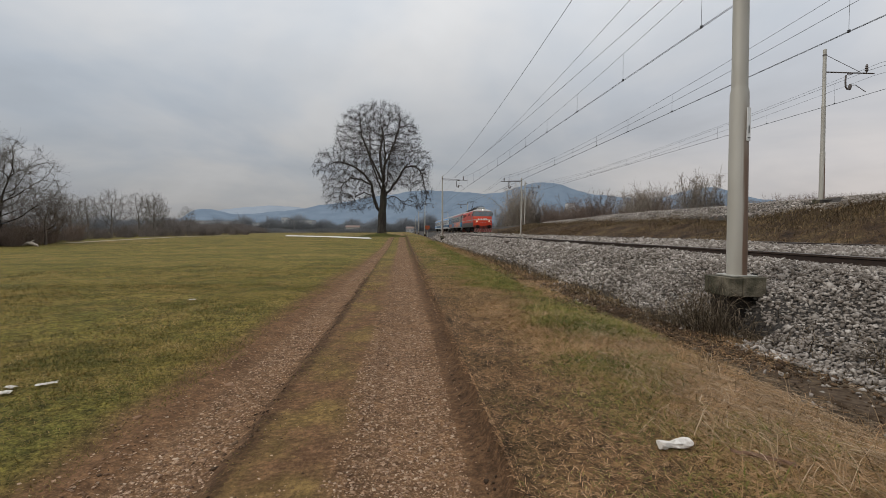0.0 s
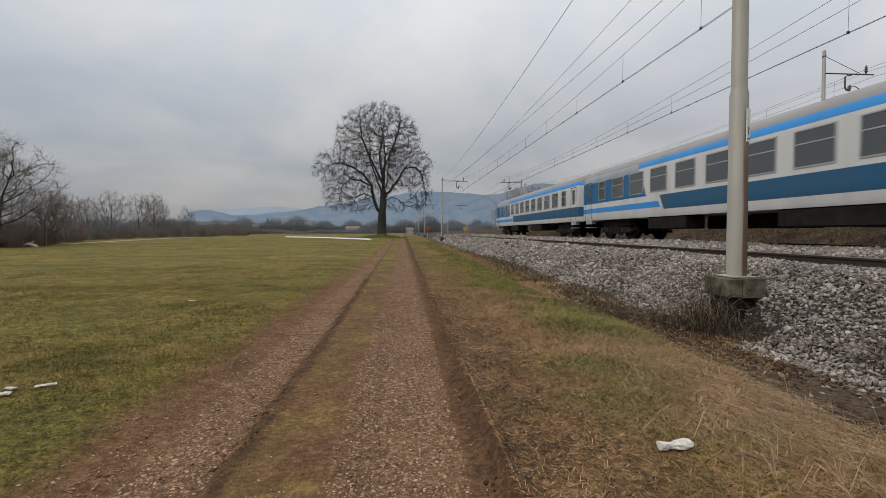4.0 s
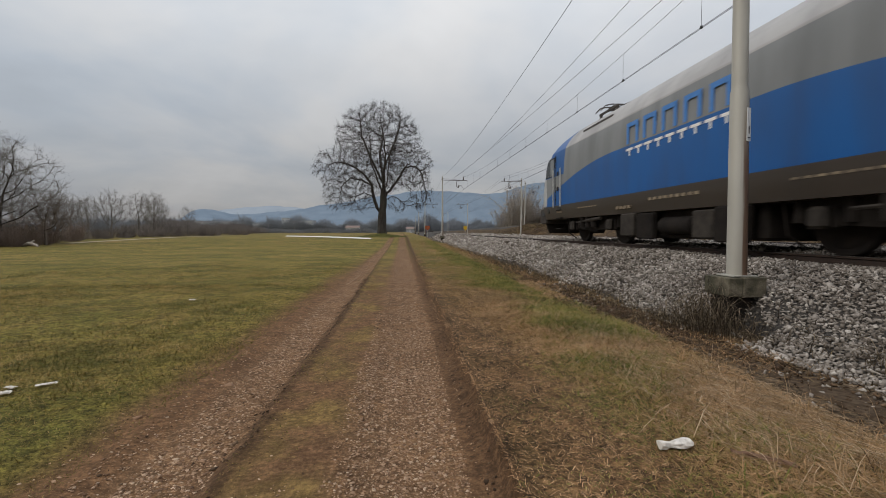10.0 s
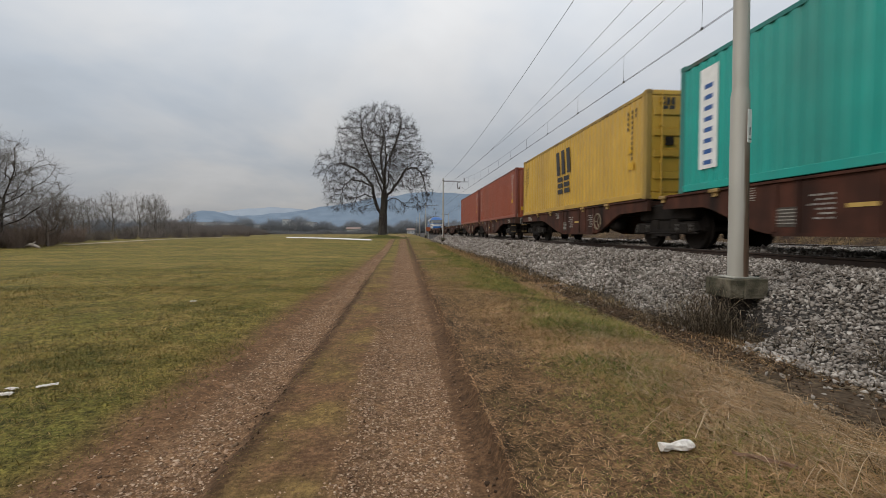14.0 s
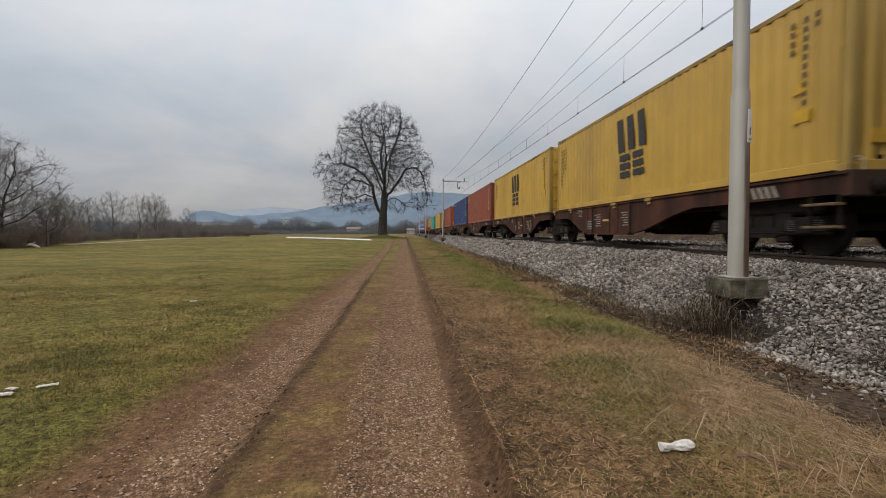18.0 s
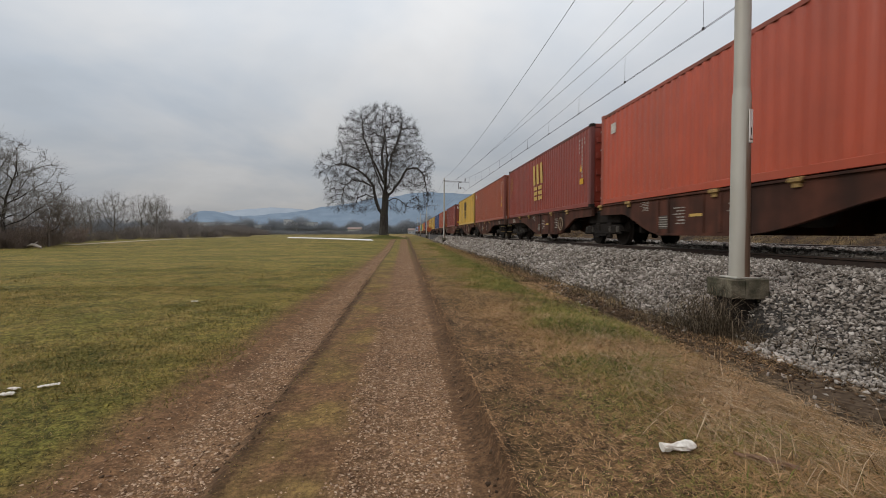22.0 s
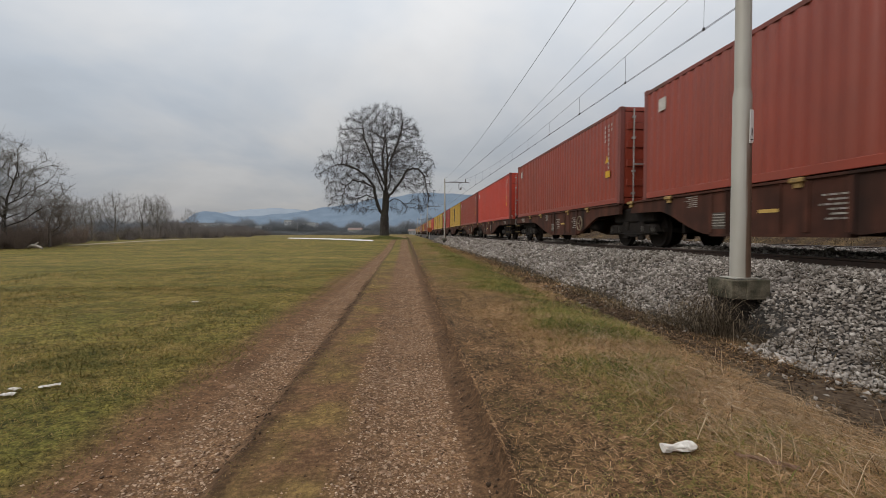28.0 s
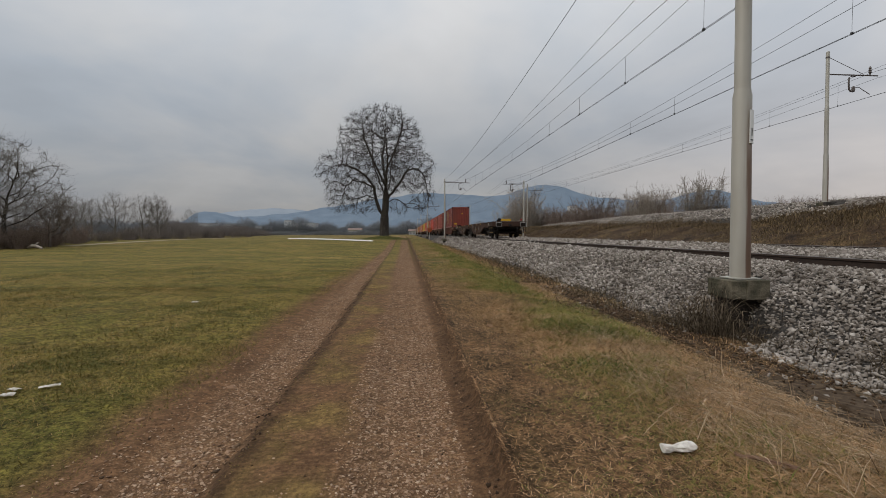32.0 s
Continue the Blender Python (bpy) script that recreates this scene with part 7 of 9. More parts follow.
def loco_bogie(t, y, base=2.6, r=0.57):
    key = ("lb", base)
    if key not in CACHE:
        g = Geo()
        h = base / 2
        for s in (-1, 1):
            x = s * 1.05
            g.extrude([(-h - 0.6, 0.5), (-h - 0.5, 0.85), (-0.6, 0.9), (-0.4, 0.75), (0.4, 0.75), (0.6, 0.9), (h + 0.5, 0.85), (h + 0.6, 0.5), (0.6, 0.42), (-0.6, 0.42)], "x", x - 0.07, x + 0.07)
            for q in (-h, h):
                g.box(x - 0.13, x + 0.13, q - 0.22, q + 0.22, 0.4, 0.75, 0, 0.03)
                for d in (-0.42, 0.42):
                    g.tube([(x + s * 0.05, q + d, 0.5), (x + s * 0.05, q + d, 0.88)], 0.1, 10)
            g.tube([(x + s * 0.12, -0.5, 0.75), (x + s * 0.12, 0.5, 0.55)], 0.05, 8)
            g.box(x - 0.05, x + 0.12, -0.35, 0.35, 0.35, 0.55, 0, 0.03)
        g.box(-1, 1, -0.4, 0.4, 0.5, 0.95)
        w = Geo()
        for s in (-1, 1):
            x = s * 0.72
            w.tube([(x - s * 0.04, 0, r), (x, 0, r), (x + s * 0.07, 0, r)], [r + 0.03, r + 0.002, r], 30)
            w.tube([(x + s * 0.075, 0, r), (x + s * 0.1, 0, r)], [r * 0.82, r * 0.76], 24)
            w.tube([(x + s * 0.09, 0, r), (x + s * 0.2, 0, r)], [0.18, 0.14], 14)
        w.tube([(-0.72, 0, r), (0.72, 0, r)], 0.1, 10)
        CACHE[key] = g.mesh("frame", M["bogie"]), w.mesh("wheelset", M["wheel"], True)
    fr, ws = CACHE[key]
    b = part("bogie", fr, None, t, "dusty black locomotive bogie")
    b.location = (0, y, 0)
    for d in (-base / 2, base / 2):
        part("wheelset", ws, None, b).location = (0, d, 0)


def pantograph(t, y, roof, height, e=1, up=True, label="raised grey pantograph"):
    """Single-arm collector on its frame, e: which way the knee points."""
    g = Geo()
    for s in (-1, 1):
        g.box(s * 0.55 - 0.03, s * 0.55 + 0.03, y - 0.7, y + 0.7, roof + 0.28, roof + 0.34)
        for d in (-0.6, 0.6):
            g.tube([(s * 0.55, y + d, roof - 0.05), (s * 0.55, y + d, roof + 0.1), (s * 0.55, y + d, roof + 0.18), (s * 0.55, y + d, roof + 0.3)], [0.05, 0.085, 0.05, 0.06], 8)
    g.box(-0.58, 0.58, y - 0.03, y + 0.03, roof + 0.28, roof + 0.34)
    p = part("pantograph", g, M["roofgear"], t, label)
    top = height if up else roof + 0.5
    knee = Vector((0, y + e * (0.85 if up else 1.25), roof + 0.34 + (top - roof - 0.34) * 0.5))
    a = Geo().tube([(0, y - e * 0.45, roof + 0.36), knee], [0.05, 0.04], 8)
    a.tube([(0.12, y - e * 0.3, roof + 0.36), (0.1, knee.y, knee.z - 0.08)], 0.015, 5)
    part("lower_arm", a, M["roofgear"], p)
    a = Geo().tube([knee, (0, y - e * 0.15, top - 0.1)], [0.035, 0.025], 8)
    a.tube([knee, (0.35, y - e * 0.15, top - 0.1)], 0.014, 5).tube([knee, (-0.35, y - e * 0.15, top - 0.1)], 0.014, 5)
    part("upper_arm", a, M["roofgear"], p)
    a = Geo()
    for d in (-0.2, 0.2):
        yy = y - e * 0.15 + d
        a.tube([(-0.85, yy, top - 0.22), (-0.7, yy, top - 0.05), (-0.5, yy, top), (0.5, yy, top), (0.7, yy, top - 0.05), (0.85, yy, top - 0.22)], 0.022, 6)
    for x in (-0.4, 0.4):
        a.tube([(x, y - e * 0.15 - 0.2, top - 0.04), (x, y - e * 0.15 + 0.2, top - 0.04)], 0.014, 5)
    a.tube([(-0.4, y - e * 0.15, top - 0.1), (0.4, y - e * 0.15, top - 0.1)], 0.014, 5)
    part("collector_head", a, M["roofgear"], p)


def buffers(t, y, e, z=1.03, r=0.26, mats=None):
    for s in (-1, 1):
        g = Geo().tube([(s * 0.875, e * y, z), (s * 0.875, e * (y + 0.25), z)], 0.13, 14)
        g.tube([(s * 0.875, e * (y + 0.22), z), (s * 0.875, e * (y + 0.48), z)], 0.09, 12)
        g.tube([(s * 0.875, e * (y + 0.48), z), (s * 0.875, e * (y + 0.54), z), (s * 0.875, e * (y + 0.56), z)], [r, r, r * 0.7], 20)
        part("buffer", g, M["bogie"], t)
    g = Geo().box(-0.05, 0.05, min(e * y, e * (y + 0.35)), max(e * y, e * (y + 0.35)), z - 0.07, z + 0.05)
    g.tube([(0, e * (y + 0.3), z - 0.02), (0, e * (y + 0.42), z - 0.15), (0, e * (y + 0.3), z - 0.4)], 0.035, 6)
    part("coupling", g, M["bogie"], t)


WINDSCREEN = glassy("cab_windscreen", (0.035, 0.042, 0.046), 0.06)
# a lighter base puts the sky's reflection into this pane's colour
SIDEGLASS = glassy("cab_side_pane", (0.17, 0.18, 0.185), 0.12)
BEAM = mat("brown_grey_beam", (0.060, 0.050, 0.043), (0.03, 0.025, 0.022), 5, 0.85, 0, 0.1, spec=0.2)


def blue_loco():
    t = thing("electric_locomotive", "blue, silver and white streamlined electric locomotive with a raised pantograph", "locomotive")
    blue, white, skirt, roof = (0.003, 0.086, 0.295), (0.42, 0.42, 0.415), (0.046, 0.036, 0.029), (0.32, 0.302, 0.288)
    paintwork = livery("blue_silver_livery", (0.20, 0.205, 0.205), [
        (blue, [("w", None, 1.62), ("a", None, 8.9)]),
        (white, [("a", 8.75, None), ("z", 1.4, 2.5)]), (blue, [("a", 9.0, None), ("z", 1.4, 1.9), ("x", None, 0.98)]), (blue, [("a", 6.75, None), ("z", 2.5, None)]),
        (roof, [("z", 3.42, None), ("a", None, 6.75)]), (skirt, [("z", None, 1.36)])], 0.48, (0.04, 0.037, 0.035), 0.42)
    h = Hull([(0.85, 1.38), (1.2, 1.47), (2.3, 1.5), (2.8, 1.49), (3.2, 1.46), (3.42, 1.43), (3.6, 1.35), (3.85, 1.16), (4.08, 0.92), (4.24, 0.5)],
             [(0.85, 9.72), (1.3, 9.86), (1.9, 9.78), (2.4, 9.62), (2.8, 9.4), (3.1, 9.18), (3.42, 8.86), (3.65, 8.52), (3.85, 8.15), (4.08, 7.5), (4.24, 6.6)], 0.62, 2.6)
    part("body", h.shell([0.85, 1.0, 1.2, 1.5, 1.9, 2.3, 2.6, 2.9, 3.2, 3.42, 3.5, 3.65, 3.85, 3.97, 4.08, 4.17, 4.24], 16), paintwork, t, "blue and silver painted steel shell", True)
    for e in (-1, 1):
        part("windscreen", h.patch(-0.93, 0.93, 2.56, 3.44, e, 0.012, 14), WINDSCREEN, t, "dark curved windscreen", True)
        part("nose_ledge", h.patch(-0.97, 0.97, 2.45, 2.5, e, 0.035, 14, 1), M["rubber"], t, "black seam under the windscreen", True)
        for q in (-0.28, 0.1):
            p0, p1 = h.end(q, 2.56, e, 0.03), h.end(q + 0.06, 3.25, e, 0.03)
            part("wiper", Geo().tube([p0, p1], 0.018, 5), M["rubber"], t)
        for s in (-1, 1):
            part("headlamp", h.patch(s * 0.74, s * 0.92, 1.95, 2.25, e, 0.012, 3, 3), M["lamp_off"], t, "unlit headlamp cluster", True)
            # arched side window: a dark quarter pane ahead of an upright one, in a rubber seal
            arch = [(8.32 + 0.5 * math.sin(q), 2.56 + 0.64 * math.cos(q)) for q in (0, 0.3, 0.6, 0.9, 1.2, 1.57)]
            lip = [(8.3 + 0.58 * math.sin(q), 2.52 + 0.74 * math.cos(q)) for q in (0, 0.3, 0.6, 0.9, 1.2, 1.57)]
            w = part("cab_window", Geo().extrude([(e * a, b) for a, b in [(7.8, 2.52), (7.8, 3.26)] + lip], "x", s * 1.4, s * 1.499), M["rubber"], t, "arched cab side window in a black seal")
            part("quarter_pane", Geo().extrude([(e * a, b) for a, b in [(8.32, 2.56)] + arch], "x", s * 1.42, s * 1.505), M["coachglass"], w, "dark forward pane")
            part("upright_pane", Geo().extrude([(e * a, b) for a, b in ((7.84, 2.56), (7.84, 3.2), (8.28, 3.2), (8.28, 2.56))], "x", s * 1.42, s * 1.505), SIDEGLASS, w, "pale pane, the grey sky's reflection in its colour")
            for z in (2.5, 1.92):
                part("door_handle", Geo().box(s * 1.5 - 0.02, s * 1.5 + 0.03, e * 7.4 - 0.09, e * 7.4 + 0.09, z, z + 0.16, 0, 0.02), M["rubber"], t, "black recessed door handle")
            part("door_step_slot", Geo().box(s * 1.47 - 0.02, s * 1.47 + 0.022, e * 7.3 - 0.17, e * 7.3 + 0.17, 1.18, 1.32, 0, 0.01), M["black"], t, "black foot slot in the skirt")
            part("cab_shut_line", Geo().box(s * 1.5 - 0.01, s * 1.5 + 0.008, e * 7.64 - 0.012, e * 7.64 + 0.012, 1.4, 3.3), M["rubber"], t)
            for yy in (7.76, 6.96):
                part("handrail", Geo().tube([(s * 1.55, e * yy, 1.3), (s * 1.56, e * yy, 2.75)], 0.025, 6), M["grey_rail"], t)
            g = Geo()
            for z in (0.45, 0.85, 1.15):
                g.box(min(s * 1.3, s * 1.5), max(s * 1.3, s * 1.5), e * 7.3 - 0.25, e * 7.3 + 0.25, z, z + 0.04)
            part("step", g, M["bogie"], t)
            # plain bars where the side lettering is
            g = Geo()
            for i in range(5):
                y = 1.95 - i * 0.82
                ya, yb = sorted((y, y - 0.58))
                for c in (((ya, 2.66), (ya + 0.12, 2.66), (ya + 0.12, 3.2), (ya, 3.2)), ((yb - 0.12, 2.66), (yb, 2.66), (yb, 3.2), (yb - 0.12, 3.2)),
                          ((ya + 0.12, 3.09), (yb - 0.12, 3.09), (yb - 0.12, 3.2), (ya + 0.12, 3.2))):
                    g.extrude(c, "x", s * 1.5 - 0.004, s * 1.5 + 0.006)
            if e > 0:
                part("side_marking", g, mat("mid_blue_marking", (0.06, 0.20, 0.50), (0.05, 0.17, 0.44), 6, 0.5, 0, 0) if "mid_blue_marking" not in bpy.data.materials else bpy.data.materials["mid_blue_marking"], t, "blue lettering bars")
                g = Geo()
                for i in range(9):
                    g.box(s * 1.505 - 0.004, s * 1.505 + 0.004, 1.95 - i * 0.45 - 0.34, 1.95 - i * 0.45, 2.48, 2.54).box(s * 1.505 - 0.004, s * 1.505 + 0.004, 1.95 - i * 0.45 - 0.2, 1.95 - i * 0.45 - 0.14, 2.34, 2.478)
                part("side_marking", g, M["white"], t, "white lettering bars")
        g = Geo()
        for i in range(5):
            a, b = h.end(-0.42 + i * 0.18, 2.28, e, 0.014), h.end(-0.42 + i * 0.18 + 0.12, 2.28, e, 0.014)
            g.box(a[0], b[0], min(a[1], b[1]) - 0.006, max(a[1], b[1]) + 0.006, 2.18, 2.31)
        part("front_marking", g, M["mark_b"], t, "blue lettering bars")
        buffers(t, 9.74, e)
        part("end_apron", Geo().extrude([(-1.35, 0.72), (1.35, 0.72), (1.2, 0.28), (-1.2, 0.28)], "y", e * 9.2, e * 9.32), M["bogie"], t)
        beam = part("buffer_beam", Geo().box(-1.4, 1.4, min(e * 9.1, e * 9.88), max(e * 9.1, e * 9.88), 0.68, 1.34, 0, 0.05), BEAM, t, "grimy brown-grey buffer beam")
        for s in (-1, 1):
            part("beam_opening", Geo().box(s * 1.4 - 0.03, s * 1.4 + 0.006, e * 9.42 - 0.2, e * 9.42 + 0.2, 1.0, 1.22, 0, 0.01), M["black"], beam, "black opening in the beam")
            part("beam_opening", Geo().box(s * 0.5 - 0.16, s * 0.5 + 0.16, e * 9.88 - 0.03, e * 9.88 + 0.006, 1.0, 1.2, 0, 0.01), M["black"], beam, "black opening in the beam")
            part("lifting_lug", Geo().tube([(s * 1.42, e * 8.55, 1.2), (s * 1.49, e * 8.55, 1.2)], [0.12, 0.1], 12), M["black"], t, "black lifting socket")
        loco_bogie(t, e * 4.95, 3.0)
    part("underfloor_box", Geo().box(-1.15, 1.15, -2.4, 2.4, 0.2, 0.95, 0, 0.05), M["bogie"], t)
    for s in (-1, 1):
        # stencils along the skirt
        g = Geo()
        for y0, n, z0, z1 in ((7.6, 3, 1.08, 1.16), (5.4, 7, 1.15, 1.27), (2.6, 4, 0.98, 1.06), (0.9, 9, 1.12, 1.26), (-3.2, 8, 1.15, 1.27), (-6.2, 4, 1.0, 1.08)):
            for i in range(n):
                g.box(s * 1.455 - 0.012, s * 1.455 + 0.022, y0 - 0.22 * i - 0.15, y0 - 0.22 * i, z0, z1)
        part("skirt_stencil", g, M["worn_wheel"], t, "worn ochre stencilled bars")
        # equipment hung below the skirt: boxes, an air tank and pipes
        for y0, y1, z0, z1, x0 in ((-2.3, -1.45, 0.16, 0.84, 1.36), (-1.35, -0.7, 0.22, 0.8, 1.30), (0.75, 1.5, 0.18, 0.82, 1.34), (1.6, 2.3, 0.24, 0.84, 1.38)):
            part("equipment_box", Geo().box(s * x0 - 0.1, s * x0 + 0.06, y0, y1, z0, z1, 0, 0.03).box(s * (x0 + 0.06) - 0.012, s * (x0 + 0.06) + 0.012, y0 + 0.06, y1 - 0.06, z0 + 0.1, z1 - 0.06), M["undergear"] if y0 in (-1.35, 1.6) else M["bogie"], t)
        part("air_tank", Geo().tube([(s * 1.2, -0.62, 0.5), (s * 1.2, -0.55, 0.5), (s * 1.2, 0.58, 0.5), (s * 1.2, 0.65, 0.5)], [0.12, 0.2, 0.2, 0.12], 14), M["bogie"], t, "", True)
        for e in (-1, 1):
            yb = e * 4.95
            for d in (-1.5, 1.5):
                part("axle_box", Geo().box(s * 1.24 - 0.07, s * 1.24 + 0.05, yb + d - 0.17, yb + d + 0.17, 0.4, 0.74, 0, 0.05).tube([(s * 1.28, yb + d, 0.57), (s * 1.31, yb + d, 0.57)], 0.1, 12), M["undergear"], t, "dusty axle box")
                part("sand_pipe", Geo().tube([(s * 1.2, yb + d * 1.45, 0.9), (s * 1.1, yb + d * 1.45, 0.3), (s * 0.85, yb + d * 1.4, 0.1)], 0.025, 6), M["bogie"], t)
            for d in (-0.45, 0.0, 0.45):
                part("coil_spring", Geo().tube([(s * 1.26, yb + d, 0.5), (s * 1.26, yb + d, 0.98)], 0.11, 12), M["bogie"], t)
            part("damper", Geo().tube([(s * 1.33, yb - 1.1, 0.78), (s * 1.33, yb + 0.05, 0.72)], 0.055, 8).tube([(s * 1.33, yb + 0.0, 0.72), (s * 1.33, yb + 0.9, 0.68)], 0.03, 6), M["undergear"], t, "dusty damper")
        part("roof_grille", Geo().box(s * 1.1 - 0.12, s * 1.1 + 0.12, 3.4, 5.6, 3.62, 3.84), M["roofgear"], t, "dark roof grille")
        part("roof_grille", Geo().box(s * 1.1 - 0.12, s * 1.1 + 0.12, -5.6, -3.4, 3.62, 3.84), M["roofgear"], t, "dark roof grille")
        part("gutter", Geo().box(s * 1.38 - 0.012, s * 1.38 + 0.02, -7.1, 7.1, 3.4, 3.425), M["rubber"], t)
    part("roof_box", Geo().box(-0.5, 0.5, -3, 3, 4.1, 4.32, 0, 0.05), M["roofgear"], t)
    pantograph(t, -4.9, 4.1, 5.5, 1)
    pantograph(t, 5.1, 4.1, 5.5, -1, False, "folded grey pantograph")
    MOVERS.append((t, TRACK_1, 91.22, RAIL_Z, "freight"))


blue_loco()


PLOUGH = mat("plough_red_paint", (0.26, 0.035, 0.022), (0.12, 0.025, 0.018), 6, 0.7, 0, 0.1, 20, (0.03, 0.02, 0.015), 1.5, 0.8)
M["plough_stripe"] = mat("dirty_pale_stripe", (0.25, 0.18, 0.155), (0.15, 0.10, 0.085), 8, 0.8, 0, 0)
M["darkgear"] = mat("sooty_roof_gear", (0.022, 0.020, 0.019), (0.050, 0.045, 0.042), 6, 0.8, 0.1, 0.1)


def red_loco():
    t = thing("electric_locomotive", "orange-red electric locomotive with a grey stripe and lit headlamps", "locomotive")
    red, grey, stripe, roof = (0.68, 0.060, 0.022), (0.080, 0.080, 0.076), (0.50, 0.46, 0.40), (0.38, 0.37, 0.35)
    paintwork = livery("orange_red_livery", red, [
        (grey, [("z", None, 1.72), ("a", None, 6.7)]), (stripe, [("z", 2.02, 2.15)]), (red, [("z", 2.0, 2.2), ("s", -2.2, 1.2), ("x", 1.2, None)]),
        (grey, [("z", 2.62, 3.45), ("a", 6.35, None)]), (roof, [("z", 3.47, None)]), ((0.30, 0.03, 0.02), [("z", None, 1.15), ("a", 6.7, None)])], 0.42, amount=0.18)
    h = Hull([(1.0, 1.42), (1.2, 1.45), (3.0, 1.45), (3.45, 1.41), (3.6, 1.25), (3.75, 0.9), (3.8, 0.5)],
             [(1.0, 7.2), (1.3, 7.3), (2.4, 7.3), (2.65, 7.22), (3.4, 6.95), (3.6, 6.8), (3.8, 6.4)], 0.42, 2.6)
    part("body", h.shell([1.0, 1.2, 1.6, 2.0, 2.4, 2.65, 3.0, 3.4, 3.5, 3.62, 3.75, 3.8], 14), paintwork, t, "orange-red painted steel shell", True)
    for e in (-1, 1):
        for s in (-1, 1):
            part("windscreen", h.patch(s * 0.05, s * 0.84, 2.72, 3.36, e, 0.015, 6, 4), M["glass"], t, "dark windscreen pane", True)
            p0, p1 = h.end(s * 0.4, 3.36, e, 0.04), h.end(s * 0.25, 2.85, e, 0.04)
            part("wiper", Geo().tube([p0, p1], 0.014, 5), M["rubber"], t)
            c = Vector(h.end(s * 0.66, 1.9, e, 0.0))
            g = Geo().tube([c, c + Vector((0, e * 0.07, 0))], 0.12, 18)
            lamp = part("headlamp", g, M["frame"], t, "round headlamp")
            part("lens", Geo().tube([c + Vector((0, e * 0.07, 0)), c + Vector((0, e * 0.09, 0))], [0.085, 0.07], 18), M["lamp_on"] if e > 0 else M["lamp_off"], lamp)
            y0, y1 = sorted((e * 6.7, e * 6.0))
            part("cab_window", h.side(s, y0, y1, 2.68, 3.35), M["glass"], t, "dark cab side window")
            y0, y1 = sorted((e * 5.75, e * 5.2))
            d = part("cab_door", h.side(s, y0, y1, 1.75, 3.4, 0.01), livery("cab_door_paint", red, [(stripe, [("z", 2.02, 2.15)])], 0.45) if "cab_door_paint" not in bpy.data.materials else bpy.data.materials["cab_door_paint"], t)
            part("pane", h.side(s, y0 + 0.1, y1 - 0.1, 2.75, 3.3, 0.018), M["glass"], d)
            for yy in (5.85, 5.1):
                part("handrail", Geo().tube([(s * 1.5, e * yy, 1.7), (s * 1.5, e * yy, 3.1)], 0.022, 6), M["grey_rail"], t)
            for z in (0.5, 0.85, 1.2, 1.5):
                part("step", Geo().box(min(s * 1.3, s * 1.5), max(s * 1.3, s * 1.5), e * 5.48 - 0.24, e * 5.48 + 0.24, z, z + 0.04), M["bogie"], t)
            c = Vector(h.end(s * 0.98, 3.0, e, 0.0)) + Vector((s * 0.2, 0, 0))
            part("mirror", Geo().box(c.x - 0.04, c.x + 0.04, c.y - 0.05, c.y + 0.05, 2.8, 3.2, 0, 0.015), M["rubber"], t)
        c = Vector(h.end(0, 3.6, e, 0.05))
        lamp = part("top_lamp", Geo().tube([c, c + Vector((0, e * 0.1, 0))], 0.12, 16), M["frame"], t)
        part("lens", Geo().tube([c + Vector((0, e * 0.1, 0)), c + Vector((0, e * 0.12, 0))], [0.1, 0.08], 16), M["lamp_top"] if e > 0 else M["lamp_off"], lamp)
        # winged emblem on the nose, as plain slanted bars
        g = Geo()
        for a, b in ((-0.5, -0.06), (0.06, 0.5)):
            pts = [h.end(a, 2.1, e, 0.02), h.end(b, 2.1, e, 0.02), h.end(b + 0.08, 2.3, e, 0.02), h.end(a + 0.08, 2.3, e, 0.02)]
            i = len(g.v)
            g.v += pts
            g.face((i, i + 1, i + 2, i + 3))
        part("nose_emblem", g, M["white"], t, "pale slanted emblem bars")
        part("nose_rail", Geo().tube([h.end(-0.85, 1.72, e, 0.06), h.end(0, 1.72, e, 0.06), h.end(0.85, 1.72, e, 0.06)], 0.022, 6), M["grey_rail"], t)
        part("buffer_beam", Geo().box(-1.38, 1.38, min(e * 6.9, e * 7.25), max(e * 6.9, e * 7.25), 0.85, 1.25, 0, 0.03), PLOUGH, t, "dull red buffer beam")
        buffers(t, 7.2, e, 1.03, 0.28)
        # plough with swept-back, curved sides
        g = Geo()
        cols = [-1.42 + 2.84 * i / 16 for i in range(17)]
        for off in (0.0, -0.05):
            for x in cols:
                for z, out in ((0.78, 0.0), (0.6, 0.05), (0.42, 0.13), (0.22, 0.24)):
                    g.v.append((x * (1 - 0.05 * (z - 0.22)), e * (7.34 - 0.32 * (abs(x) / 1.42) ** 2.2 + out + off), z))
        n = 17 * 4
        for i in range(16):
            for j in range(3):
                a = i * 4 + j
                g.face((a, a + 4, a + 5, a + 1))
                g.face((n + a, n + a + 1, n + a + 5, n + a + 4))
            g.face((i * 4, n + i * 4, n + i * 4 + 4, i * 4 + 4))
            g.face((i * 4 + 3, i * 4 + 7, n + i * 4 + 7, n + i * 4 + 3))
        for i in (0, 16):
            for j in range(3):
                g.face((i * 4 + j, i * 4 + j + 1, n + i * 4 + j + 1, n + i * 4 + j))
        pl = part("snow_plough", g, PLOUGH, t, "red and pale striped curved plough", True)
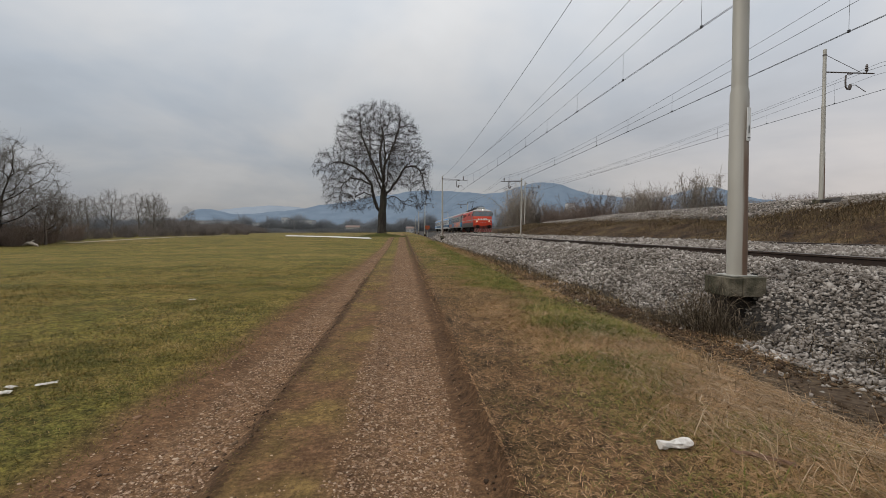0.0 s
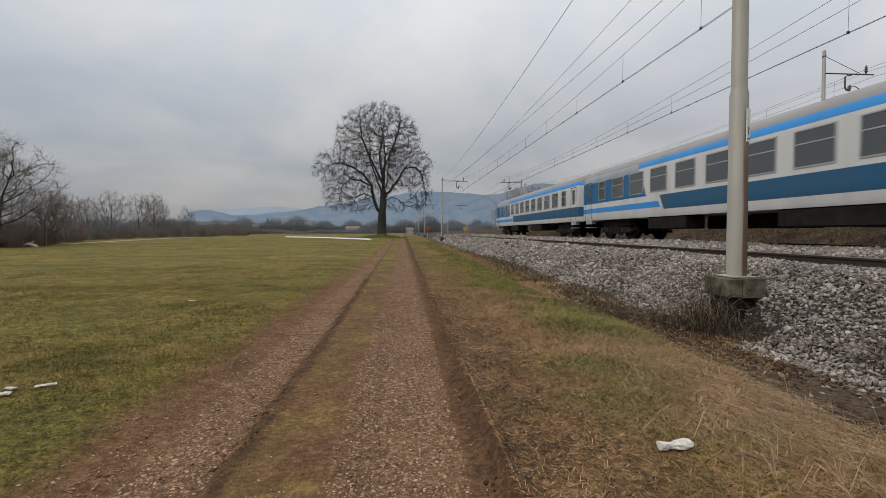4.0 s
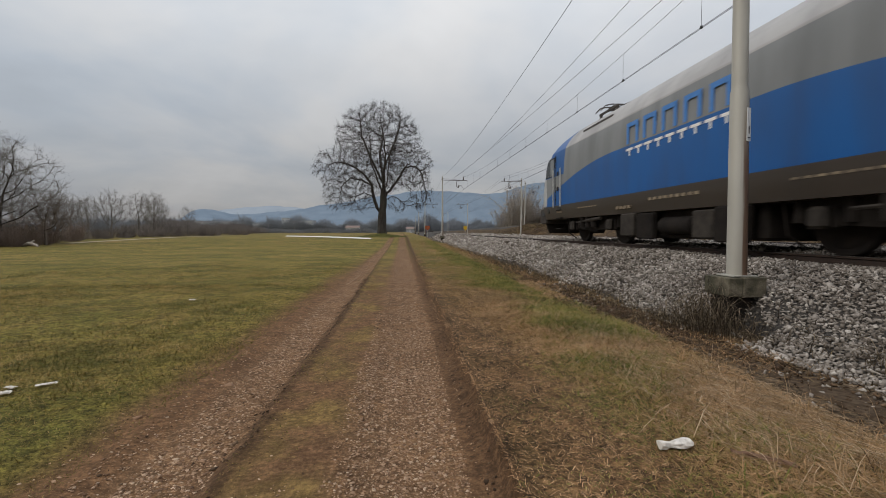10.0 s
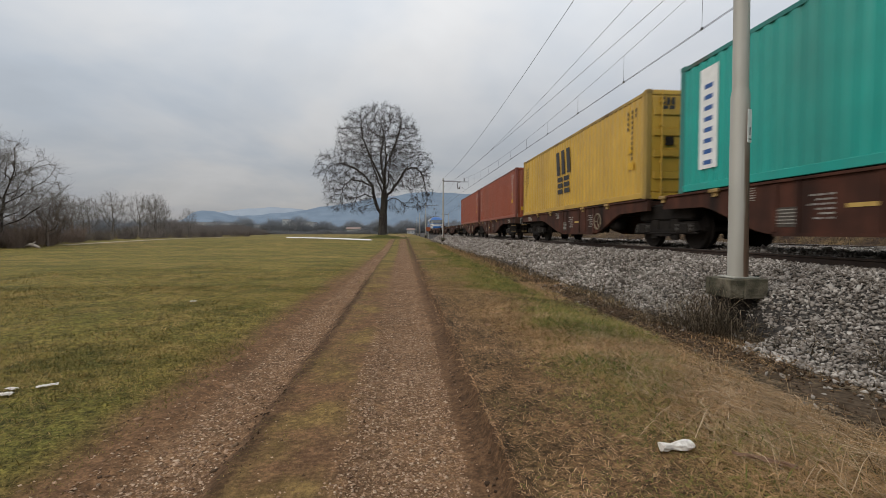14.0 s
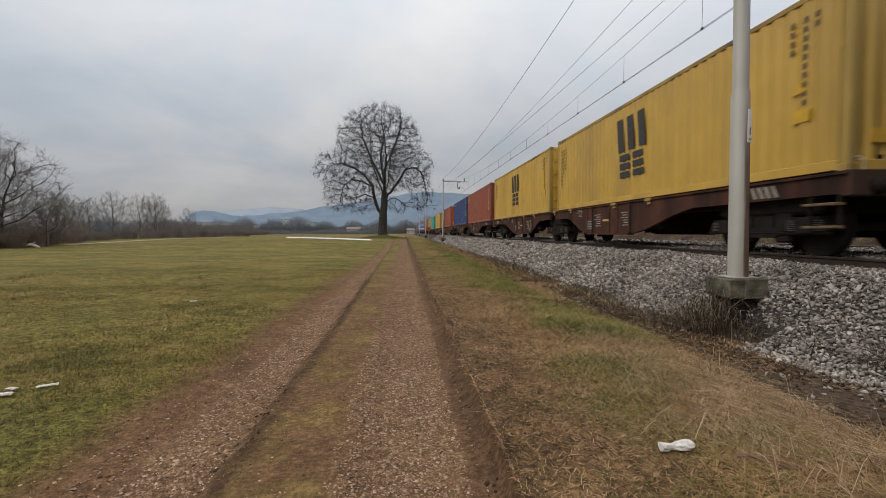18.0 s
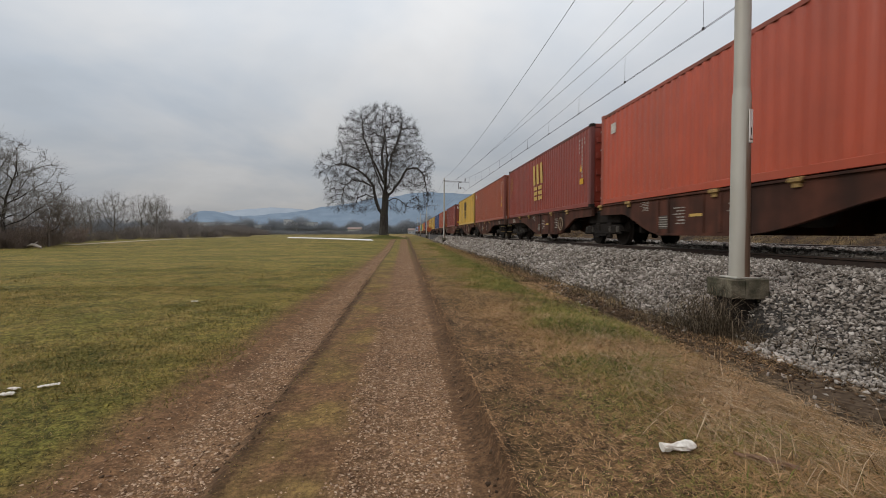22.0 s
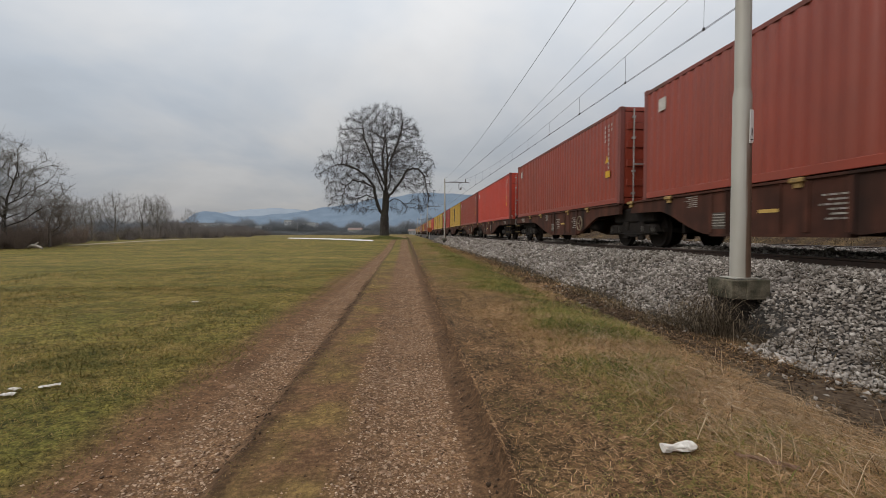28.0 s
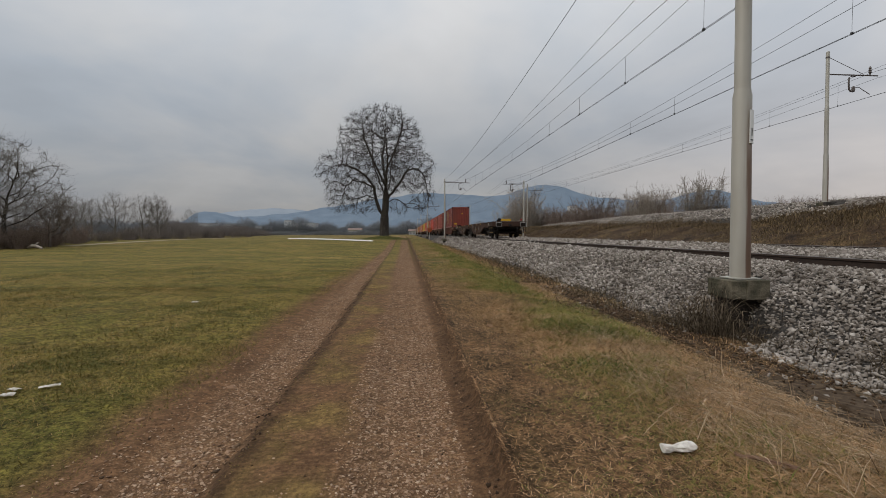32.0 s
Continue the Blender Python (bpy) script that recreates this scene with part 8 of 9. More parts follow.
        for i in range(7):
            x = -1.22 + i * 0.37
            g = Geo()
            for q in range(4):
                z, out = ((0.77, 0.0), (0.6, 0.05), (0.42, 0.13), (0.23, 0.24))[q]
                for w in (0.0, 0.12):
                    xx = x + w + 0.1 * q * (1 if x > 0 else -0.6)
                    g.v.append((xx, e * (7.352 - 0.32 * (min(abs(xx), 1.42) / 1.42) ** 2.2 + out), z))
            for q in range(3):
                g.face((2 * q, 2 * q + 1, 2 * q + 3, 2 * q + 2))
            part("stripe", g, M["plough_stripe"], pl)
        loco_bogie(t, e * 3.95, 2.5, 0.6)
    for s in (-1, 1):
        for i in range(4):
            y = -4.3 + i * 0.0 - 0.62 * (3 - i) + 0.9
            g = Geo().box(s * 1.45 - 0.02, s * 1.45 + 0.02, y - 0.26, y + 0.26, 2.72, 3.22)
            for k in range(8):
                g.box(s * 1.465 - 0.02, s * 1.465 + 0.02, y - 0.25, y + 0.25, 2.74 + k * 0.06, 2.765 + k * 0.06)
            part("louvre", g, mat("dark_red_louvre", (0.20, 0.03, 0.018), (0.15, 0.025, 0.016), 6, 0.6, 0, 0) if "dark_red_louvre" not in bpy.data.materials else bpy.data.materials["dark_red_louvre"], t, "dark red ventilation louvre")
        for y in (-2.2, -0.5, 1.2, 2.9):
            g = Geo()
            pts = [(s * 1.462, y + 0.22 * math.cos(TAU * k / 16), 2.98 + 0.155 * math.sin(TAU * k / 16)) for k in range(16)]
            g.v += pts
            g.face(range(16))
            w = part("porthole", g, M["glass"], t, "oval porthole window")
            part("rim", Geo().tube(pts + pts[:1], 0.022, 5), M["rubber"], w)
        g = Geo()
        for i in range(10):
            g.box(s * 1.462 - 0.004, s * 1.462 + 0.004, -1.9 + i * 0.28, -1.9 + i * 0.28 + 0.2, 2.04, 2.14)
        part("side_marking", g, M["white"], t, "pale lettering bars")
    part("roof_walk", Geo().box(-0.72, 0.72, -2.9, 1.0, 3.76, 4.05, 0, 0.04), M["darkgear"], t, "dark raised roof hatch")
    part("roof_hood", Geo().extrude([(1.0, 3.74), (1.0, 4.2), (2.3, 4.2), (2.9, 3.8), (2.9, 3.74)], "x", -0.7, 0.7), M["darkgear"], t, "dark sloped roof hood")
    for s in (-1, 1):
        part("roof_walkway", Geo().box(s * 1.02 - 0.16, s * 1.02 + 0.16, -3.6, 3.0, 3.80, 3.84), M["roofgear"], t, "grey roof walkway")
        for y in (2.9, 4.3):
            part("roof_insulator", Geo().tube([(s * 0.6, y, 3.75), (s * 0.6, y, 3.9), (s * 0.6, y, 4.0), (s * 0.6, y, 4.12)], [0.05, 0.09, 0.06, 0.08], 8), M["insulator"], t)
        part("roof_busbar", Geo().tube([(s * 0.6, 2.9, 4.14), (s * 0.6, 4.3, 4.14), (s * 0.45, 5.0, 4.05)], 0.025, 6), M["darkgear"], t)
    part("underfloor_box", Geo().box(-1.25, 1.25, -1.9, 1.9, 0.4, 1.05, 0, 0.05), M["bogie"], t)
    part("solebar", Geo().box(-1.4, 1.4, -6.8, 6.8, 0.92, 1.02), M["bogie"], t)
    part("roof_tank", Geo().box(-0.6, 0.6, 4.9, 6.2, 3.72, 4.05, 0, 0.12), mat("pale_roof_box", (0.4, 0.39, 0.37), (0.3, 0.29, 0.27), 6, 0.7, 0, 0.1), t)
    pantograph(t, -4.4, 3.8, 5.63, 1)
    pantograph(t, 3.6, 3.8, 5.5, -1, False, "folded dark pantograph")
    MOVERS.append((t, TRACK_2, 76.75, RAIL_Z, "passenger"))


red_loco()


def coach(along, paintwork, label, n_win, doors_up=True, tail=False):
    t = thing("passenger_coach", label, "passenger coach", "coaches of the passenger train")
    h = Hull([(1.02, 1.36), (1.15, 1.41), (3.2, 1.41), (3.4, 1.37), (3.6, 1.25), (3.8, 1.0), (3.95, 0.65), (4.02, 0.3)], [(1.02, 12.75), (3.3, 12.75), (3.7, 12.6), (4.02, 12.3)], 0.25, 5)
    part("body", h.shell([1.02, 1.15, 1.6, 2.0, 2.6, 3.0, 3.2, 3.4, 3.5, 3.6, 3.7, 3.8, 3.88, 3.95, 4.0, 4.02], 10), paintwork, t, "", True)
    for s in (-1, 1):
        for i in range(n_win):
            y = -10.0 + 20.0 * i / (n_win - 1)
            w = 0.62 if 0 < i < n_win - 1 else 0.42
            g = Geo()
            for a, b, c, d in ((y - w, y + w, 2.08, 2.12), (y - w, y + w, 3.06, 3.10), (y - w, y - w + 0.04, 2.1, 3.08), (y + w - 0.04, y + w, 2.1, 3.08), (y - w, y + w, 2.7, 2.735)):
                g.box(s * 1.41 - 0.02, s * 1.41 + 0.022, a, b, c, d)
            f = part("window", g, M["frame"], t, "aluminium-framed coach window")
            part("pane", Geo().box(s * 1.41 - 0.01, s * 1.41 + 0.008, y - w + 0.02, y + w - 0.02, 2.1, 3.08), M["coachglass"], f)
        for e in (-1, 1):
            y = e * 11.75
            g = Geo()
            for a, b, c, d in ((y - 0.45, y + 0.45, 3.12, 3.15), (y - 0.45, y - 0.42, 1.1, 3.14), (y + 0.42, y + 0.45, 1.1, 3.14)):
                g.box(s * 1.41 - 0.02, s * 1.41 + 0.012, a, b, c, d)
            d = part("door", g, M["rubber"], t, "narrow folding coach door")
            part("pane", Geo().box(s * 1.41 - 0.01, s * 1.41 + 0.009, y - 0.2, y + 0.2, 2.1, 3.0), M["coachglass"], d)
            part("step", Geo().box(min(s * 1.1, s * 1.42), max(s * 1.1, s * 1.42), y - 0.42, y + 0.42, 0.6, 0.65).box(min(s * 1.15, s * 1.4), max(s * 1.15, s * 1.4), y - 0.4, y + 0.4, 0.82, 1.04), M["frame"], t)
    for e in (-1, 1):
        g = Geo()
        for x in (-0.62, 0.62):
            g.tube([(x, e * 12.85, 1.1), (x, e * 12.85, 3.2)], 0.11, 10)
        g.tube([(-0.62, e * 12.85, 3.2), (0.62, e * 12.85, 3.2)], 0.11, 10)
        part("gangway", g, M["rubber"], t, "black rubber gangway")
        part("end_door", Geo().box(-0.45, 0.45, min(e * 12.74, e * 12.8), max(e * 12.74, e * 12.8), 1.1, 3.1), M["rubber"], t)
        buffers(t, 12.55, e, 1.03, 0.24)
        b = bogie(t, e * 9.2)
        b.scale = (1, 1.3, 1.0)
    if tail:
        for s in (-1, 1):
            part("tail_lamp", Geo().tube([(s * 1.0, -12.72, 2.9), (s * 1.0, -12.8, 2.9)], 0.09, 12), glow("red_tail_light", (0.8, 0.06, 0.04), 2.0) if "red_tail_light" not in bpy.data.materials else bpy.data.materials["red_tail_light"], t)
    for y0, y1, x in ((-5.5, -2.8, 0.9), (-1.8, 0.4, -0.9), (1.5, 4.6, 0.9), (-4.2, -2.5, -0.95), (2.2, 5.2, -0.9)):
        part("underfloor_box", Geo().box(x - 0.42, x + 0.42, y0, y1, 0.5, 1.03, 0, 0.04), M["bogie"], t)
    for y in np.linspace(-10, 10, 6):
        part("roof_vent", Geo().box(-0.22, 0.22, y - 0.3, y + 0.3, 3.98, 4.1, 0, 0.03), M["roofgear"], t)
    MOVERS.append((t, TRACK_2, along, RAIL_Z, "passenger"))


GREY, CREAM, PALE, DKBLUE, BRBLUE, MIDBLUE, WINE = (0.20, 0.195, 0.18), (0.24, 0.222, 0.21), (0.56, 0.56, 0.55), (0.014, 0.085, 0.17), (0.03, 0.25, 0.62), (0.005, 0.155, 0.32), (0.33, 0.055, 0.06)
livery_1 = livery("grey_coach_with_graffiti", GREY, [
    (CREAM, [("z", 3.42, None)]), (WINE, [("z", 3.28, 3.52), ("y", -2.5, None)]), (MIDBLUE, [("z", 1.98, 3.3), ("s", None, -4.2)]), (MIDBLUE, [("z", 1.25, 1.95), ("s", -3.6, 0.6)]), (WINE, [("z", 1.4, 1.72), ("s", None, -5.0)]),
    ("graffiti", [("z", 1.1, 2.22), ("y", -1.2, 10.4)]), ((0.06, 0.42, 0.72), [("z", 1.15, 1.95), ("y", 9.4, 10.6)]), (MIDBLUE, [("z", 1.1, 2.0), ("y", 10.6, None)]), ((0.20, 0.19, 0.18), [("z", None, 1.14)])], 0.5)
livery_2 = livery("white_and_blue_coach", PALE, [
    (CREAM, [("z", 3.48, None)]), (BRBLUE, [("z", 3.22, 3.48), ("s", -4.4, None)]), (DKBLUE, [("z", 1.32, 1.92), ("s", -3.4, None)]), ((0.010, 0.115, 0.27), [("z", 1.95, 3.3), ("s", None, -4.4)]), ((0.30, 0.33, 0.36), [("z", 3.1, 3.48), ("s", None, -4.4)]),
    (BRBLUE, [("z", 1.42, 1.68), ("s", None, -3.6)]), ((0.010, 0.115, 0.27), [("y", None, -12.45), ("z", 1.95, None)])], 0.5, amount=0.2)
coach(97.4, livery_1, "grey and blue passenger coach sprayed with bright graffiti", 11)
coach(123.5, livery_2, "white and blue passenger coach with a bright blue roof stripe", 12)
coach(149.4, livery_2, "white and blue passenger coach with a blue rear end", 12, tail=True)


# ---- ground cover and small things ----
def blades(name, x, y, h, lean, width, material, label, category, z=None, flat=None):
    """Thin bent blades, two triangles each pair, standing on the ground."""
    n = len(x)
    z = ground_z(x, y) if z is None else z
    a = rng.uniform(0, TAU, n) if flat is None else flat + rng.normal(0, 0.38, n)
    b = rng.uniform(0, TAU, n)
    d = np.stack([np.cos(a), np.sin(a), np.zeros(n)], -1)
    w = np.stack([np.cos(b), np.sin(b), np.zeros(n)], -1) * width[:, None]
    base = np.stack([x, y, z - 0.005], -1)
    mid = base + d * (h * lean * 0.45)[:, None] + np.array([0, 0, 1]) * (h * 0.6 * np.maximum(1 - 0.36 * lean, 0.16))[:, None]
    tip = base + d * (h * lean)[:, None] + np.array([0, 0, 1]) * (h * np.maximum(1 - 0.45 * lean, 0.12))[:, None]
    V = np.stack([base - w, base + w, mid + w * 0.7, mid - w * 0.7, tip], 1)
    i = 5 * np.arange(n)[:, None]
    F = np.concatenate([i + np.array([[0, 1, 2]]), i + np.array([[0, 2, 3]]), i + np.array([[3, 2, 4]])])
    return tagged(new(name, quick_mesh(name, V, F, material)), label, category, kind="stuff")


def patchy(x, y, k, f, t):
    return relief(x * f + k * 7.3, y * f - k * 3.1, 2) + rng.normal(0, 0.35, len(x)) > t


def grasses():
    # mown meadow: short blades in low clumps, denser near the lane
    xs, ys, hs, ws = [], [], [], []
    for x0, x1, y0, y1, d, h in ((-6.2, -1.95, -3, 2.4, 1500, 0.036), (-6.2, -1.95, 2.4, 6, 5200, 0.034), (-10.5, -1.95, 6, 12, 1700, 0.044), (-20, -2.0, 12, 24, 420, 0.046), (-1.1, -0.66, 2.2, 12, 4600, 0.024), (-1.4, -0.85, 10, 30, 300, 0.040), (-2.35, -1.85, 2.4, 12, 1700, 0.026), (-0.8, -0.5, 2.2, 10, 500, 0.018)):
        x, y = scatter(x0, x1, y0, y1, d)
        ok = patchy(x, y, 1, 0.7, -0.5 if x1 < -1.9 or x0 < -3 else -0.05) & (rng.random(len(x)) > sstep(y, 13, 23))
        x, y = x[ok], y[ok]
        clump = np.clip(0.8 + 0.5 * relief(x * 2.6, y * 2.6, 2), 0.3, 1.9)
        xs.append(x), ys.append(y), hs.append(h * clump * rng.lognormal(0, 0.4, len(x))), ws.append((0.0012 + 0.00033 * np.maximum(y, 3.0)) * rng.uniform(0.6, 1.35, len(x)))
    x, y, h, w = map(np.concatenate, (xs, ys, hs, ws))
    blades("meadow_grass", x, y, h, rng.uniform(0.4, 2.0, len(x)), w, M["blade"], "short mown green and straw-coloured meadow grass", "grass")
    # dry verge between the lane and the line: a mat of short straw with green tufts
    xs, ys, hs, ws, ls = [], [], [], [], []
    for x0, x1, y0, y1, d, h, hw in ((0.585, 3.2, 1.8, 4.2, 18000, 0.052, 0.0027), (0.565, 3.25, 4.2, 7, 8200, 0.056, 0.0038), (0.53, 3.35, 7, 12, 4800, 0.058, 0.0048), (0.48, 3.5, 12, 24, 1000, 0.068, 0.006), (0.5, 3.6, 24, 50, 150, 0.12, 0.010), (0.585, 3.2, -2.5, 1.8, 4200, 0.054, 0.0045), (0.585, 3.2, -7, -2.5, 1500, 0.058, 0.006)):
        x, y = scatter(x0, x1, y0, y1, d)
        ok = patchy(x, y, 2, 0.9, -0.7) & (rng.random(len(x)) < 1 - 0.75 * sstep(x, 3.0, 3.25) * (y < 5))
        x, y = x[ok], y[ok]
        clump = np.clip(0.85 + 0.45 * relief(x * 2.2, y * 2.2, 2), 0.35, 1.8)
        xs.append(x), ys.append(y)
        hs.append(h * clump * rng.lognormal(0, 0.45, len(x)) * (0.6 + 0.7 * sstep(x, 1.0, 2.4))), ws.append(hw * rng.uniform(0.6, 1.3, len(x))), ls.append(rng.uniform(0.9, 2.4, len(x)))
    x, y, h, w, l = map(np.concatenate, (xs, ys, hs, ws, ls))
    along = x - 0.1 * np.clip(y - 3, 0, 6)
    green = patchy(x + rng.normal(0, 0.1, len(x)), y + rng.normal(0, 0.12, len(x)), 4, 3.9, 1.02 - 0.6 * sstep(along, 0.8, 1.9) - 0.45 * sstep(y, 3.3, 7) * sstep(along, 0.9, 1.9) - 0.7 * sstep(y, 8, 14) - 0.3 * sstep(x, 2.0, 2.7) + 0.4 * sstep(0.7 * x - y, -2.2, -0.9))
    worn = ~green & (x + 0.25 * relief(x * 2, y * 2, 2) + rng.normal(0, 0.15, len(x)) < 1.95 - 0.13 * y)
    blades("trodden_straw", x[worn], y[worn], h[worn] * 0.66, l[worn] + 0.2, w[worn] * 0.95, M["russet"], "short trodden russet straw beside the lane", "dry grass")
    green |= worn
    blades("verge_straw", x[~green], y[~green], h[~green] * 0.85, l[~green], w[~green], M["straw"], "matted dry straw-coloured grass on the verge", "dry grass")
    green &= ~worn
    blades("verge_grass", x[green], y[green], h[green] * 0.85, l[green] * 0.75, w[green], M["fresh"], "green grass tufts in the dry verge", "grass")
    # long bleached stalks lying over, combed towards the line, in loose swaths
    n = 18000
    x, y = 1.2 + 2.1 * rng.beta(2.2, 1.6, n), 1.8 + 5.4 * rng.random(n) ** 1.35
    ok = patchy(x, y, 6, 1.1, -0.3 * sstep(0.7 * x - y, -2.6, -1.2)) & (rng.random(n) < sstep(x, 1.35 + 0.12 * (y - 2.6), 2.3 + 0.12 * (y - 2.6)))
    x, y = x[ok], y[ok]
    n = len(x)
    lift = ground_z(x, y) + rng.uniform(0.0, 0.03, n)
    blades("bleached_stalks", x, y, rng.uniform(0.07, 0.23, n), rng.uniform(1.7, 3.0, n), rng.uniform(0.0013, 0.0034, n), M["bleached"], "long bleached grass stalks lying over on the verge", "dry grass", lift, -1.8 + 0.3 * relief(x, y, 2))
    n = 330
    x, y = rng.uniform(1.8, 3.4, n), 2.0 + 6 * rng.random(n) ** 1.3
    blades("upright_stalks", x, y, rng.uniform(0.10, 0.34, n), rng.uniform(0.1, 0.7, n), np.full(n, 0.0018), M["bleached"], "single upright bleached stalks", "dry grass")
    # straw, dirt and weeds that hide most of the duct and the toe of the ballast
    x, y = scatter(2.95, 4.15, 2.4, 12, 1900)
    ok = patchy(x, y, 8, 1.0, np.where(np.abs(x - 3.62) < 0.3, -0.1, -0.3))
    x, y = x[ok], y[ok]
    n = len(x)
    blades("duct_straw", x, y, rng.uniform(0.03, 0.11, n), rng.uniform(1.2, 2.7, n), 0.0012 + 0.00028 * y, M["straw"], "dead straw blown over the duct lids", "dry grass", ground_z(x, y) + 0.025)
    x, y = scatter(3.05, 4.1, 12, 45, 170)
    n = len(x)
    blades("duct_straw", x, y, rng.uniform(0.06, 0.22, n), rng.uniform(0.5, 2.2, n), 0.0012 + 0.00028 * y, M["straw"], "dead straw blown over the duct lids", "dry grass", ground_z(x, y) + 0.02)
    # brown tussocks on the bank of the raised line
    x, y = scatter(14.0, 20.8, 8, 75, 240)
    ok = patchy(x, y, 3, 0.5, 0.1)
    x, y = x[ok], y[ok]
    blades("bank_grass", x, y, rng.uniform(0.05, 0.18, len(x)), rng.uniform(0.4, 1.5, len(x)), np.full(len(x), 0.0075), M["banktuft"], "brown and ochre tussock grass on the embankment", "dry grass")
    x, y = scatter(13.9, 20.8, 8, 75, 260)
    ok = patchy(x, y, 5, 0.45, 0.55 - 0.7 * sstep(x, 17.5, 20))
    x, y = x[ok], y[ok]
    blades("bank_brush", x, y, rng.uniform(0.08, 0.34, len(x)), rng.uniform(0.2, 1.1, len(x)), np.full(len(x), 0.0075), M["deadweed"], "dark dead brush on the embankment", "dead weeds")
    # dead weeds at the toe of the ballast
    xs, ys, hs = [], [], []
    for cx, cy, n, s, hh in ((4.05, 6.0, 40, 0.16, 0.42), (3.8, 5.5, 160, 0.3, 0.09), (3.95, 4.6, 260, 0.5, 0.10), (3.9, 6.6, 420, 0.3, 0.26), (3.95, 8.2, 500, 0.5, 0.26), (3.95, 9.8, 600, 0.5, 0.26), (4.05, 12.5, 900, 1.0, 0.25), (4.0, 16, 700, 1.4, 0.28), (4.0, 21, 800, 2.5, 0.3), (4.0, 28, 700, 4, 0.32), (4.35, 3.9, 260, 0.3, 0.13), (4.4, 3.2, 320, 0.25, 0.2), (4.0, 40, 500, 8, 0.35)):
        xs.append(rng.normal(cx, min(s, 0.22), n)), ys.append(rng.normal(cy, s, n)), hs.append(hh * rng.uniform(0.3, 1.15, n))
    x, y, h = map(np.concatenate, (xs, ys, hs))
    zz = np.maximum(bed_z(x, y), ground_z(x, y))
    blades("dead_weeds", x, y, h, rng.uniform(0.2, 1.6, len(x)), 0.0016 + 0.00028 * y, M["deadweed"], "dark dead weeds at the foot of the ballast", "dead weeds", zz)
    # a tangle of long dead stems that arch over in the hollow before the first footing
    rnd = np.random.default_rng(77)
    p0, p1, r0, r1 = [], [], [], []
    for cx, cy, n, reach, top in ((4.12, 5.75, 190, 0.45, 0.62), (4.0, 5.95, 130, 0.45, 0.5), (4.3, 5.45, 70, 0.35, 0.30), (3.95, 6.5, 60, 0.4, 0.24), (4.35, 4.7, 40, 0.4, 0.16), (4.4, 3.7, 50, 0.35, 0.2)):
        for _ in range(n):
            x, y = rnd.normal(cx, 0.12), rnd.normal(cy, 0.16)
            z = float(np.maximum(bed_z(x, y), ground_z(x, y)))
            a, ln, up, r = rnd.normal(-2.2, 0.9), reach * rnd.uniform(0.3, 1.1), top * rnd.uniform(0.35, 1.1), rnd.uniform(0.0025, 0.0062)
            fall, bend = rnd.uniform(0.5, 2.2), rnd.normal(0, 0.5)
            q = None
            for i in range(7):
                f = i / 6
                h = up * (math.sin(min(f * fall, 1.0) * math.pi / 2) - max(0.0, f - 0.45) ** 1.4 * fall * 0.55)
                e = np.array([x + math.cos(a + bend * f) * ln * f ** 1.3, y + math.sin(a + bend * f) * ln * f ** 1.3, max(z + h, z - 0.12)])
                if q is not None:
                    p0.append(q), p1.append(e), r0.append(r * (1 - 0.11 * i)), r1.append(r * (1 - 0.11 * (i + 1)))
                q = e
    tagged(new("fallen_stems", rods("fallen_stems", p0, p1, r0, r1, 3, M["stem"])), "long dead brown stems arching over before the footing", "dead weeds", kind="stuff")


grasses()


def cable_duct():
    """Old concrete lids along the foot of the ballast, half buried."""
    d = thing("cable_duct", "row of old half-buried concrete duct lids beside the ballast", "cable duct")
    me = Geo().box(-0.21, 0.21, -0.49, 0.49, -0.08, 0.0, 0, 0.02).mesh("lid", M["duct"])
    r = random.Random(4)
    for i in range(46):
        y = 2.2 + i
        o = new("lid", me)
        o.parent = d
        o.location = (3.66 + r.uniform(-0.02, 0.02), y, float(ground_z(3.66, y)) + 0.012 + r.uniform(-0.015, 0.006))
        o.rotation_euler = (r.uniform(-0.012, 0.012), r.uniform(-0.04, 0.04), r.uniform(-0.015, 0.015))


cable_duct()


def crumple(name, x, y, l, w, h, material, label, category, turn=0.0, seed=1):
    """A crumpled sheet: a folded, uneven band."""
    rnd = np.random.default_rng(seed)
    nx, ny = 14, 7
    g = Geo()
    for i in range(nx):
        for j in range(ny):
            q = j / (ny - 1) * math.pi
            r = w / 2 * (1 + 0.3 * math.sin(i * 1.7 + seed)) * (1 - 0.35 * (abs(i - nx * 0.35) < 2))
            g.v.append(((i / (nx - 1) - 0.5) * l + rnd.normal(0, 0.004), math.cos(q) * r + rnd.normal(0, 0.006), max(0.002, math.sin(q) * h * (0.6 + 0.5 * rnd.random()))))
    for i in range(nx - 1):
        for j in range(ny - 1):
            a = i * ny + j
            g.face((a, a + 1, a + ny + 1, a + ny))
    ob = solid(name, g, material, label, category, smooth=False)
    ob.matrix_basis = pose(x, y, float(ground_z(x, y)) + 0.02, 0, 0, turn)
    return ob


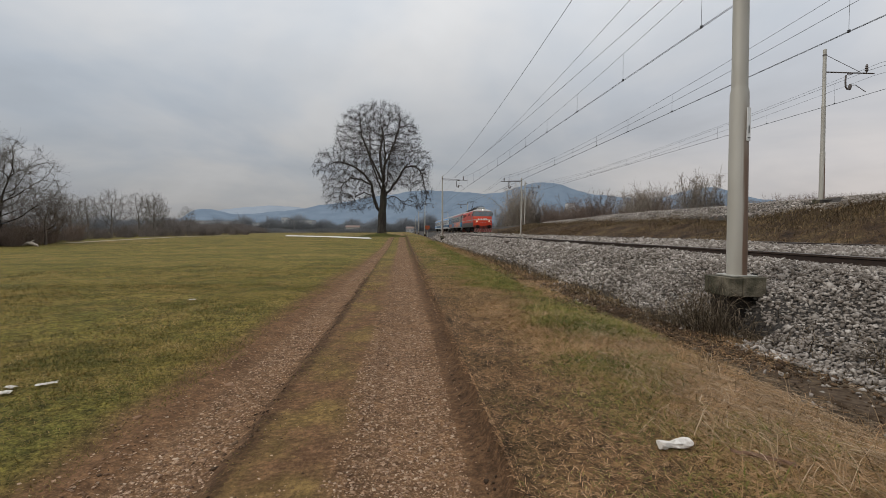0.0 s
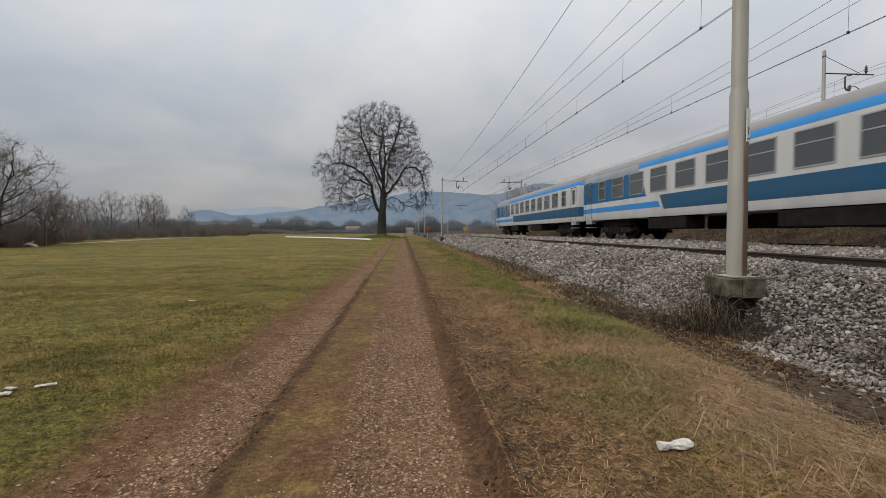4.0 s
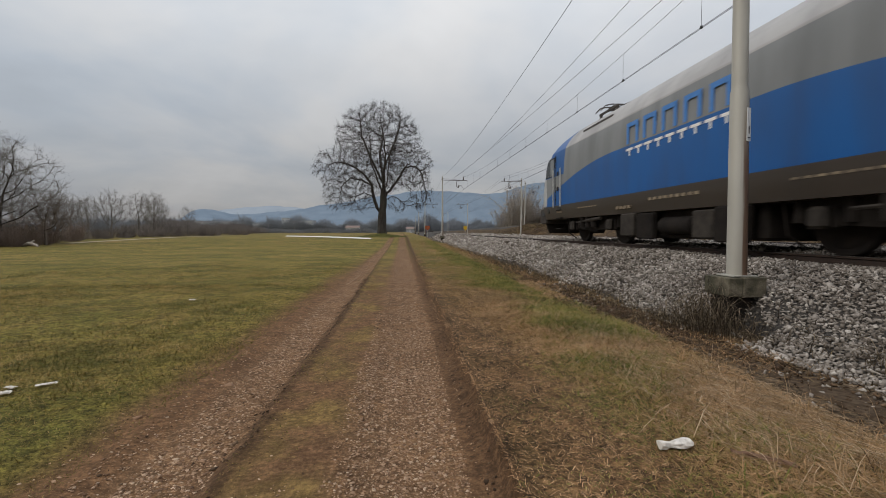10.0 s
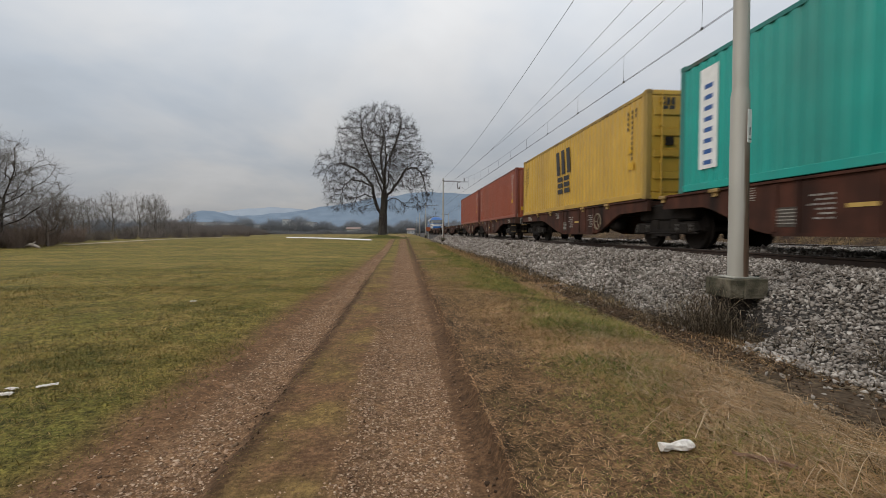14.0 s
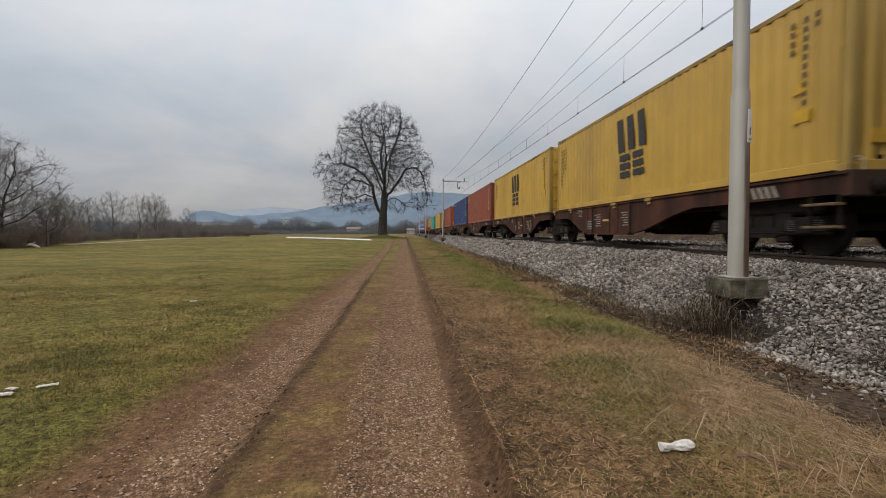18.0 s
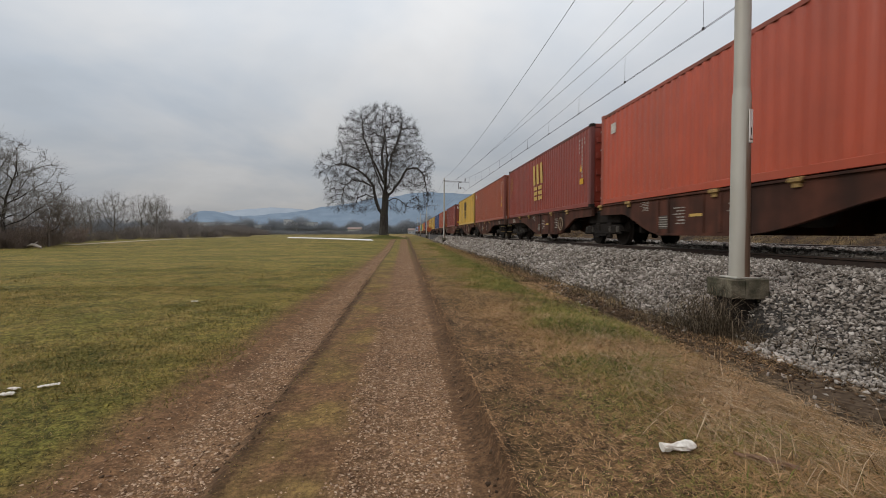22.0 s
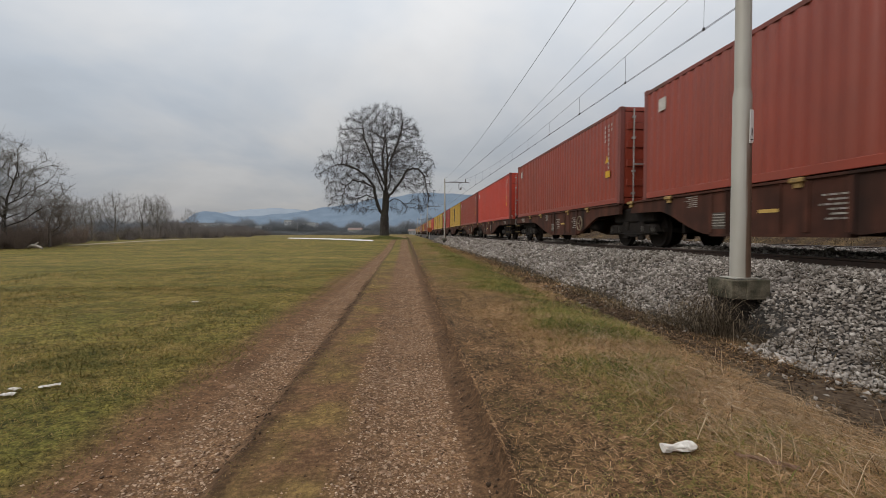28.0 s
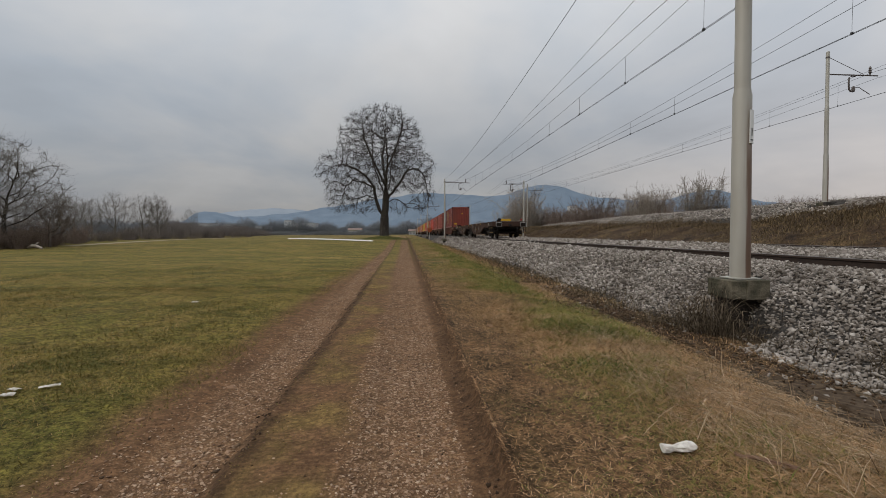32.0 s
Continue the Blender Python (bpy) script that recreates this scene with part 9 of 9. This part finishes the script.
def tissue(x, y, turn):
    """A twisted white tissue: a small flared end, a pinch and a soft rounded pouch."""
    rnd = np.random.default_rng(12)
    g = Geo()
    n, k = 18, 14
    for i in range(n):
        f = i / (n - 1)
        r = float(np.interp(f, [0, 0.12, 0.27, 0.33, 0.45, 0.7, 0.9, 1.0], [0.034, 0.036, 0.022, 0.024, 0.036, 0.043, 0.034, 0.012]))
        for j in range(k):
            q = TAU * j / k
            fold = 1 + 0.14 * math.sin(3 * q + 5 * f) + 0.1 * math.sin(7 * q - 9 * f) + rnd.normal(0, 0.05)
            g.v.append(((f - 0.5) * 0.235, math.cos(q) * r * fold, max(0.0, 0.03 + math.sin(q) * r * 0.72 * fold)))
    for i in range(n - 1):
        for j in range(k):
            a, b = i * k + j, i * k + (j + 1) % k
            g.face((a, b, b + k, a + k))
    g.face(range(k - 1, -1, -1))
    g.face(range((n - 1) * k, n * k))
    ob = solid("paper_litter", g, M["paper"], "crumpled white paper tissue lying in dry grass", "litter")
    ob.matrix_basis = pose(x, y, float(ground_z(x, y)) + 0.015, 0, 0, turn) @ Matrix.Scale(0.92, 4)


tissue(1.60, 2.52, 4)
crumple("paper_scrap", -3.19, 4.27, 0.15, 0.05, 0.014, M["paper"], "flat white paper scrap on the meadow", "litter", 35, 5)
crumple("paper_scrap", -3.38, 4.05, 0.13, 0.06, 0.022, M["paper"], "crumpled white paper scrap on the meadow", "litter", 20, 6)
crumple("paper_scrap", -3.42, 4.19, 0.10, 0.05, 0.014, M["paper"], "small white paper scrap on the meadow", "litter", -20, 8)
crumple("paper_scrap", -4.2, 9.3, 0.12, 0.05, 0.02, M["paper"], "small pale scrap on the meadow", "litter", 0, 9)
crumple("wood_strip", 2.0, 2.35, 0.3, 0.025, 0.02, mat("split_brown_wood", (0.13, 0.07, 0.04), (0.19, 0.11, 0.07), 20, 0.9, 0, 0.2, stretch=(0.2, 3, 3)), "split piece of brown wood in the grass", "wood", -38, 11)


def loose_rocks():
    me = []
    for k in range(4):
        v = ICO_V * (1 + np.random.default_rng(60 + k).uniform(-0.3, 0.3, (12, 1))) * np.array([1.3, 0.9, 0.55])
        m = quick_mesh("rock", v * 0.042, ICO_F, M["pebble"])
        me.append(m)
    for i, (x, y, s) in enumerate(((-1.69, 4.44, 1.0), (2.75, 3.35, 1.1), (2.95, 3.2, 0.8), (2.85, 3.6, 1.3), (3.15, 4.2, 1.0), (3.0, 5.3, 1.2), (2.6, 3.05, 0.7), (3.3, 6.1, 1.2), (-2.05, 3.6, 0.8), (1.15, 6.3, 1.1))):
        o = tagged(new("loose_stone", me[i % 4]), "pale loose stone lying on the ground", "stone", "loose stones")
        o.matrix_basis = put(x, y, float(ground_z(x, y)) + 0.05, s, i * 1.3)


loose_rocks()


# ---- what moves ----
def freight_at(t):
    """How far the freight train has run past the camera; it slows gently."""
    s = t - 13.0
    return 26.6 * s - 0.19 * s * s


def passenger_at(t):
    return -27.4 * t - 0.00016 * min(t, 6.0) ** 5 - max(t - 6.0, 0.0)


def motions():
    for ob, x, along, z, train in MOVERS:
        run, turn = (freight_at, 0) if train == "freight" else (passenger_at, 180)
        times = range(0, 33) if train == "freight" else (*range(0, 11), 32)
        walk(ob, [(t, pose(x, along + run(t), z, 0, 0, turn)) for t in times])


motions()
